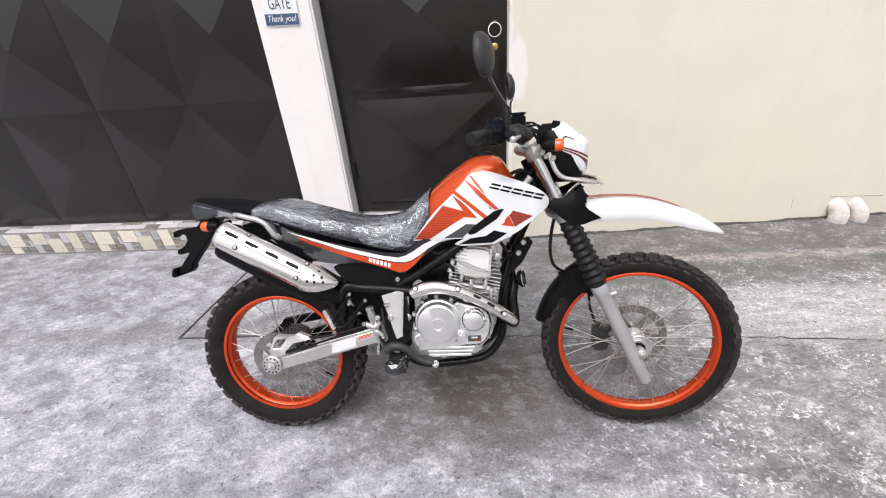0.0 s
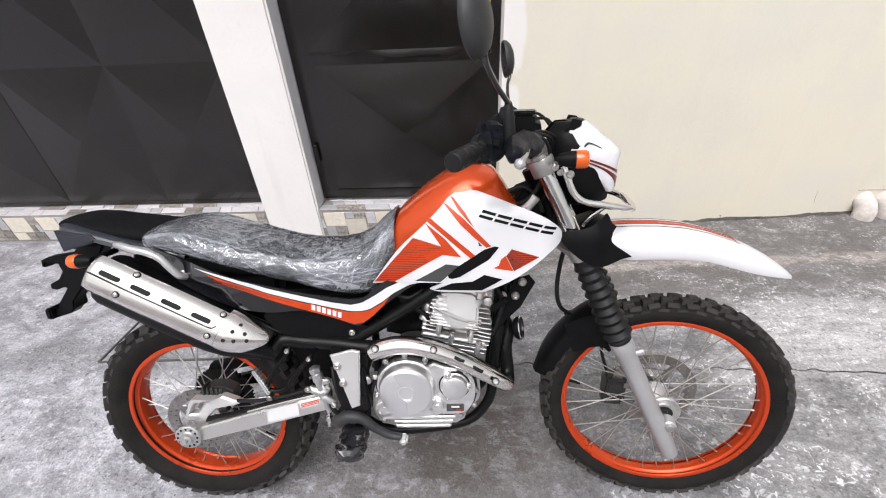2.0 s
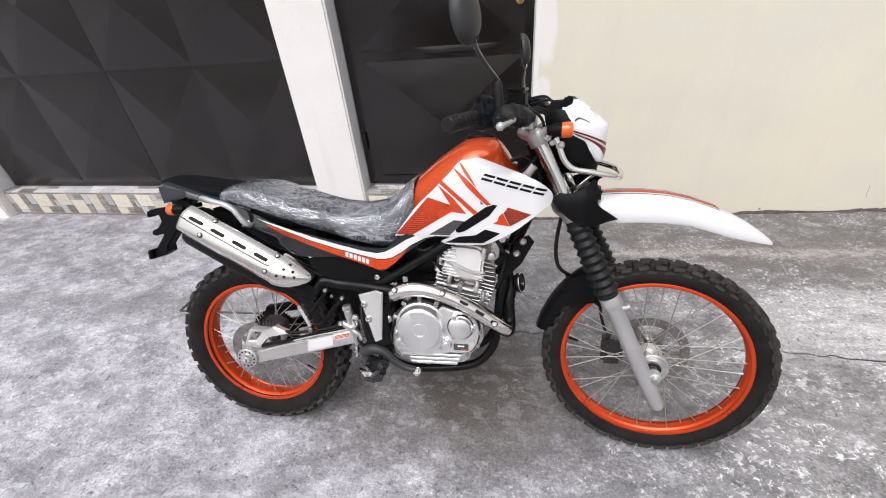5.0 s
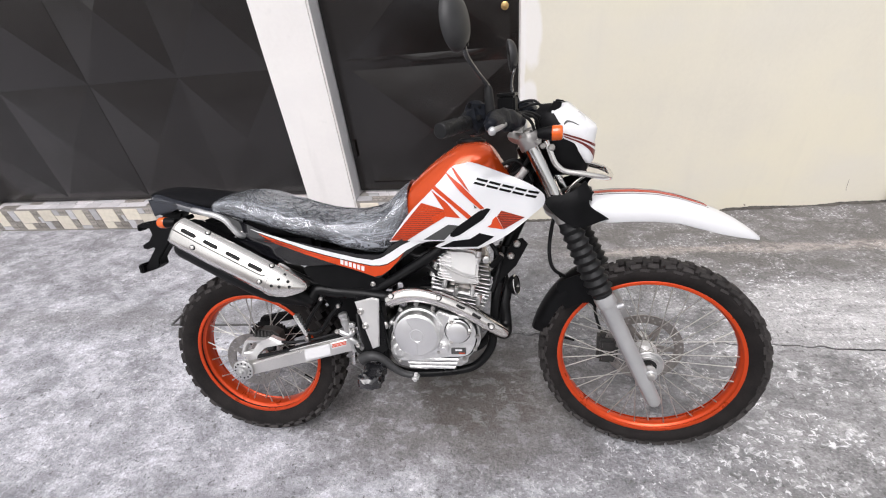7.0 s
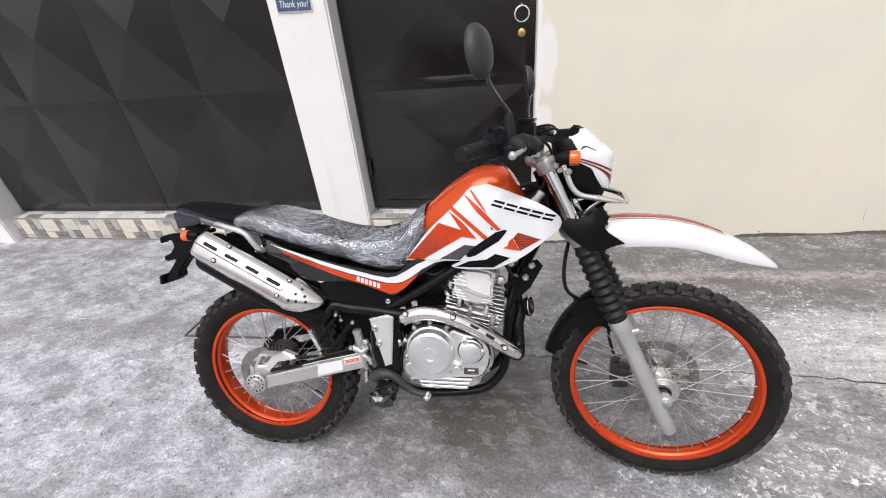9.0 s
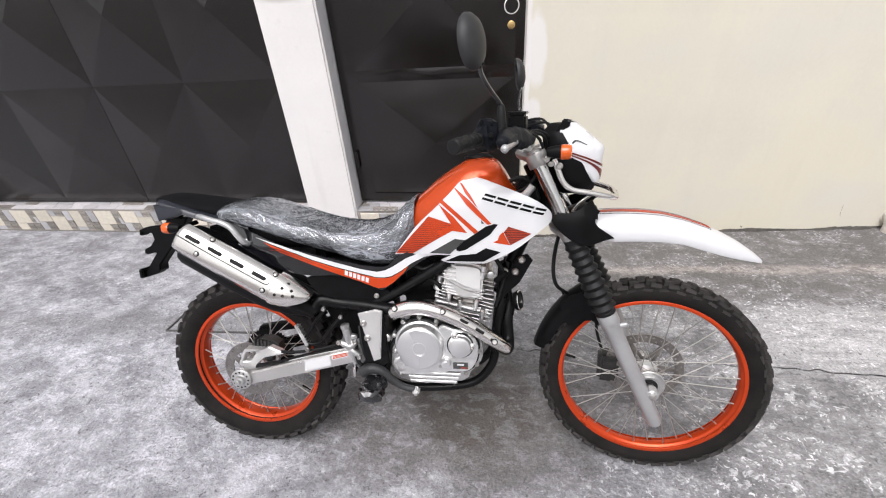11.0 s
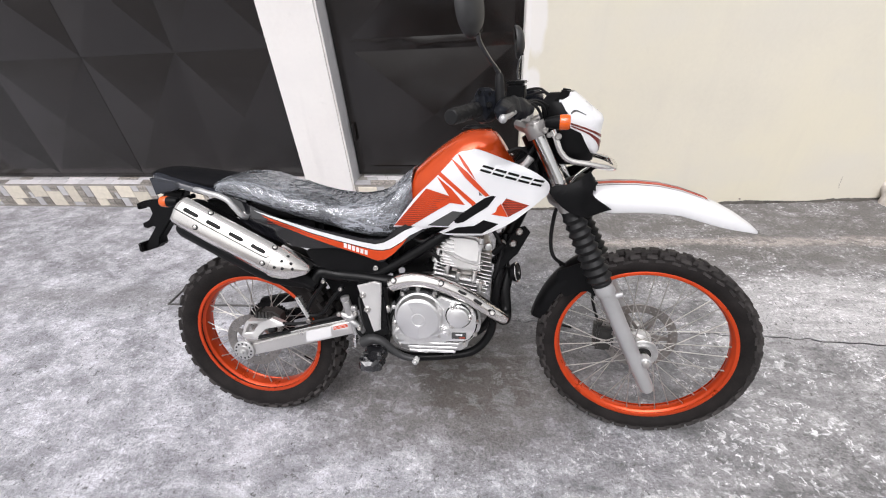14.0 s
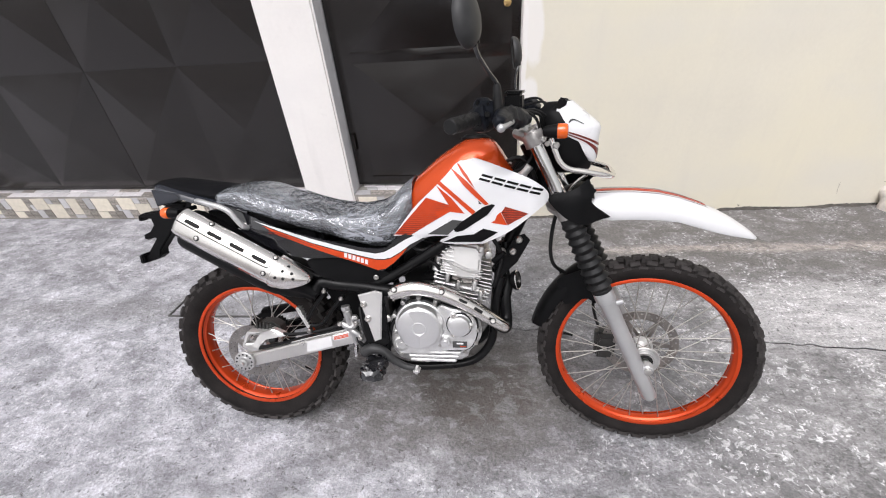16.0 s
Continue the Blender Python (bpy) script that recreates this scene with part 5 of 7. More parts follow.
# ---- handlebar and controls ----
BAR = [(0.842, -0.408, 1.111), (0.876, -0.29, 1.117), (0.905, -0.215, 1.115), (0.935, -0.14, 1.097), (0.95, -0.085, 1.084), (0.952, -0.04, 1.082), (0.952, 0.0, 1.082)]
fpart("handlebar", tube(BAR + [(a, -b, c) for a, b, c in reversed(BAR[:-1])], 0.011, n=5, seg=14), M_FRAME, "black tubular handlebar", smooth=60)
for s in (-1, 1):
    a, b = Vector((0.841, 0.412 * s, 1.1108)), Vector((0.875, 0.292 * s, 1.117))
    prof = [(0, 0.0), (0, 0.0145), (0.002, 0.0165), (0.006, 0.017), (0.122, 0.0166), (0.1235, 0.026), (0.128, 0.026), (0.1285, 0.016)]
    grip = fpart("grip", turned(prof, a, b - a, 20), M_BOOT, "black rubber handlebar grip with moulded pads", smooth=25)
    gd, ga, gb = basis(b - a)
    for i in range(6):
        for j in range(6):
            w0, w1 = 2 * math.pi * (j + 0.5 * (i % 2)) / 6, 2 * math.pi * (j + 0.5 * (i % 2) + 0.72) / 6
            bm = bmesh.new()
            rows_ = []
            for q, rr in ((0.012 + 0.0175 * i, 0.016), (0.0135 + 0.0175 * i, 0.0177), (0.0245 + 0.0175 * i, 0.0177), (0.026 + 0.0175 * i, 0.016)):
                rows_.append([a + gd * q + (ga * math.cos(w0 + (w1 - w0) * k / 3) + gb * math.sin(w0 + (w1 - w0) * k / 3)) * rr for k in range(4)] + [a + gd * q + (ga * math.cos(w1) + gb * math.sin(w1)) * 0.0155, a + gd * q + (ga * math.cos(w0) + gb * math.sin(w0)) * 0.0155])
            part("grip_pad", done(lofted(rows_, bm), 30), M_BOOT, grip)
    d = (Vector((0.905, 0.215 * s, 1.115)) - b).normalized()
    c = b + d * 0.006
    bm = turned([(0, 0.012), (0, 0.024), (0.003, 0.031), (0.012, 0.034), (0.03, 0.033), (0.042, 0.026), (0.046, 0.011)], c, d, 22)
    for k in range(3):
        box(c.x - 0.004 + 0.012 * k, c.x + 0.004 + 0.012 * k, c.y - 0.012, c.y + 0.012, c.z + 0.028, c.z + 0.043 - 0.003 * k, 0.003, bm)
    housing = fpart("switch_housing", bm, M_BLACK, "black plastic switch and throttle housing")
    part("wrapping", done(crumpled([c + Vector((-0.012, 0.002 * s, 0.006)), c + Vector((0.012, -0.012 * s, 0.008)), c + Vector((0.034, -0.03 * s, -0.002))], [0.014, 0.035, 0.031, 0.014], 3.1 + s), 30), M_WRAP, housing, "crumpled black plastic wrapping")
    part("switch_button", done(box(c.x + 0.018, c.x + 0.03, c.y - 0.022, c.y - 0.016, c.z + 0.004, c.z + 0.016, 0.002)), M_FRAME, housing)
    p = Vector((0.94, 0.212 * s, 1.112))
    bm = crumpled([(0.937, 0.36 * s, 1.11), (0.936, 0.345 * s, 1.112), (0.938, 0.275 * s, 1.116), (0.957, 0.225 * s, 1.11), (0.974, 0.16 * s, 1.103)], [0.006, 0.016, 0.025, 0.026, 0.014], 7.7 + s, amp=0.25)
    perch = fpart("lever_perch", bm, M_WRAP, "lever perch wrapped in crumpled dark plastic", smooth=30)
    bm = tube([(0.95, 0.225 * s, 1.11), (0.953, 0.25 * s, 1.109), (0.955, 0.28 * s, 1.108), (0.952, 0.335 * s, 1.105), (0.947, 0.378 * s, 1.103)], 0.0065, n=6, seg=12, radii=[0.006, 0.007, 0.0062, 0.0052, 0.0055], flat=1.15)
    turned([(-0.0085, 0), (-0.0075, 0.005), (-0.004, 0.0085), (0, 0.0095), (0.004, 0.0085), (0.0075, 0.005), (0.0085, 0)], (0.946, 0.384 * s, 1.103), (-0.2, s, 0), 14, bm)
    part("lever", done(bm, 50), M_FORK, perch, "bare aluminium hand lever with a ball end")
bm = box(0.925, 0.968, -0.205, -0.15, 1.128, 1.166, 0.005)
reservoir = fpart("brake_reservoir", bm, M_BLACK, "black square brake fluid reservoir")
part("cap", done(box(0.922, 0.971, -0.208, -0.147, 1.1665, 1.173, 0.003)), M_FRAME, reservoir)
bm = prism(flat([(1.012, 1.07), (1.014, 1.092), (1.04, 1.11), (1.056, 1.13), (1.072, 1.138), (1.085, 1.132), (1.09, 1.07)]), -0.056, 0.056, 0.006)
panel = fpart("instrument_panel", bm, M_BLACK, "black instrument housing behind the headlamp cowl")
for s in (-1, 1):
    part("stay", done(prism(flat([(1.016, 1.098), (1.022, 1.092), (1.07, 1.128), (1.072, 1.14), (1.05, 1.144), (1.046, 1.132)]), s * 0.064 - 0.003, s * 0.064 + 0.003, 0.0015)), M_BLACK, panel, "flat black instrument stay")
for s in (-1, 1):
    bm = box(0.936, 0.968, s * 0.045 - 0.014, s * 0.045 + 0.014, 1.058, 1.098, 0.006)
    fpart("bar_clamp", bm, M_ALU_PAINT, "silver handlebar clamp")
CABLES = [[(0.93, -0.17, 1.11), (0.98, -0.12, 1.118), (1.01, -0.07, 1.09), (1.0, -0.03, 1.0), (0.985, -0.02, 0.9)],
          [(0.9, -0.235, 1.135), (0.96, -0.17, 1.125), (1.0, -0.11, 1.09), (1.005, -0.06, 0.99), (0.97, -0.03, 0.9)],
          [(0.93, 0.19, 1.12), (1.0, 0.12, 1.13), (1.02, 0.06, 1.08), (1.0, 0.03, 0.98)],
          [(0.945, -0.14, 1.115), (0.99, -0.09, 1.12), (1.025, -0.05, 1.085), (1.02, -0.03, 1.0)],
          [(0.9, 0.24, 1.13), (0.98, 0.17, 1.14), (1.03, 0.09, 1.08)]]
for pts in CABLES:
    fpart("control_cable", tube(pts, 0.004, n=7, seg=8), M_BOOT, "black control cable", smooth=60)

# ---- mirrors ----
for s, drop, back in ((-1, 0.0, 0.0), (1, -0.02, 0.03)):
    bm = tube([(0.924 - back, 0.285 * s, 1.13 + drop), (0.921 - back, 0.288 * s, 1.185 + drop), (0.918 - back, 0.294 * s, 1.197 + drop), (0.905 - back * 0.7, 0.312 * s, 1.218 + drop), (0.892 - back * 0.3, 0.34 * s, 1.246 + drop), (0.888, 0.35 * s, 1.262 + drop), (0.887, 0.354 * s, 1.282 + drop)], 0.0048, n=5, seg=10)
    stem = fpart("mirror_stem", bm, M_GLOSS_BLACK, "bent black mirror stem", smooth=60)
    part("boot", done(turned([(0, 0.0085), (0.002, 0.0115), (0.04, 0.0105), (0.06, 0.009), (0.066, 0.006)], (0.924 - back, 0.285 * s, 1.126 + drop), (-0.05, 0.03 * s, 1), 14), 40), M_BOOT, stem, "rubber boot at the foot of the mirror stem")
    head = Matrix.Translation((0.879, 0.368 * s, 1.314 + drop)) @ Vector((0.965, 0.25 * s, 0.1)).to_track_quat("Z", "Y").to_matrix().to_4x4()
    prof = [(-0.011, 0.0), (-0.011, 0.049), (-0.0125, 0.051), (-0.009, 0.053), (0.0, 0.051), (0.01, 0.042), (0.017, 0.026), (0.02, 0.0)]
    bm = turned(prof[1:], (0, 0, 0), (0, 0, 1), 36)
    bmesh.ops.transform(bm, matrix=head @ Matrix.Diagonal((0.88, 1.04, 1, 1)), verts=bm.verts)
    mirror = fpart("mirror_head", bm, M_PEDAL, "oval black rear-view mirror", smooth=40)
    bm = turned([(-0.0105, 0.0), (-0.0105, 0.0485), (-0.0085, 0.0487), (-0.0085, 0.0)], (0, 0, 0), (0, 0, 1), 36)
    bmesh.ops.transform(bm, matrix=head @ Matrix.Diagonal((0.88, 1.04, 1, 1)), verts=bm.verts)
    part("mirror_glass", done(bm, 40), M_MIRROR, mirror)
    part("collar", done(box(0.874, 0.897, 0.354 * s - 0.01, 0.354 * s + 0.01, 1.264 + drop, 1.282 + drop, 0.006), 40), M_BLACK, mirror)


# ---- tank, seat and bodywork ----


def ring_section(x, half, top, low, n=28, p=2.6):
    """A rounded upright section across the machine."""
    cz, hz = (top + low) / 2, (top - low) / 2
    out = []
    for i in range(n):
        a = 2 * math.pi * i / n
        c, s = math.cos(a), math.sin(a)
        out.append((x, half * math.copysign(abs(c) ** (2 / p), c), cz + hz * math.copysign(abs(s) ** (2 / p), s)))
    return out


def through_rows(rows, n):
    """Rows of numbers, interpolated smoothly."""
    out = []
    for i in range(len(rows) - 1):
        a, b, c, d = rows[max(i - 1, 0)], rows[i], rows[i + 1], rows[min(i + 2, len(rows) - 1)]
        for k in range(n):
            t = k / n
            out.append([0.5 * (2 * q + (r - p) * t + (2 * p - 5 * q + 4 * r - s) * t * t + (3 * q - p - 3 * r + s) * t ** 3) for p, q, r, s in zip(a, b, c, d)])
    out.append(list(rows[-1]))
    return out


TANK = [(0.605, 0.075, 0.875, 0.77), (0.622, 0.09, 0.925, 0.765), (0.65, 0.104, 0.953, 0.765), (0.69, 0.118, 0.986, 0.765), (0.735, 0.128, 1.016, 0.77), (0.775, 0.132, 1.037, 0.78), (0.82, 0.132, 1.043, 0.79), (0.86, 0.126, 1.035, 0.8), (0.885, 0.114, 1.008, 0.81), (0.905, 0.096, 0.975, 0.82), (0.925, 0.075, 0.945, 0.83)]
tank = bpart("fuel_tank", lofted([ring_section(x, h, t, lo, 44, 3.1) for x, h, t, lo in through_rows(TANK, 5)]), M_TANK, "orange metallic painted fuel tank", smooth=60)
bm = turned([(0, 0.0), (0, 0.043), (0.004, 0.045), (0.008, 0.043), (0.009, 0.036), (0.013, 0.034), (0.015, 0.03), (0.015, 0)], (0.808, 0, 1.038), (0.0, 0, 1), 32)
bpart("fuel_cap", bm, M_BLACK, "black round fuel filler cap")


def shroud_y(x, z):
    y = -(0.125 + 0.05 * step(0.58, 0.9, x))
    y += 0.045 * max(0, (z - 0.91) / 0.085) ** 2
    y += 0.03 * max(0, (x - 0.955) / 0.055) ** 2
    return y + 0.01 * max(0, (0.80 - z) / 0.05) ** 2


def clipped(poly, level, above):
    """The part of an outline above or below a level."""
    out = []
    for i, p in enumerate(poly):
        q = poly[(i + 1) % len(poly)]
        inside_p, inside_q = (p[1] >= level) == above, (q[1] >= level) == above
        if inside_p:
            out.append(p)
        if inside_p != inside_q:
            f = (level - p[1]) / (q[1] - p[1])
            out.append((p[0] + (q[0] - p[0]) * f, level))
    return out


SHROUD = [(0.561, 0.769), (0.561, 0.769), (0.628, 0.853), (0.69, 0.911), (0.735, 0.955), (0.757, 0.979), (0.786, 0.991), (0.82, 0.989), (0.893, 0.963), (0.952, 0.939), (0.989, 0.916), (1.01, 0.893), (1.007, 0.87), (0.976, 0.848), (0.909, 0.796), (0.835, 0.757), (0.82, 0.7535), (0.732, 0.748), (0.706, 0.753), (0.704, 0.757), (0.734, 0.774), (0.734, 0.774), (0.66, 0.771)]
DECALS = [
    ("stripe", M_DECAL_ORANGE, [(0.758, 0.980), (0.766, 0.976), (0.790, 0.947), (0.810, 0.913), (0.799, 0.924), (0.776, 0.950)]),
    ("stripe", M_DECAL_ORANGE, [(0.740, 0.968), (0.749, 0.963), (0.787, 0.933), (0.848, 0.870), (0.837, 0.867), (0.810, 0.890), (0.780, 0.919)]),
    ("stripe", M_DECAL_ORANGE, [(0.702, 0.926), (0.712, 0.932), (0.811, 0.848), (0.801, 0.840), (0.745, 0.889)]),
    ("stripe", M_DECAL_ORANGE, [(0.699, 0.921), (0.742, 0.886), (0.766, 0.858), (0.780, 0.842), (0.737, 0.846), (0.703, 0.826), (0.693, 0.842), (0.737, 0.862)]),
    ("hatched_panel", M_DECAL_GREY, [(0.667, 0.776), (0.744, 0.823), (0.774, 0.821), (0.729, 0.777)]),
    ("vent", M_BLACK, [(0.749, 0.789), (0.748, 0.795), (0.758, 0.809), (0.832, 0.862), (0.855, 0.870), (0.865, 0.868), (0.843, 0.839), (0.775, 0.793), (0.757, 0.787)]),
    ("dark_panel", M_BLACK, [(0.714, 0.753), (0.756, 0.775), (0.805, 0.783), (0.832, 0.801), (0.873, 0.791), (0.826, 0.760)]),
    ("chevron", M_DECAL_ORANGE, [(0.853, 0.818), (0.865, 0.825), (0.869, 0.838), (0.879, 0.848), (0.898, 0.811)]),
    ("hatched_panel", M_DECAL_RED, [(0.881, 0.847), (0.893, 0.863), (0.955, 0.843), (0.899, 0.811)]),
    ("mark", M_DECAL_GREY, [(0.819, 0.880), (0.828, 0.870), (0.820, 0.870)]),
]
for side in (-1, 1):

    def skin(x, z):
        return -side * shroud_y(x, z)

    shroud = bpart("tank_shroud", sheet(spline(flat(SHROUD), 4, True), skin, 0, 0.006 * -side, 0.014), M_WHITE, "white plastic tank shroud with orange and black graphics", smooth=50)
    if side > 0:
        continue
    for nm, mat, pts in DECALS:
        part(nm, done(sheet(flat(pts), skin, -0.0011, 0.0008, 0.014), 50), mat, shroud)
    flash = [(0.565, 0.7735), (0.617, 0.7735), (0.703, 0.826), (0.737, 0.846), (0.741, 0.864), (0.668, 0.885)]
    tip = [(0.881, 0.847), (0.893, 0.863), (0.955, 0.843), (0.899, 0.811)]
    part("dark_flash", done(sheet(flat(flash), skin, -0.0006, 0.0004, 0.014), 50), M_DECAL_RED, shroud, "dark red flash under fine hatching")
    for poly, z0, z1, count, fat in ((flash, 0.7735, 0.885, 19, (0.5, 0.86)), (tip, 0.811, 0.863, 11, (0.16, 0.42))):
        for k in range(count):
            lo = z0 + (z1 - z0) * k / count
            hi = lo + (z1 - z0) / count * (fat[0] + (fat[1] - fat[0]) * k / count)
            band = clipped(clipped(poly, lo, True), hi, False)
            if len(band) > 2:
                part("hatch_line", done(sheet(flat(band), skin, -0.0017, 0.0008, 0.02), 50), M_DECAL_ORANGE, shroud)
    # model mark drawn as plain slanted bars
    for k in range(5):
        x0, z0 = 0.82 + 0.0338 * k, 0.9365 - 0.0092 * k
        for lift, long in ((0.0, 0.029), (0.0098, 0.029)):
            px, pz = x0 + lift * 0.75, z0 + lift
            part("mark_bar", done(sheet(flat([(px, pz), (px + long, pz - long * 0.27), (px + long + 0.004, pz - long * 0.27 + 0.0054), (px + 0.004, pz + 0.0054)]), skin, -0.0012, 0.0008, 0.02), 50), M_BLACK, shroud)


def side_y(x, z):
    return -(0.118 + 0.012 * step(0.05, 0.3, x) - 0.01 * step(0.5, 0.7, x)) + 0.25 * max(0, z - 0.80) ** 1.5 - 0.07 * max(0, 0.83 - z) * (1 - step(0.28, 0.42, x))


COVER = [(0.012, 0.877), (0.012, 0.877), (0.028, 0.857), (0.06, 0.812), (0.09, 0.778), (0.161, 0.736), (0.234, 0.712), (0.307, 0.703), (0.38, 0.703), (0.45, 0.684), (0.507, 0.660), (0.53, 0.664), (0.566, 0.692), (0.594, 0.716), (0.66, 0.76), (0.72, 0.779), (0.72, 0.779), (0.64, 0.79), (0.57, 0.762), (0.535, 0.733), (0.474, 0.733), (0.387, 0.75), (0.3, 0.772), (0.211, 0.797), (0.102, 0.838)]
WHITE_STRIPE = [(0.122, 0.8215), (0.210, 0.7975), (0.299, 0.767), (0.386, 0.7415), (0.455, 0.7235), (0.503, 0.7155), (0.53, 0.7205), (0.56, 0.736), (0.596, 0.758), (0.631, 0.772), (0.715, 0.779), (0.7, 0.771), (0.65, 0.762), (0.61, 0.742), (0.58, 0.720), (0.55, 0.703), (0.527, 0.698), (0.5, 0.699), (0.453, 0.710), (0.384, 0.728), (0.297, 0.756), (0.208, 0.790)]
ORANGE_STRIPE = [(0.152, 0.807), (0.208, 0.787), (0.297, 0.753), (0.384, 0.725), (0.453, 0.707), (0.5, 0.696), (0.527, 0.695), (0.55, 0.7), (0.578, 0.716), (0.602, 0.734), (0.585, 0.712), (0.556, 0.684), (0.53, 0.667), (0.506, 0.663), (0.45, 0.684), (0.381, 0.707), (0.294, 0.741), (0.205, 0.775)]
AIRBOX = [(0.278, 0.692), (0.335, 0.701), (0.415, 0.690), (0.51, 0.659), (0.536, 0.642), (0.506, 0.604), (0.442, 0.604), (0.371, 0.621), (0.317, 0.639), (0.293, 0.662)]
for side in (-1, 1):

    def flank(x, z):
        return -side * (side_y(x, z) - 0.007 * max(0, 1 - ((x - 0.16) / 0.13) ** 2 - ((z - 0.795) / 0.04) ** 2))

    cover = bpart("side_cover", sheet(spline(flat(COVER), 3, True), flank, 0, 0.006 * -side, 0.016), M_GLOSS_BLACK, "glossy black side cover with white and orange stripes", smooth=50)
    bpart("airbox_cover", sheet(spline(flat(AIRBOX), 4, True), lambda x, z: flank(x, z) - side * 0.014, 0, 0.012 * -side, 0.02), M_BLACK, "matt black airbox cover", smooth=50)
    if side > 0:
        continue
    part("stripe", done(sheet(flat(WHITE_STRIPE), flank, -0.0012, 0.0008, 0.016), 50), M_WHITE, cover, "white stripe")
    part("stripe", done(sheet(flat(ORANGE_STRIPE), flank, -0.0012, 0.0008, 0.016), 50), M_DECAL_ORANGE, cover, "orange stripe")
    for k, end in ((0.36, 0.36), (0.68, 0.3)):
        n_ = 14
        xs_ = [0.17 + (end - 0.17) * i / n_ for i in range(n_ + 1)]

        def between(x, f):
            up, low = ORANGE_STRIPE[:7], list(reversed(ORANGE_STRIPE[10:]))
            vals = []
            for line in (up, low):
                for (xa, za), (xb, zb) in zip(line, line[1:]):
                    if xa <= x <= xb:
                        vals.append(za + (zb - za) * (x - xa) / (xb - xa))
                        break
                else:
                    vals.append(line[0][1])
            return vals[0] + (vals[1] - vals[0]) * f

        half = [0.0011 * (1 - 0.8 * i / n_) for i in range(n_ + 1)]
        line = [(x, between(x, k) + h) for x, h in zip(xs_, half)] + [(x, between(x, k) - h) for x, h in reversed(list(zip(xs_, half)))]
        part("pinstripe", done(sheet(flat(line), flank, -0.0022, 0.0008, 0.016), 50), M_DECAL_RED, cover)
    for k in range(6):
        x0, z0 = 0.403 + 0.0128 * k, 0.7055 - 0.0043 * k
        part("maker_bar", done(sheet(flat([(x0, z0), (x0 + 0.009, z0 - 0.003), (x0 + 0.011, z0 + 0.0115), (x0 + 0.002, z0 + 0.0145)]), flank, -0.0022, 0.0008, 0.02), 50), M_WHITE, cover)
    for x, z in ((0.497, 0.637), (0.09, 0.808)):
        part("bolt", done(bolt((x, flank(x, z) + 0.004, z), (0, -1, 0), 0.0085, 0.006), 40), M_STEEL, cover)

# seat under its clear wrapping
SEAT = [(-0.016, 0.07, 0.898, 0.866), (-0.006, 0.097, 0.91, 0.858), (0.018, 0.109, 0.918, 0.852), (0.065, 0.115, 0.922, 0.842), (0.12, 0.118, 0.916, 0.825), (0.19, 0.118, 0.893, 0.802), (0.27, 0.117, 0.867, 0.776), (0.35, 0.115, 0.849, 0.755), (0.43, 0.117, 0.844, 0.728), (0.50, 0.117, 0.853, 0.715), (0.55, 0.113, 0.879, 0.717), (0.59, 0.101, 0.914, 0.748), (0.617, 0.085, 0.934, 0.80)]
seat_rows = through_rows(SEAT, 6)
seat = bpart("seat", lofted([ring_section(x, h, t - 0.005, lo, 36, 2.5) for x, h, t, lo in seat_rows]), M_SEAT, "black vinyl seat wrapped in clear plastic film", smooth=60)


def facets(x, s, cell, seed):
    """Flat triangular facets that meet in sharp creases: heights -1 to 1 on a sheared net, joined by planes."""
    dice = np.random.RandomState(seed)
    table = dice.uniform(-1, 1, (97, 89))
    u, v = x / cell[0], s / cell[1]
    u = u + 0.5 * v
    i, j = np.floor(u).astype(int), np.floor(v).astype(int)
    f, g = u - i, v - j

    def at(a, b):
        return table[a % 97, b % 89]

    low = at(i, j) + (at(i + 1, j) - at(i, j)) * f + (at(i + 1, j + 1) - at(i + 1, j)) * g
    high = at(i, j) + (at(i, j + 1) - at(i, j)) * g + (at(i + 1, j + 1) - at(i, j + 1)) * f
    return np.where(f > g, low, high)


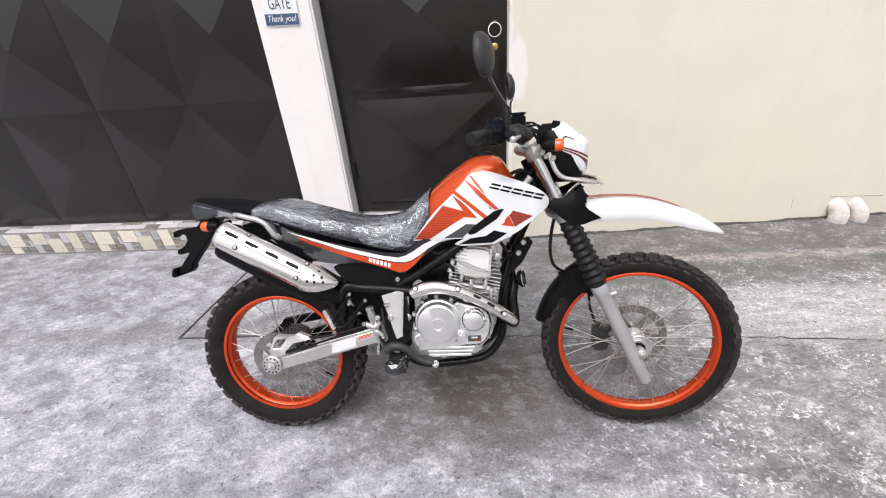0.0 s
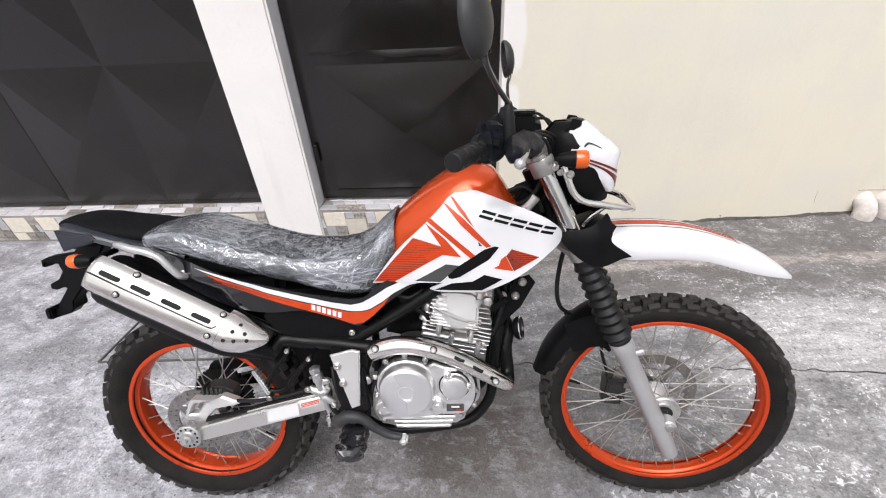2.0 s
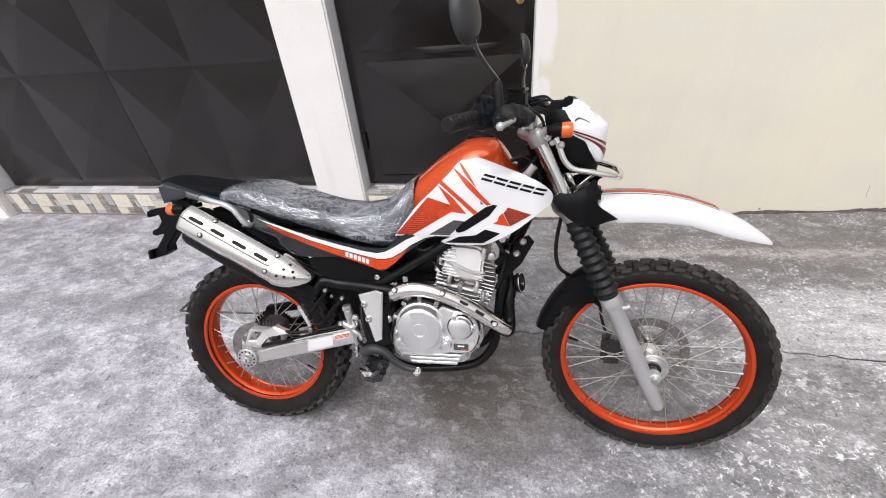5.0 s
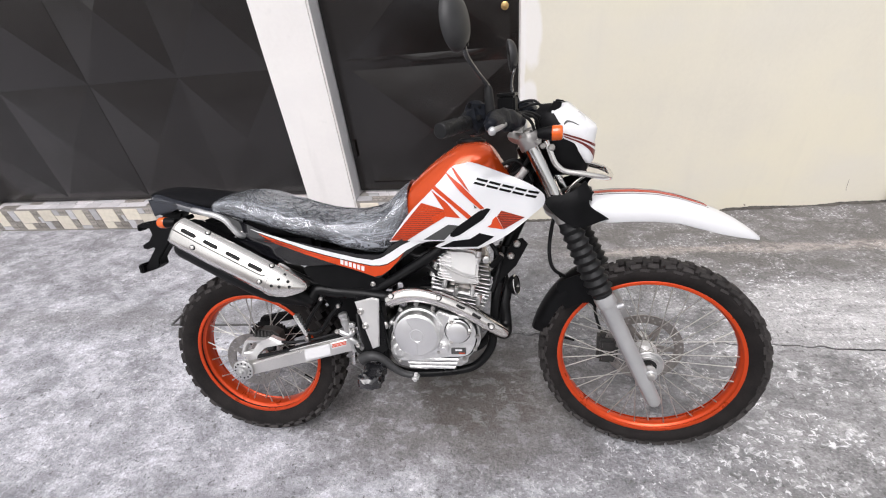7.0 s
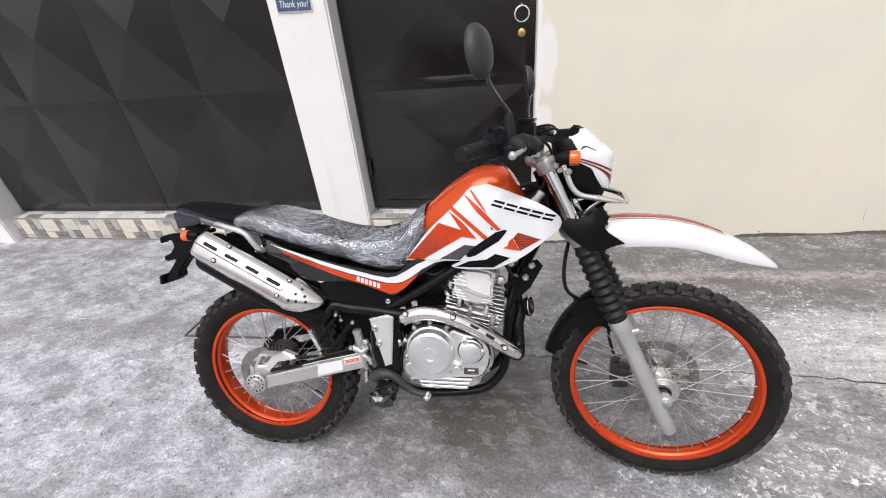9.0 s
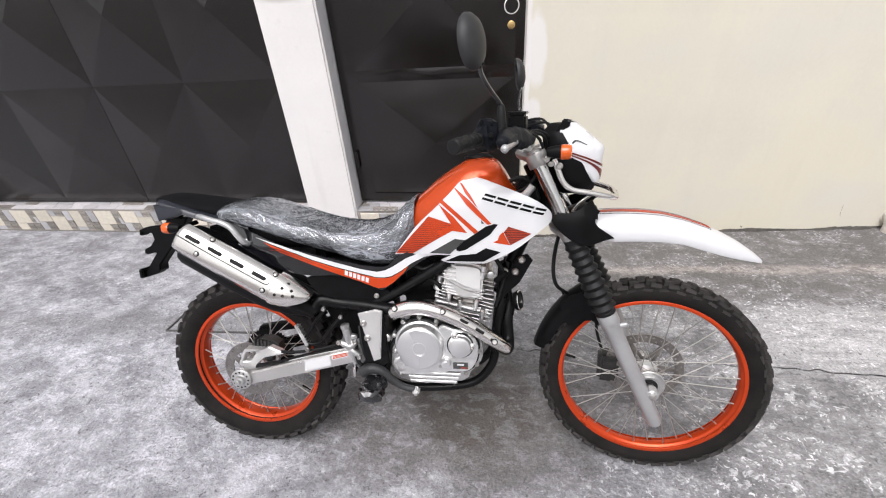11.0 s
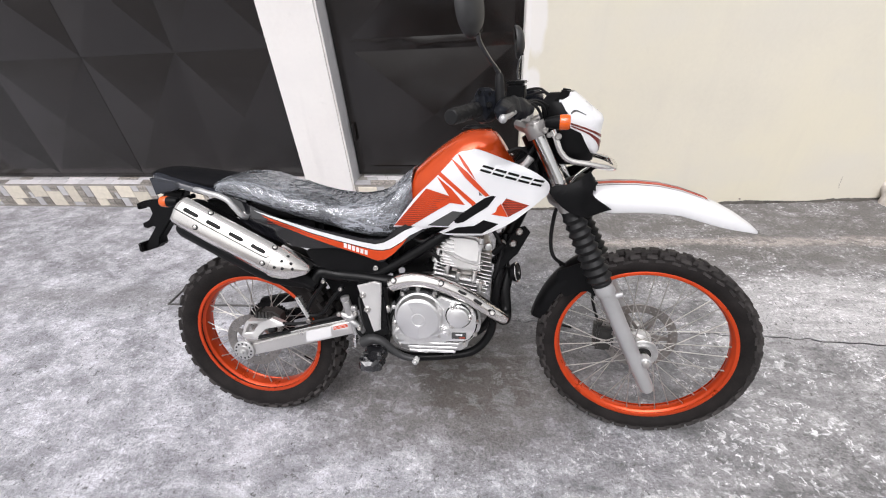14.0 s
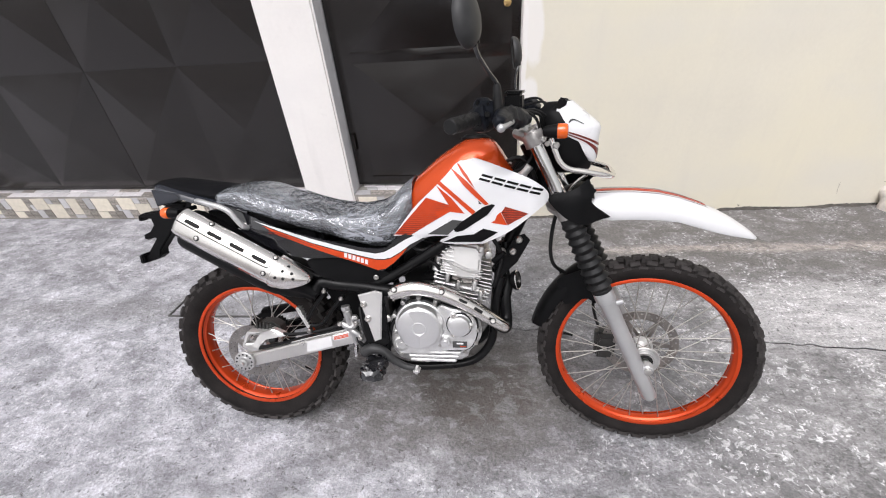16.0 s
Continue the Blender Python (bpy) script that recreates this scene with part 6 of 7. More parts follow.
def film_creases(x, s):
    """Height of the crumples on a net of places: x along the seat, s round its near side. Crushed facets, and straight creases that taper out."""
    wx = 0.02 * np.sin(x * 31 + s * 17) + 0.009 * np.sin(x * 83 - s * 57 + 1.0)
    ws = 0.016 * np.sin(x * 23 - s * 29 + 2.0) + 0.007 * np.sin(x * 71 + s * 93)
    blend = np.clip((x - 0.3) / 0.16, 0, 1)
    rear = facets(x + wx + 0.4 * s, s + ws + 0.25 * x, (0.085, 0.021), 5)
    fore = facets(x + wx - 0.5 * s, s + ws + 0.9 * x, (0.07, 0.022), 8)
    k = 0.0024 * (rear * (1 - blend) + fore * blend)
    k = k + 0.0013 * facets(x - 0.7 * s + 1.6 * ws, s + 0.5 * x + wx, (0.034, 0.012), 13) + 0.0005 * facets(x + 0.8 * s + ws, s - 0.6 * x + wx, (0.017, 0.0085), 21)
    dice = random.Random(23)
    fold = np.zeros_like(x)
    for i in range(430):
        cx, cs = dice.uniform(-0.02, 0.62), dice.uniform(-0.02, 0.36)
        front = step(0.3, 0.5, cx)
        if dice.random() < 0.25 + 0.4 * front:
            # pulled down from the top edge, fanning out towards the tank
            turn = radians(dice.gauss(62 - 70 * (cx - 0.42), 20))
        else:
            turn = radians(dice.gauss(-14 if cx < 0.25 else -4 + 50 * front, 16))
        long, wide, high = dice.uniform(0.03, 0.13), dice.uniform(0.0022, 0.0048), dice.uniform(0.001, 0.0027)
        c, q = math.cos(turn), math.sin(turn)
        u, v = (x - cx) * c + (s - cs) * q, (s - cs) * c - (x - cx) * q
        v = v + 0.12 * u * np.abs(u) / long
        along = np.clip(1 - np.abs(u) / long, 0, 1)
        # one flank steep, the other slack
        flank = np.where(v > 0, v / wide, -v / (wide * dice.uniform(1.4, 2.6)))
        fold = np.maximum(fold, high * np.sqrt(along) * np.clip(1 - flank, 0, 1))
    return k + fold + 0.003


film_rows = through_rows(SEAT, 34)
net = np.array([ring_section(x, h + 0.003, t - 0.002, lo + 0.004, 340, 2.5) for x, h, t, lo in film_rows])
edge = np.linalg.norm(np.diff(net, axis=1, append=net[:, :1]), axis=2)
run = np.cumsum(edge, axis=1) - edge
bottom = run[:, 255:256]
girth = edge.sum(axis=1, keepdims=True)
near = np.abs((run - bottom + girth / 2) % girth - girth / 2)
lift = film_creases(net[:, :, 0], near)
rings = []
for i, row in enumerate(net):
    sec = []
    for j in range(340):
        d = Vector(row[(j + 1) % 340]) - Vector(row[j - 1])
        sec.append(Vector(row[j]) + Vector((0, d.z, -d.y)).normalized() * float(lift[i, j]))
    rings.append(sec)
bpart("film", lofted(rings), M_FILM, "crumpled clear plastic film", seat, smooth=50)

# tail
TAIL = [(-0.24, 0.055, 0.928, 0.892), (-0.228, 0.088, 0.934, 0.872), (-0.2, 0.108, 0.933, 0.866), (-0.16, 0.113, 0.922, 0.879), (-0.12, 0.115, 0.911, 0.888), (-0.06, 0.116, 0.893, 0.872), (0.005, 0.115, 0.877, 0.857), (0.09, 0.106, 0.855, 0.838)]


def tail_ring(x, h, t, lo):
    """A sharp-shouldered section: deck, chamfer, leaning side, tucked floor."""
    half = [(0.0, t - 0.002), (h * 0.8, t), (h * 0.93, t - 0.006), (h, t - 0.02), (h * 0.97, (t + lo) / 2), (h * 0.9, lo + 0.006), (h * 0.78, lo), (0.0, lo + 0.004)]
    return [(x, -a, b) for a, b in half] + [(x, a, b) for a, b in reversed(half[1:-1])]


bpart("tail_cowl", lofted([tail_ring(*r) for r in through_rows(TAIL, 3)]), M_NAVY, "dark glossy sharp-edged tail cowl", smooth=24)
bpart("side_facet", prism(flat([(-0.214, 0.922), (-0.128, 0.908), (-0.113, 0.895), (-0.122, 0.889), (-0.16, 0.881), (-0.205, 0.869)]), -0.1165, -0.1, 0.004), M_NAVY, "stepped side facet of the tail cowl")
bm = lofted([ring_section(x, h, t, lo, 28, 2.1) for x, h, t, lo in ((-0.236, 0.06, 0.938, 0.924), (-0.228, 0.082, 0.945, 0.918), (-0.15, 0.088, 0.938, 0.895), (-0.06, 0.09, 0.927, 0.87), (0.03, 0.09, 0.917, 0.85))])
bpart("rear_pad", bm, M_PAD, "black padded tail top", smooth=50)
bpart("tail_lamp", lofted([ring_section(x, h, t, lo, 20, 3) for x, h, t, lo in ((-0.266, 0.03, 0.913, 0.892), (-0.256, 0.045, 0.92, 0.884), (-0.236, 0.055, 0.924, 0.88))]), M_LENS, "clear tail lamp lens", smooth=50)
FLAP = [(-0.232, 0.868), (-0.257, 0.842), (-0.328, 0.835), (-0.351, 0.826), (-0.353, 0.808), (-0.345, 0.806), (-0.338, 0.818), (-0.306, 0.815), (-0.301, 0.793), (-0.319, 0.77), (-0.347, 0.757), (-0.348, 0.744), (-0.334, 0.74), (-0.309, 0.748), (-0.303, 0.744), (-0.339, 0.701), (-0.347, 0.686), (-0.386, 0.677), (-0.389, 0.655), (-0.38, 0.651), (-0.313, 0.67), (-0.297, 0.685), (-0.295, 0.702), (-0.25, 0.753), (-0.19, 0.822), (-0.16, 0.868)]
holder = bpart("plate_holder", prism(flat(FLAP), -0.045, -0.008, 0.004), M_BLACK, "black plastic tail piece and plate holder")
part("reflector_bar", done(box(-0.372, -0.355, -0.06, 0.06, 0.658, 0.69, 0.004)), M_BLACK, holder)
bm = bmesh.new()
rings = []
for i in range(16):
    a = radians(104 - 60 * i / 15)
    w = 0.058
    sec = [(0.352, -w), (0.362, -w * 0.92), (0.37, 0), (0.362, w * 0.92), (0.352, w), (0.357, w * 0.88), (0.365, 0), (0.357, -w * 0.88)]
    rings.append([(r * math.cos(a), y, 0.325 + r * math.sin(a)) for r, y in sec])
lofted(rings, bm)
bpart("rear_fender", bm, M_BLACK, "black plastic inner rear mudguard", smooth=45)
for s in (-1, 1):
    bm = tube([(-0.06, s * 0.108, 0.882), (-0.05, s * 0.13, 0.887), (-0.028, s * 0.142, 0.887), (0.0, s * 0.147, 0.8795), (0.033, s * 0.149, 0.8715), (0.062, s * 0.148, 0.8555), (0.08, s * 0.146, 0.83), (0.093, s * 0.14, 0.808), (0.098, s * 0.125, 0.8)], 0.0088, n=5, seg=12)
    bpart("grab_rail", bm, M_FORK, "silver tubular passenger grab rail", smooth=60)

# ---- exhaust ----
ED = Vector((0.867, 0, -0.498))
EN = Vector((0.498, 0, 0.867))


def ex(s, y, n):
    """Exhaust coordinates: along the silencer, outward and up."""
    v = ED * s + EN * n
    return Vector((v.x, y, v.z))


def silencer_ring(s, ry, rn, cy, cn, n=40, a0=0.0, a1=2 * math.pi, p=2.5):
    out = []
    closed = abs(a1 - a0 - 2 * math.pi) < 1e-6
    for i in range(n):
        a = a0 + (a1 - a0) * i / (n if closed else n - 1)
        c, q = math.cos(a), math.sin(a)
        y, up = ry * math.copysign(abs(c) ** (2 / p), c), cn + rn * math.copysign(abs(q) ** (2 / p), q)
        if c < 0:
            # lower edge folded in under the outer face
            y += min(0.02, 0.85 * max(0, CN - 0.005 - up)) * abs(c) ** 0.8
        out.append(ex(s, cy + y, up))
    return out


CY, CN = -0.128, 0.655
body_rows = [(-0.493, 0.045, 0.05), (-0.489, 0.059, 0.061), (-0.473, 0.064, 0.066), (-0.3, 0.066, 0.067), (-0.2, 0.064, 0.066), (-0.15, 0.056, 0.06), (-0.1, 0.042, 0.046), (-0.06, 0.026, 0.028), (-0.03, 0.021, 0.022)]
silencer = bpart("silencer", lofted([silencer_ring(s, a, b, CY, CN - 0.009) for s, a, b in body_rows]), M_BLACK, "black exhaust silencer with a brushed steel heat shield", smooth=45)
# heat shield: a wrapped shell over the outer and upper side
A0, A1 = radians(112), radians(193)
rows = [(-0.498, 0.060, 0.064), (-0.495, 0.066, 0.07), (-0.484, 0.0695, 0.0735), (-0.35, 0.0705, 0.0745), (-0.2, 0.0705, 0.0745), (-0.172, 0.0695, 0.0735)]


def shell(rows, a0, a1, t=0.0025, n=30):
    bm = bmesh.new()
    rings = []
    for s, a, b, lift in rows:
        o = silencer_ring(s, a, b, CY, CN + lift, n, a0, a1)
        i = silencer_ring(s, a - t, b - t, CY, CN + lift, n, a0, a1)
        rings.append(o + list(reversed(i)))
    return lofted(rings, bm)


shield = part("heat_shield", done(shell([(*r, 0.0) for r in rows], A0, A1), 50), M_BRUSHED, silencer, "brushed steel heat shield with four slots")
CONE = [(-0.171, 0.0705, 0.0745, 0.0), (-0.155, 0.0705, 0.0735, 0.001), (-0.13, 0.067, 0.063, 0.009), (-0.105, 0.06, 0.05, 0.019), (-0.085, 0.052, 0.037, 0.029), (-0.07, 0.044, 0.024, 0.038), (-0.062, 0.038, 0.015, 0.043), (-0.06, 0.03, 0.008, 0.044)]
cone = part("end_cone", done(shell(CONE, radians(100), radians(198)), 50), M_BRUSHED, silencer, "perforated steel cone at the front of the silencer")


def on_shield(s, ang, lift=0.0):
    a = radians(ang)
    c, q = math.cos(a), math.sin(a)
    p = 2.5
    return ex(s, CY + (0.0705 + lift) * math.copysign(abs(c) ** (2 / p), c), CN + (0.0745 + lift) * math.copysign(abs(q) ** (2 / p), q))


for k in range(4):
    c = -0.444 + 0.0745 * k
    bm = bmesh.new()
    rim_pts = []
    for i in range(20):
        t = 2 * math.pi * i / 20
        rim_pts.append((c + 0.018 * math.copysign(1, math.cos(t)) * (1 if abs(math.cos(t)) > 0.3 else abs(math.cos(t)) / 0.3) + 0.006 * math.cos(t), 147 + 5.6 * math.sin(t)))
    o = [bm.verts.new(on_shield(s, a, 0.0012)) for s, a in rim_pts]
    i_ = [bm.verts.new(on_shield(s, a, -0.004)) for s, a in rim_pts]
    bm.faces.new(o)
    for a in range(20):
        bm.faces.new((o[a], o[(a + 1) % 20], i_[(a + 1) % 20], i_[a]))
    part("slot", done(bm), M_HOLE, shield, "dark vent slot")
# dark bead laid on the shield paints the shade line of its fold
bm = tube([on_shield(-0.49, 157, 0.0006), on_shield(-0.4, 158.5, 0.0006), on_shield(-0.3, 158.5, 0.0006), on_shield(-0.2, 158.5, 0.0006), on_shield(-0.186, 155, 0.0006), on_shield(-0.182, 150, 0.0006)], 0.0013, n=3, seg=6)
part("fold_line", done(bm, 60), M_HOLE, shield)
for s, a in ((-0.414, 173), (-0.19, 173), (-0.398, 121), (-0.182, 121)):
    p = on_shield(s, a)
    nrm = (on_shield(s, a, 0.01) - p).normalized()
    washer = part("bolt", done(turned([(-0.002, 0.0082), (0.0008, 0.0082), (0.0012, 0.0074), (0.0012, 0)], p, nrm, 16), 40), M_HOLE, shield, "socket bolt on a dark washer")
    part("bolt_head", done(bolt(p + nrm * 0.0011, nrm, 0.0056, 0.0028), 40), M_STEEL, washer)
for s, a in ((-0.152, 170), (-0.13, 168), (-0.104, 164), (-0.142, 148), (-0.115, 146), (-0.134, 128)):
    for (s0, ay, an, up), (s1, by, bn, vp) in zip(CONE, CONE[1:]):
        if s0 <= s <= s1:
            f = (s - s0) / (s1 - s0)
            ry, rn, dn = ay + (by - ay) * f, an + (bn - an) * f, up + (vp - up) * f
    c, q = math.cos(radians(a)), math.sin(radians(a))
    p = ex(s, CY - ry * abs(c) ** 0.8, CN + dn + rn * abs(q) ** 0.8)
    part("hole", done(turned([(-0.004, 0.0), (-0.004, 0.0047), (0.0012, 0.0047), (0.0012, 0.0)], p, (0.3, -1, 0.3), 10), 40), M_HOLE, cone)
bm = tube([ex(-0.04, CY, CN - 0.004), (0.31, -0.118, 0.615), (0.37, -0.11, 0.605), (0.45, -0.115, 0.6), (0.55, -0.125, 0.592), (0.63, -0.128, 0.604), (0.70, -0.128, 0.595), (0.79, -0.125, 0.548), (0.85, -0.12, 0.505), (0.885, -0.105, 0.465), (0.9, -0.075, 0.45), (0.902, -0.045, 0.47), (0.898, -0.03, 0.53), (0.905, -0.01, 0.59), (0.86, 0.0, 0.635)], 0.019, n=6, seg=16)
header = bpart("exhaust_pipe", bm, M_FRAME, "black exhaust header pipe", smooth=60)
SH = [(0.548, -0.146, 0.588), (0.575, -0.148, 0.602), (0.61, -0.15, 0.611), (0.65, -0.15, 0.61), (0.7, -0.149, 0.597), (0.75, -0.147, 0.575), (0.8, -0.145, 0.546), (0.845, -0.141, 0.513), (0.878, -0.134, 0.488), (0.898, -0.122, 0.470)]
bm = tube(SH, 0.022, n=5, seg=18, radii=[0.021, 0.024, 0.0235, 0.0225, 0.0225, 0.022, 0.021, 0.02, 0.018, 0.014])
pipe_shield = part("pipe_shield", done(bm, 60), M_BRUSHED, header, "brushed steel header heat shield")
for x, z in ((0.562, 0.612), (0.706, 0.606), (0.858, 0.514)):
    washer = part("bolt", done(turned([(0, 0.0095), (0.004, 0.0095), (0.005, 0.008), (0.005, 0)], (x, -0.165, z), (0, -1, 0.35), 16), 40), M_HOLE, pipe_shield, "socket bolt on a dark washer")
    part("bolt_head", done(bolt((x, -0.1698, z + 0.0017), (0, -1, 0.35), 0.0075, 0.0045), 40), M_STEEL, washer)
for x0, z0, x1, z1 in ((0.757, 0.583, 0.78, 0.57), (0.804, 0.555, 0.826, 0.54)):
    bm = tube([(x0, -0.1655, z0), ((x0 + x1) / 2, -0.166, (z0 + z1) / 2), (x1, -0.164, z1)], 0.0052, n=4, seg=10, flat=0.4)
    part("slot", done(bm, 60), M_HOLE, pipe_shield, "dark vent slot")

# ---- frame ----
for s in (-1, 1):
    bm = tube([(0.44, s * 0.105, 0.588), (0.469, s * 0.105, 0.597), (0.546, s * 0.104, 0.636), (0.64, s * 0.102, 0.692), (0.729, s * 0.098, 0.748), (0.831, s * 0.075, 0.806), (0.9, s * 0.045, 0.852), (0.965, s * 0.022, 0.905)], 0.0165, n=5, seg=14)
    bpart("main_tube", bm, M_FRAME, "black painted frame tube", smooth=60)
    bm = tube([(0.1, s * 0.1, 0.745), (0.161, s * 0.1, 0.701), (0.285, s * 0.1, 0.634), (0.36, s * 0.103, 0.607), (0.431, s * 0.104, 0.588), (0.47, s * 0.104, 0.58), (0.5, s * 0.1, 0.55), (0.505, s * 0.09, 0.44), (0.5, s * 0.085, 0.34)], 0.0125, n=5, seg=12)
    bpart("rear_tube", bm, M_FRAME, "black painted subframe tube", smooth=60)
    bm = tube([(0.9, s * 0.02, 0.72), (0.89, s * 0.035, 0.63), (0.87, s * 0.045, 0.54), (0.862, s * 0.05, 0.45), (0.85, s * 0.055, 0.38), (0.805, s * 0.06, 0.322), (0.74, s * 0.065, 0.30), (0.6, s * 0.075, 0.292), (0.53, s * 0.08, 0.31), (0.49, s * 0.085, 0.35)], 0.0145, n=5, seg=14)
    bpart("cradle_tube", bm, M_FRAME, "black painted engine cradle tube", smooth=60)
bpart("head_tube", rod((1.045, 0, 0.855), (0.965, 0, 1.025), 0.028, seg=20, bevel=0.003), M_FRAME, "black steering head")
bpart("down_tube", tube([(1.0, 0, 0.9), (0.95, 0, 0.8), (0.905, 0, 0.7), (0.89, 0, 0.66)], 0.021, seg=14), M_FRAME, "black painted down tube", smooth=60)
bpart("engine_stay", prism(flat([(0.955, 0.755), (0.972, 0.735), (0.935, 0.665), (0.9, 0.63), (0.875, 0.6), (0.862, 0.62), (0.89, 0.68), (0.925, 0.745)]), -0.058, -0.05, 0.002), M_BLACK, "black engine mounting plate")
for x, z in ((0.938, 0.737), (0.92, 0.699), (0.887, 0.70)):
    bpart("engine_bolt", bolt((x, -0.057, z), (0, -1, 0), 0.0115, 0.009), M_STEEL)
horn = bpart("horn", turned([(-0.012, 0.012), (-0.008, 0.026), (0.0, 0.031), (0.006, 0.031), (0.008, 0.027), (0.006, 0.0)], (0.928, -0.06, 0.605), (0.93, -0.3, 0.2), 26), M_BLACK, "round black horn")
part("horn_rim", done(turned([(0.0045, 0.028), (0.008, 0.0315), (0.0105, 0.03), (0.0095, 0.0275), (0.008, 0.0275)], (0.928, -0.06, 0.605), (0.93, -0.3, 0.2), 26), 40), M_CHROME, horn, "bright horn rim")
bpart("plate", prism(flat([(0.441, 0.588), (0.498, 0.603), (0.519, 0.597), (0.504, 0.437), (0.482, 0.428)]), -0.156, -0.146, 0.003), M_ALU_PAINT, "silver footpeg hanger plate")
for x, z in ((0.458, 0.558), (0.468, 0.509)):
    bpart("plate_bolt", bolt((x, -0.155, z), (0, -1, 0), 0.0105, 0.008), M_STEEL)
bpart("pivot_bolt", bolt((0.523, -0.128, 0.5), (0, -1, 0), 0.013, 0.012, socket=False), M_STEEL, "large plated pivot bolt")
for pts in ([(0.43, -0.115, 0.53), (0.44, -0.135, 0.48), (0.452, -0.135, 0.43), (0.47, -0.12, 0.39)], [(0.455, -0.11, 0.42), (0.44, -0.14, 0.405), (0.425, -0.145, 0.43), (0.42, -0.13, 0.47)]):
    bpart("hose", tube(pts, 0.006, n=6, seg=8), M_BOOT, "black rubber hose", smooth=60)
bpart("hanger", prism(flat([(0.44, 0.6), (0.52, 0.6), (0.53, 0.42), (0.49, 0.38), (0.45, 0.42)]), -0.145, -0.1, 0.004), M_FRAME, "black footpeg hanger")

# ---- swingarm, rear brake ----
for s in (-1, 1):
    arm = flat([(-0.02, 0.312), (0.0, 0.303), (0.045, 0.312), (0.261, 0.369), (0.42, 0.412), (0.425, 0.45), (0.408, 0.457), (0.247, 0.416), (0.06, 0.362), (-0.01, 0.345)])
    swing = bpart("swingarm", prism(arm, s * 0.137, s * 0.108, 0.005, 2), M_ARM if s < 0 else M_FRAME, "silver aluminium box-section swingarm leg" if s < 0 else "swingarm leg on the chain side")
    if s < 0:
        part("sticker", done(prism(flat([(0.242, 0.412), (0.331, 0.4355), (0.331, 0.397), (0.240, 0.372)]), -0.1378, -0.1372), 0), M_STICKER, swing, "blank white sticker")
        part("warning_label", done(prism(flat([(0.336, 0.434), (0.39, 0.4475), (0.392, 0.431), (0.338, 0.4165)]), -0.1378, -0.1372), 0), M_STICKER, swing, "small warning label")
        for k in range(3):
            lift = 0.0045 * k
            part("label_mark", done(prism(flat([(0.3395, 0.4205 + lift), (0.3895, 0.4342 + lift), (0.3895, 0.4372 + lift), (0.3395, 0.4235 + lift)]), -0.1382, -0.1379), 0), M_DECAL_ORANGE, swing)
        # chrome strip laid on to stand for the highlight line along the top edge
        part("edge_strip", done(tube([(0.185, -0.128, 0.402), (0.25, -0.128, 0.4205), (0.33, -0.128, 0.441), (0.4, -0.128, 0.459)], 0.0042, n=3, seg=8), 60), M_CHROME, swing, "chrome strip standing in for the highlight along the swingarm")
        part("chain_rubber", done(prism(flat([(0.055, 0.366), (0.06, 0.378), (0.14, 0.394), (0.25, 0.428), (0.39, 0.468), (0.39, 0.461), (0.25, 0.421), (0.13, 0.385)]), -0.126, -0.112, 0.002), 40), M_BOOT, swing, "black rubber strip along the swingarm")
        part("axle_plate", done(turned([(0, 0.0), (0, 0.033), (0.004, 0.036), (0.01, 0.036), (0.012, 0.033), (0.012, 0.02), (0.014, 0.018), (0.022, 0.0165), (0.024, 0.009), (0.032, 0.009), (0.033, 0.007), (0.033, 0)], (0.011, -0.135, 0.333), (0, -1, 0), 22), 35), M_CAST, swing, "round chain adjuster plate with the axle nut")
        for a in range(12):
            q = math.pi * a / 6
            part("notch", done(rod((0.011 + 0.0275 * math.cos(q), -0.146, 0.333 + 0.0275 * math.sin(q)), (0.011 + 0.0275 * math.cos(q), -0.1476, 0.333 + 0.0275 * math.sin(q)), 0.0034, seg=8)), M_HOLE, swing)
bpart("swing_pivot", rod((0.47, -0.12, 0.44), (0.47, 0.12, 0.44), 0.026, seg=20, bevel=0.003), M_FRAME)
outer = [(-0.008, 0.374), (-0.002, 0.366), (0.053, 0.364), (0.062, 0.378), (0.092, 0.405), (0.128, 0.411), (0.156, 0.417), (0.151, 0.426), (0.113, 0.442), (0.09, 0.432), (0.025, 0.434), (0.016, 0.427)]
inner = [(0.009, 0.387), (0.011, 0.385), (0.034, 0.387), (0.037, 0.389), (0.046, 0.4), (0.058, 0.414), (0.06, 0.417), (0.058, 0.419), (0.044, 0.42), (0.03, 0.421), (0.027, 0.419), (0.015, 0.399)]
bm = bmesh.new()
rings_ = [[bm.verts.new((x, y, z)) for x, z in o] for o, y in ((inner, -0.094), (inner, -0.113), ([(a + (c - a) * 0.2, b + (d - b) * 0.2) for (a, b), (c, d) in zip(inner, outer)], -0.117), ([(a + (c - a) * 0.9, b + (d - b) * 0.9) for (a, b), (c, d) in zip(inner, outer)], -0.117), (outer, -0.112), (outer, -0.094))]
for p, q in zip(rings_, rings_[1:] + rings_[:1]):
    for k in range(12):
        bm.faces.new((p[k], p[(k + 1) % 12], q[(k + 1) % 12], q[k]))
rear_caliper = bpart("rear_caliper", bm, M_ALU_PAINT, "silver rear brake caliper bracket with an opening")
part("caliper_body", done(prism(flat([(0.03, 0.436), (0.06, 0.456), (0.1, 0.456), (0.128, 0.44), (0.13, 0.41), (0.09, 0.392), (0.05, 0.4)]), -0.092, -0.045, 0.006), 40), M_CALIPER, rear_caliper, "cast caliper body")
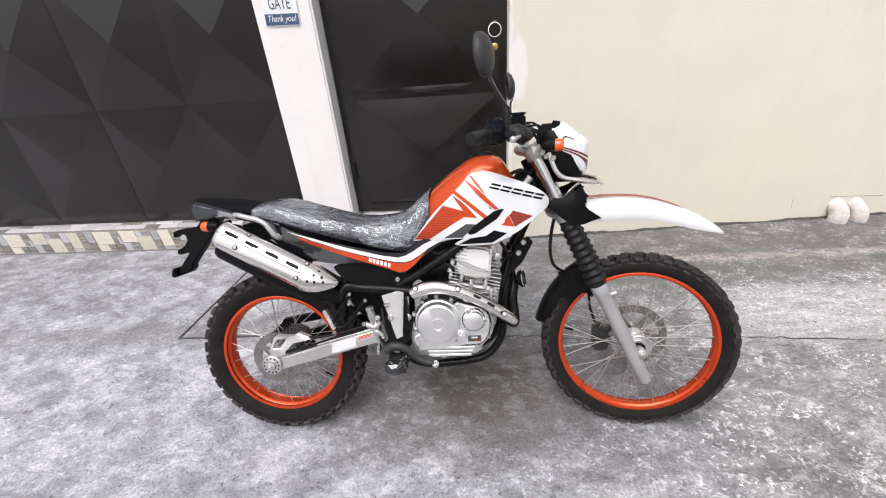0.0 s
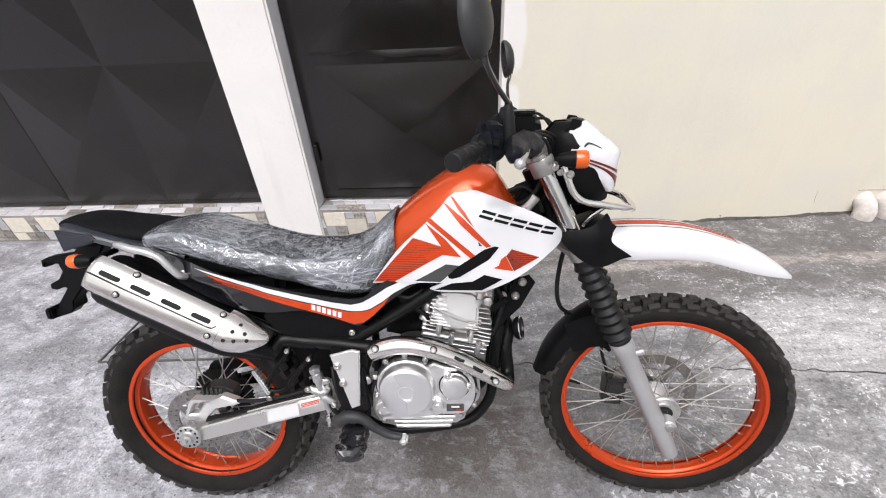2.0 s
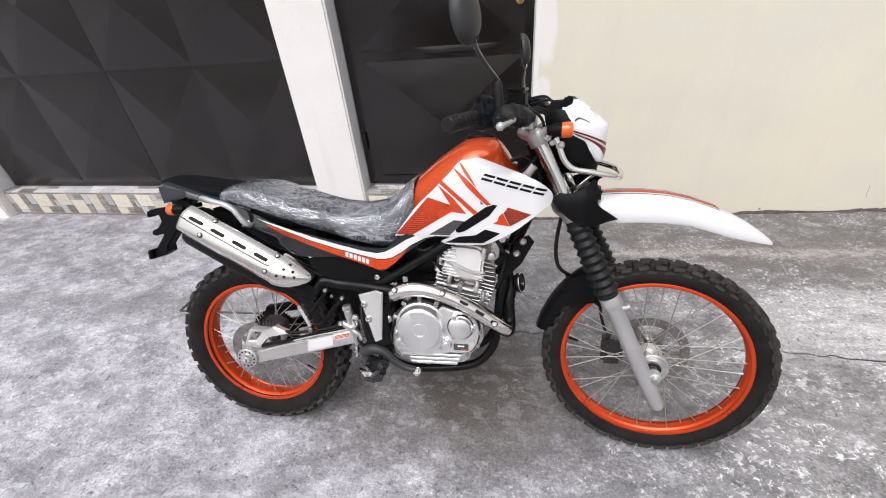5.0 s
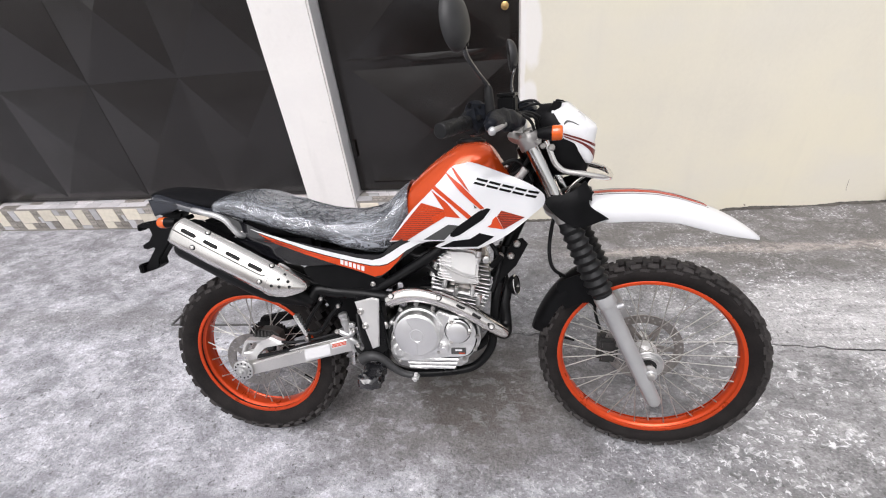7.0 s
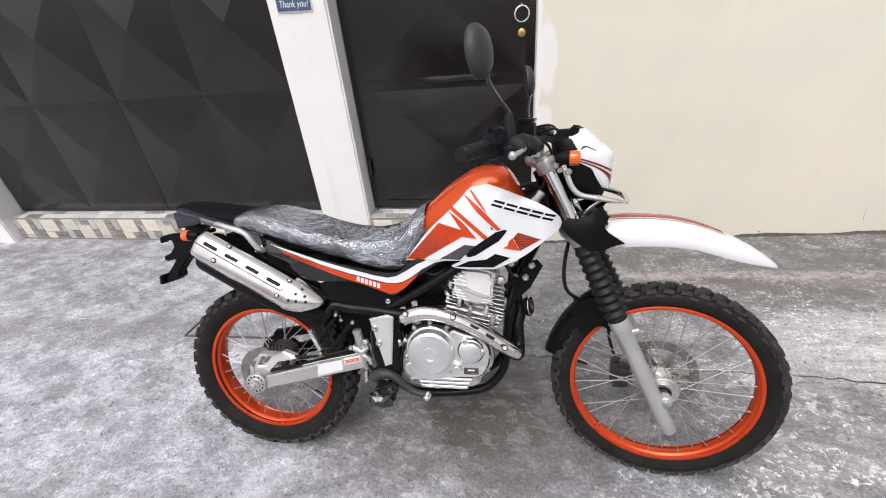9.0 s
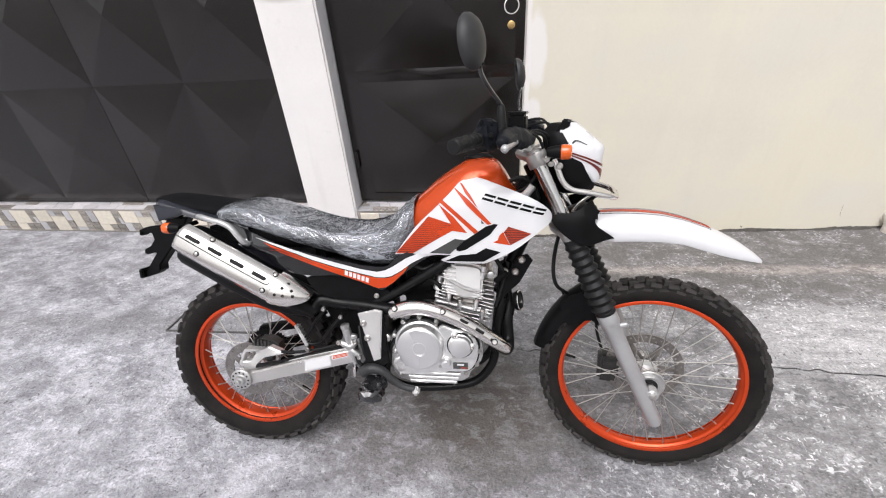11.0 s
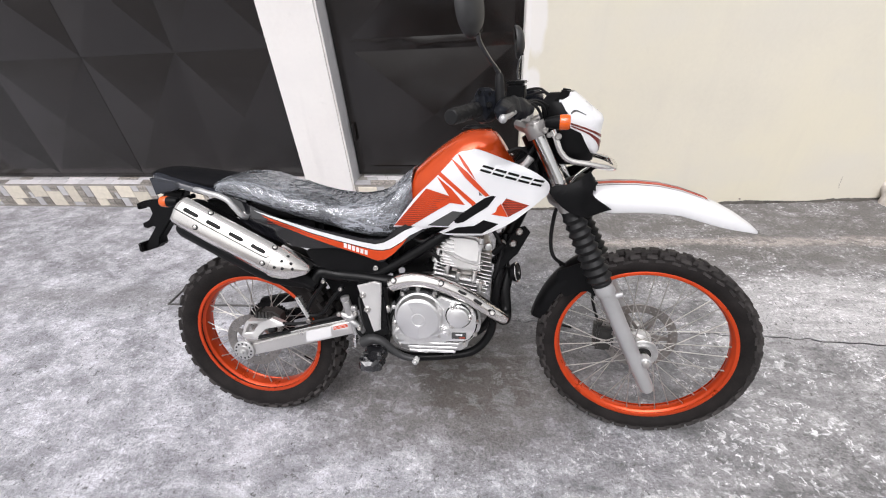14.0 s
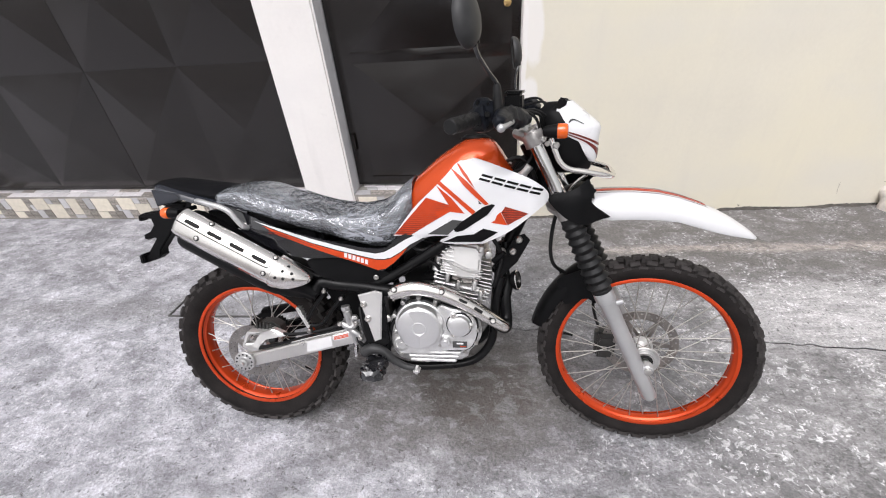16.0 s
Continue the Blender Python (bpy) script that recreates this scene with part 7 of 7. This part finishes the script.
for k in range(5):
    part("pad_fin", done(box(0.045 + 0.013 * k, 0.05 + 0.013 * k, -0.097, -0.06, 0.432, 0.459 - 0.002 * k, 0.001, seg=1)), M_CALIPER, rear_caliper)
part("caliper_boot", done(rod((0.095, -0.108, 0.395), (0.12, -0.108, 0.402), 0.011, bevel=0.003), 40), M_BOOT, rear_caliper)
part("caliper_slide", done(rod((0.06, -0.09, 0.41), (0.145, -0.09, 0.418), 0.009, bevel=0.002), 40), M_BLACK, rear_caliper)
part("brake_hose", done(tube([(0.12, -0.1, 0.42), (0.2, -0.12, 0.43), (0.3, -0.125, 0.45), (0.38, -0.125, 0.475)], 0.005, seg=8), 60), M_BOOT, rear_caliper, "black rubber brake hose")
bm = turned([(0, 0.0), (0, 0.008), (0.006, 0.0135), (0.012, 0.0135), (0.014, 0.011), (0.05, 0.0115), (0.054, 0.014), (0.075, 0.014), (0.078, 0.01), (0.082, 0.0)], (0.406, -0.138, 0.453), (-0.16, 0, 1), 16)
turned([(0, 0.0), (0, 0.012), (0.004, 0.015), (0.014, 0.015), (0.016, 0.012), (0.017, 0)], (0.3925, -0.138, 0.5285), (-0.16, 0, 1), 6, bm)
tube([(0.372, -0.14, 0.485), (0.385, -0.142, 0.478), (0.405, -0.142, 0.47), (0.424, -0.14, 0.487)], 0.009, n=3, seg=10, bm=bm, radii=[0.0085, 0.011, 0.011, 0.009])
tube([(0.403, -0.14, 0.46), (0.418, -0.142, 0.45), (0.434, -0.14, 0.437)], 0.009, n=3, seg=10, bm=bm, radii=[0.012, 0.011, 0.008])
rod((0.41, -0.14, 0.45), (0.416, -0.14, 0.408), 0.0095, 0.0075, bm=bm, bevel=0.002)
box(0.405, 0.428, -0.147, -0.13, 0.495, 0.512, 0.004, bm)
master = bpart("rear_master_cylinder", bm, M_CAST, "cast rear brake master cylinder")
for x, z in ((0.37, 0.486), (0.424, 0.489), (0.434, 0.437)):
    part("bolt", done(bolt((x, -0.148, z), (0, -1, 0), 0.0085, 0.007), 40), M_STEEL, master)
part("push_rod", done(turned([(0, 0.0), (0, 0.006), (0.012, 0.006), (0.014, 0.0095), (0.026, 0.0095), (0.028, 0.006), (0.045, 0.0055), (0.047, 0)], (0.416, -0.141, 0.41), (-0.12, -0.05, -1), 10), 40), M_CHROME, master)

# ---- engine ----
CASE = [(0.53, 0.405), (0.54, 0.47), (0.575, 0.53), (0.615, 0.558), (0.66, 0.56), (0.708, 0.54), (0.77, 0.535), (0.812, 0.505), (0.822, 0.46), (0.816, 0.425), (0.783, 0.385), (0.756, 0.352), (0.588, 0.345), (0.545, 0.368)]
engine = bpart("engine_case", prism(spline(flat(CASE), 2, True), -0.128, 0.125, 0.008), M_CAST, "cast aluminium crankcase")


def disc_cover(name, x, z, rows, label, mat=M_ALU):
    return part(name, done(turned(rows, (x, 0, z), (0, -1, 0), 40), 30), mat, engine, label)


clutch = disc_cover("clutch_cover", 0.631, 0.484, [(0.12, 0.081), (0.14, 0.081), (0.1435, 0.0795), (0.145, 0.0765), (0.1435, 0.0745), (0.145, 0.0735), (0.163, 0.0715), (0.1685, 0.069), (0.1705, 0.065), (0.172, 0.03), (0.1722, 0.0225), (0.1745, 0.0215), (0.1745, 0.0195), (0.1715, 0.0185), (0.1722, 0.0)], "round satin aluminium clutch cover", M_SATIN)
half_in = [(0.631 + 0.0225 * math.cos(radians(a)), 0.484 + 0.0225 * math.sin(radians(a))) for a in range(118, -93, -14)]
half_out = [(0.631 + 0.064 * math.cos(radians(a)), 0.484 + 0.064 * math.sin(radians(a))) for a in range(-92, 119, 7)]
part("raised_half", done(prism(flat(half_in + half_out), -0.1738, -0.169, 0.0012, 1), 30), M_SATIN, engine, "slightly raised half of the clutch cover")
part("case_neck", done(prism(spline(flat([(0.6, 0.552), (0.605, 0.585), (0.63, 0.6), (0.675, 0.598), (0.69, 0.575), (0.68, 0.545)]), 3, True), -0.118, -0.05, 0.008), 40), M_CALIPER, engine, "dark cast neck of the crankcase under the exhaust")
# dark rings and plate stand in for shade in the gaps round the covers
disc_cover("clutch_gasket", 0.631, 0.484, [(0.12, 0.086), (0.1312, 0.086), (0.1318, 0.079)], "dark ring drawn for the shade in the gap round the clutch cover", M_HOLE)
disc_cover("filter_gasket", 0.754, 0.487, [(0.12, 0.041), (0.1436, 0.041), (0.144, 0.036)], "dark ring drawn for the shade in the gap round the filter cover", M_HOLE)
part("cover_gasket", done(prism(spline(flat([(0.686, 0.549), (0.73, 0.545), (0.783, 0.5295), (0.81, 0.498), (0.812, 0.45), (0.794, 0.406), (0.76, 0.39), (0.698, 0.395), (0.675, 0.45)]), 3, True), -0.1305, -0.124), 40), M_HOLE, engine, "dark plate drawn for the shade in the joint of the side cover")
disc_cover("filter_cover", 0.754, 0.487, [(0.12, 0.0375), (0.146, 0.0375), (0.148, 0.0345), (0.157, 0.0335), (0.1605, 0.0315), (0.1625, 0.027), (0.163, 0.0)], "round oil filter cover", M_SATIN)
for x, z in ((0.789, 0.486), (0.737, 0.521), (0.735, 0.456)):
    part("cover_ear", done(turned([(0.12, 0.0115), (0.15, 0.0105), (0.152, 0.0085), (0.152, 0.0)], (x, 0, z), (0, -1, 0), 16), 35), M_ALU, engine)
    part("ear_bolt", done(bolt((x, -0.151, z), (0, -1, 0), 0.0065, 0.006), 30), M_STEEL, engine)
tube_boss = rod((0.734, -0.118, 0.527), (0.728, -0.11, 0.565), 0.009, seg=14, bevel=0.002)
turned([(0, 0.012), (0.008, 0.012), (0.01, 0.008), (0.01, 0)], (0.73, -0.115, 0.55), (-0.1, 0.1, 1), 6, tube_boss)
part("oil_fitting", done(tube_boss, 35), M_ALU, engine, "small upright oil line fitting")
for k in range(7):
    a = radians(20 + 36 * k)
    part("cover_boss", done(turned([(0.118, 0.0085), (0.134, 0.0075), (0.136, 0.0055), (0.136, 0)], (0.631 + 0.0885 * math.cos(a), 0, 0.484 + 0.0885 * math.sin(a)), (0, -1, 0), 14), 35), M_CAST, engine)
    part("cover_bolt", done(bolt((0.631 + 0.0885 * math.cos(a), -0.1355, 0.484 + 0.0885 * math.sin(a)), (0, -1, 0), 0.0045, 0.004), 30), M_CAST, engine)
disc_cover("shaft_boss", 0.565, 0.41, [(0.12, 0.027), (0.136, 0.026), (0.138, 0.022), (0.138, 0.018), (0.134, 0.017), (0.134, 0.009), (0.139, 0.008), (0.139, 0)], "ringed shaft boss")
disc_cover("oil_filler", 0.709, 0.43, [(0.12, 0.0175), (0.15, 0.0165), (0.155, 0.014), (0.155, 0.008), (0.159, 0.007), (0.159, 0.0)], "bright oil filler plug", M_SATIN)
part("maker_label", done(box(0.731, 0.777, -0.1455, -0.14, 0.408, 0.43, 0.001)), M_DECAL_GREY, engine, "dark engine label")
part("label_mark", done(box(0.744, 0.765, -0.1462, -0.1454, 0.4205, 0.4255)), M_WHITE, engine)
part("label_mark", done(box(0.755, 0.774, -0.1462, -0.1454, 0.4115, 0.414)), M_DECAL_ORANGE, engine)
part("front_cover", done(prism(spline(flat([(0.69, 0.545), (0.73, 0.54), (0.78, 0.525), (0.805, 0.495), (0.807, 0.45), (0.79, 0.41), (0.76, 0.395), (0.7, 0.4), (0.68, 0.45)]), 3, True), -0.142, -0.124, 0.005), 40), M_ALU, engine, "cast side cover")
part("rear_cover", done(prism(spline(flat([(0.56, 0.44), (0.548, 0.4), (0.57, 0.375), (0.68, 0.385), (0.73, 0.4), (0.71, 0.45), (0.62, 0.46)]), 3, True), -0.138, -0.124, 0.005), 40), M_ALU, engine, "cast side cover")
for k in range(3):
    z = 0.349 + 0.0135 * k
    part("sump_rib", done(box(0.59 - 0.004 * k, 0.742 + 0.006 * k, -0.137, -0.12, z, z + 0.0108, 0.003)), M_ALU, engine)
    # dark filler puts the shade between the ribs into the colour
    part("rib_groove", done(box(0.588 - 0.004 * k, 0.744 + 0.006 * k, -0.1295, -0.12, z + 0.0109, z + 0.0134)), M_HOLE, engine)
for x, z in ((0.545, 0.45), (0.562, 0.515), (0.6, 0.556), (0.68, 0.552), (0.715, 0.53), (0.79, 0.515), (0.812, 0.465), (0.805, 0.42), (0.77, 0.385), (0.735, 0.5), (0.716, 0.466), (0.787, 0.467), (0.69, 0.41), (0.56, 0.372)):
    part("case_bolt", done(bolt((x, -0.127 if z > 0.39 else -0.126, z), (0, -1, 0), 0.0065, 0.014, socket=False), 30), M_STEEL, engine)
part("drain_plug", done(rod((0.64, -0.1, 0.345), (0.64, -0.1, 0.33), 0.01, seg=6)), M_STEEL, engine)

TILT_M = Matrix.Translation((0.757, 0, 0.545)) @ Matrix.Rotation(radians(13), 4, "Y")


def tilted(bm):
    bmesh.ops.transform(bm, matrix=TILT_M, verts=bm.verts)
    return bm


part("barrel", done(tilted(rod((0, 0, -0.02), (0, 0, 0.1), 0.056, seg=28)), 40), M_DISC, engine, "cylinder barrel")
head = part("cylinder_head", done(tilted(box(-0.056, 0.034, -0.074, 0.074, 0.055, 0.186, 0.012)), 40), M_DISC, engine, "cast cylinder head")


def fin(x0, x1, z, t=0.0036, y=0.086, wave=0.0):
    """A thin cooling fin with rounded ends and a drooping rim."""
    bm = box(x0, x1, -y, y, z, z + t, 0.0015, seg=1)
    for v in bm.verts:
        if v.co.x > x1 - 0.004:
            v.co.z += wave
    part("fin", done(tilted(bm)), M_ALU, engine)


for k in range(5):
    fin(-0.102 + 0.004 * (k == 4), -0.05, 0.0555 + 0.0118 * k)
part("fin_web", done(tilted(box(-0.099, -0.092, -0.083, -0.078, 0.052, 0.108, 0.002)), 40), M_ALU, engine)
for k in range(9):
    z = 0.0125 + 0.0125 * k
    fin(0.02 if k > 2 else -0.05, 0.074 + 0.011 * math.sin(0.35 + 0.36 * k), z, y=0.084 + 0.004 * math.sin(k * 1.3), wave=0.003 * math.sin(k * 1.1))
for k in range(4):
    fin(0.022, 0.07 - 0.007 * k, 0.127 + 0.0125 * k, y=0.078)
part("head_flange", done(tilted(box(-0.099, 0.076, -0.09, 0.088, 0.032, 0.05, 0.005)), 40), M_ALU, engine, "joint flange of the cylinder head")
part("joint_line", done(tilted(box(-0.095, 0.072, -0.0906, -0.088, 0.0395, 0.0413))), M_HOLE, engine)
arc = [(-0.086, 0.133), (-0.06, 0.1255), (-0.045, 0.121), (-0.028, 0.116), (-0.01, 0.1125), (0.008, 0.111), (0.038, 0.1115)]
upper = [(0.03, 0.172), (0.022, 0.184), (0.009, 0.19), (-0.03, 0.188), (-0.072, 0.18), (-0.088, 0.155)]
lower = [(0.043, 0.093), (0.02, 0.083), (-0.008, 0.078), (-0.035, 0.079), (-0.066, 0.084), (-0.08, 0.108)]
def slanted(bm, lean):
    """Lean the outer face so that it looks up a little."""
    for v in bm.verts:
        if v.co.y < -0.09:
            v.co.y += (v.co.z - 0.13) * lean
    return bm


part("cam_cover", done(tilted(slanted(prism(flat(arc + upper), -0.108, -0.07, 0.008, 3), 0.16)), 50), M_ALU_PAINT, engine, "smooth cam chain cover")
part("cam_cover_foot", done(tilted(prism(flat([(a, b - 0.0016) for a, b in arc] + lower), -0.1, -0.07, 0.006, 3)), 50), M_ALU_PAINT, engine, "lower half of the cam chain cover")
for k in range(5):
    part("cover_rib", done(tilted(box(-0.094 + 0.001 * k, -0.046 - 0.003 * k, -0.1115, -0.09, 0.131 + 0.0112 * k, 0.1352 + 0.0112 * k, 0.0018, seg=1))), M_ALU, engine)
for k in range(4):
    part("cover_rib", done(tilted(box(-0.084, -0.03 - 0.009 * k, -0.1035, -0.085, 0.084 + 0.0088 * k, 0.0872 + 0.0088 * k, 0.0014, seg=1))), M_ALU, engine)
    part("cover_rib", done(tilted(box(0.012, 0.046, -0.1025, -0.085, 0.089 + 0.0088 * k, 0.0915 + 0.0088 * k, 0.001, seg=1))), M_ALU, engine)
for x, z in ((-0.057, 0.066), (0.03, 0.06), (0.055, 0.03), (-0.02, 0.045)):
    part("stud", done(tilted(rod((x, -0.093, z - 0.014), (x, -0.093, z + 0.018), 0.0072, bevel=0.002)), 40), M_ALU, engine)
    part("stud_nut", done(tilted(rod((x, -0.093, z + 0.018), (x, -0.093, z + 0.025), 0.0085, seg=6)), 30), M_STEEL, engine)
part("cover_pin", done(tilted(turned([(0, 0.0085), (0.012, 0.0085), (0.014, 0.0105), (0.022, 0.0105), (0.024, 0.008), (0.04, 0.0075), (0.041, 0)], (0.027, -0.096, 0.152), (0, 0, 1), 14)), 35), M_ALU, engine, "upright plug on the cylinder head")
for x, z in ((0.052, 0.168),):
    part("head_boss", done(tilted(turned([(0.0, 0.012), (0.012, 0.011), (0.014, 0.007), (0.014, 0)], (x, -0.078, z), (0, -1, 0), 14)), 35), M_CAST, engine)
bpart("rectifier", prism(flat([(0.868, 0.71), (0.9, 0.72), (0.912, 0.62), (0.904, 0.49), (0.882, 0.455), (0.868, 0.5), (0.862, 0.6)]), -0.03, 0.02, 0.006), M_FRAME, "black bracket in front of the cylinder")
bpart("carburettor", tilted(box(-0.21, -0.06, -0.05, 0.05, 0.0, 0.17, 0.015)), M_FRAME, "dark intake behind the cylinder")
bpart("airbox", box(0.3, 0.56, -0.095, 0.095, 0.6, 0.74, 0.02), M_BLACK, "black airbox")
bpart("under_tray", box(-0.06, 0.3, -0.1, 0.1, 0.79, 0.848, 0.01), M_BLACK, "black tray under the seat")
bpart("battery_box", box(0.12, 0.32, -0.09, 0.09, 0.7, 0.8, 0.02), M_BLACK, "black box under the seat")
bpart("splash_guard", prism(flat([(0.27, 0.62), (0.43, 0.6), (0.44, 0.47), (0.38, 0.45), (0.33, 0.5)]), -0.07, 0.07, 0.01), M_BLACK, "black plastic splash guard behind the engine")
bpart("starter", rod((0.655, -0.05, 0.575), (0.655, 0.08, 0.575), 0.026, seg=20, bevel=0.004), M_ALU)
bpart("shock_spring", tube([(0.42 + 0.02 * math.cos(t * 0.9) + 0.004 * t * 0.5, 0.03 * math.sin(t * 0.9), 0.4 + 0.0038 * t * 1.6) for t in range(50)], 0.006, n=2, seg=6), M_FRAME, "black shock absorber spring")
WIRES = [[(0.62, -0.07, 0.7), (0.66, -0.085, 0.68), (0.69, -0.08, 0.65), (0.68, -0.06, 0.6)], [(0.6, -0.09, 0.735), (0.64, -0.095, 0.715), (0.68, -0.085, 0.73), (0.72, -0.07, 0.74)], [(0.86, -0.06, 0.74), (0.885, -0.065, 0.69), (0.875, -0.06, 0.63), (0.86, -0.05, 0.58)], [(0.55, -0.11, 0.5), (0.53, -0.12, 0.46), (0.525, -0.115, 0.42), (0.54, -0.1, 0.39)]]
for pts in WIRES:
    bpart("hose", tube(pts, 0.0065, n=6, seg=8), M_BOOT, "black rubber hose", smooth=60)
bpart("spark_plug_cap", tilted(rod((0.07, -0.085, 0.15), (0.095, -0.1, 0.19), 0.009, bevel=0.002)), M_BLACK)
bpart("intake_stub", rod((0.675, -0.065, 0.64), (0.69, -0.065, 0.69), 0.012, seg=14, bevel=0.002), M_ALU)
bm = prism(flat([(0.9, 0.86), (0.905, 0.94), (0.93, 0.975), (0.958, 0.985), (0.985, 0.95), (0.985, 0.88), (0.95, 0.85)]), -0.052, 0.052, 0.008)
bpart("head_cover", bm, M_BLACK, "black cover between tank and steering head")
for pts in ([(0.9, -0.06, 0.975), (0.935, -0.066, 0.985), (0.965, -0.06, 0.96), (0.985, -0.05, 0.92)], [(0.915, -0.058, 0.94), (0.945, -0.068, 0.955), (0.975, -0.06, 0.99), (0.985, -0.05, 1.03)]):
    bpart("wiring", tube(pts, 0.006, n=6, seg=8), M_BOOT, "black wiring loom", smooth=60)
bpart("steering_lock", rod((0.935, -0.064, 0.925), (0.965, -0.066, 0.962), 0.013, seg=16, bevel=0.002), M_ALU_PAINT, "short silver cylinder behind the fork")

# ---- foot controls ----
bm = tube([(0.44, -0.145, 0.385), (0.47, -0.15, 0.4), (0.505, -0.152, 0.394), (0.535, -0.152, 0.366), (0.571, -0.152, 0.342), (0.608, -0.155, 0.336)], 0.0125, n=5, seg=12, radii=[0.02, 0.017, 0.014, 0.012, 0.011, 0.01])
pedal = bpart("brake_pedal", bm, M_PEDAL, "dark grey forged brake pedal", smooth=60)
part("pedal_pad", done(box(0.604, 0.625, -0.178, -0.142, 0.324, 0.342, 0.006), 40), M_CAST, pedal, "small steel pedal tip")
bm = bmesh.new()
secs = []
for i in range(17):
    y = -0.14 - 0.115 * i / 16
    sec = []
    for j in range(20):
        a = 2 * math.pi * j / 20
        k = 1 + 0.2 * noise.noise((math.cos(a) * 2.2, y * 34, math.sin(a) * 2.2)) + 0.26 * (0.5 - abs(noise.noise((math.cos(a) * 4, y * 60, math.sin(a) * 4))) * 2)
        end = 1 - 0.6 * (abs(i - 8) / 8) ** 8
        c, q = math.copysign(abs(math.cos(a)) ** 0.55, math.cos(a)), math.copysign(abs(math.sin(a)) ** 0.55, math.sin(a))
        sec.append((0.488 + 0.034 * k * end * c, y, 0.36 + 0.022 * k * end * q))
    secs.append(sec)
lofted(secs, bm)
bpart("footpeg", bm, M_GLOSS_BLACK, "footpeg wrapped in crumpled black plastic", smooth=25)
bpart("footpeg", box(0.47, 0.515, 0.14, 0.25, 0.345, 0.372, 0.008), M_FRAME, "folding footpeg on the far side")
for s in (-1, 1):
    bm = tube([(0.326, s * 0.112, 0.598), (0.322, s * 0.125, 0.585), (0.29, s * 0.126, 0.545), (0.264, s * 0.126, 0.508), (0.25, s * 0.126, 0.476), (0.27, s * 0.126, 0.466), (0.305, s * 0.126, 0.478), (0.345, s * 0.126, 0.53), (0.375, s * 0.125, 0.562), (0.38, s * 0.112, 0.57)], 0.0066, n=4, seg=10)
    stay = bpart("passenger_peg_stay", bm, M_FRAME, "black tubular passenger footpeg stay", smooth=60)
    bm = box(-0.0055, 0.0055, -0.011, 0.011, -0.04, 0.04, 0.003)
    for k in range(8):
        box(0.0045, 0.009, -0.011, 0.011, -0.036 + 0.0095 * k, -0.031 + 0.0095 * k, 0.001, bm, seg=1)
    part("passenger_peg", done(bm, 40), M_ALU, stay, "folded silver passenger footpeg with a toothed tread", m=pose(0.24, s * 0.128, 0.498, 0, -24, 0))
    part("peg_pivot", done(rod((0.256, s * 0.118, 0.45), (0.256, s * 0.14, 0.45), 0.008, bevel=0.002), 40), M_DISC, stay)
    for x, z in ((0.324, 0.592), (0.378, 0.567)):
        part("bolt", done(bolt((x, s * 0.134, z), (0, s, 0), 0.0075, 0.006), 40), M_STEEL, stay)
bpart("chain_guard", prism(flat([(-0.03, 0.43), (0.05, 0.445), (0.3, 0.475), (0.3, 0.455), (0.06, 0.415), (-0.05, 0.39)]), 0.062, 0.09, 0.003), M_BLACK, "black chain guard")
bm = tube([(0.52, 0.1, 0.33), (0.47, 0.16, 0.27), (0.41, 0.24, 0.175), (0.37, 0.298, 0.108)], 0.011, n=5, seg=12)
stand = bpart("side_stand", bm, M_FRAME, "black side stand, down", smooth=60)
part("foot", done(box(-0.03, 0.025, -0.02, 0.02, -0.006, 0.006, 0.003)), M_FRAME, stand, m=pose(0.367, 0.302, 0.102, 18.3, 0, 0))
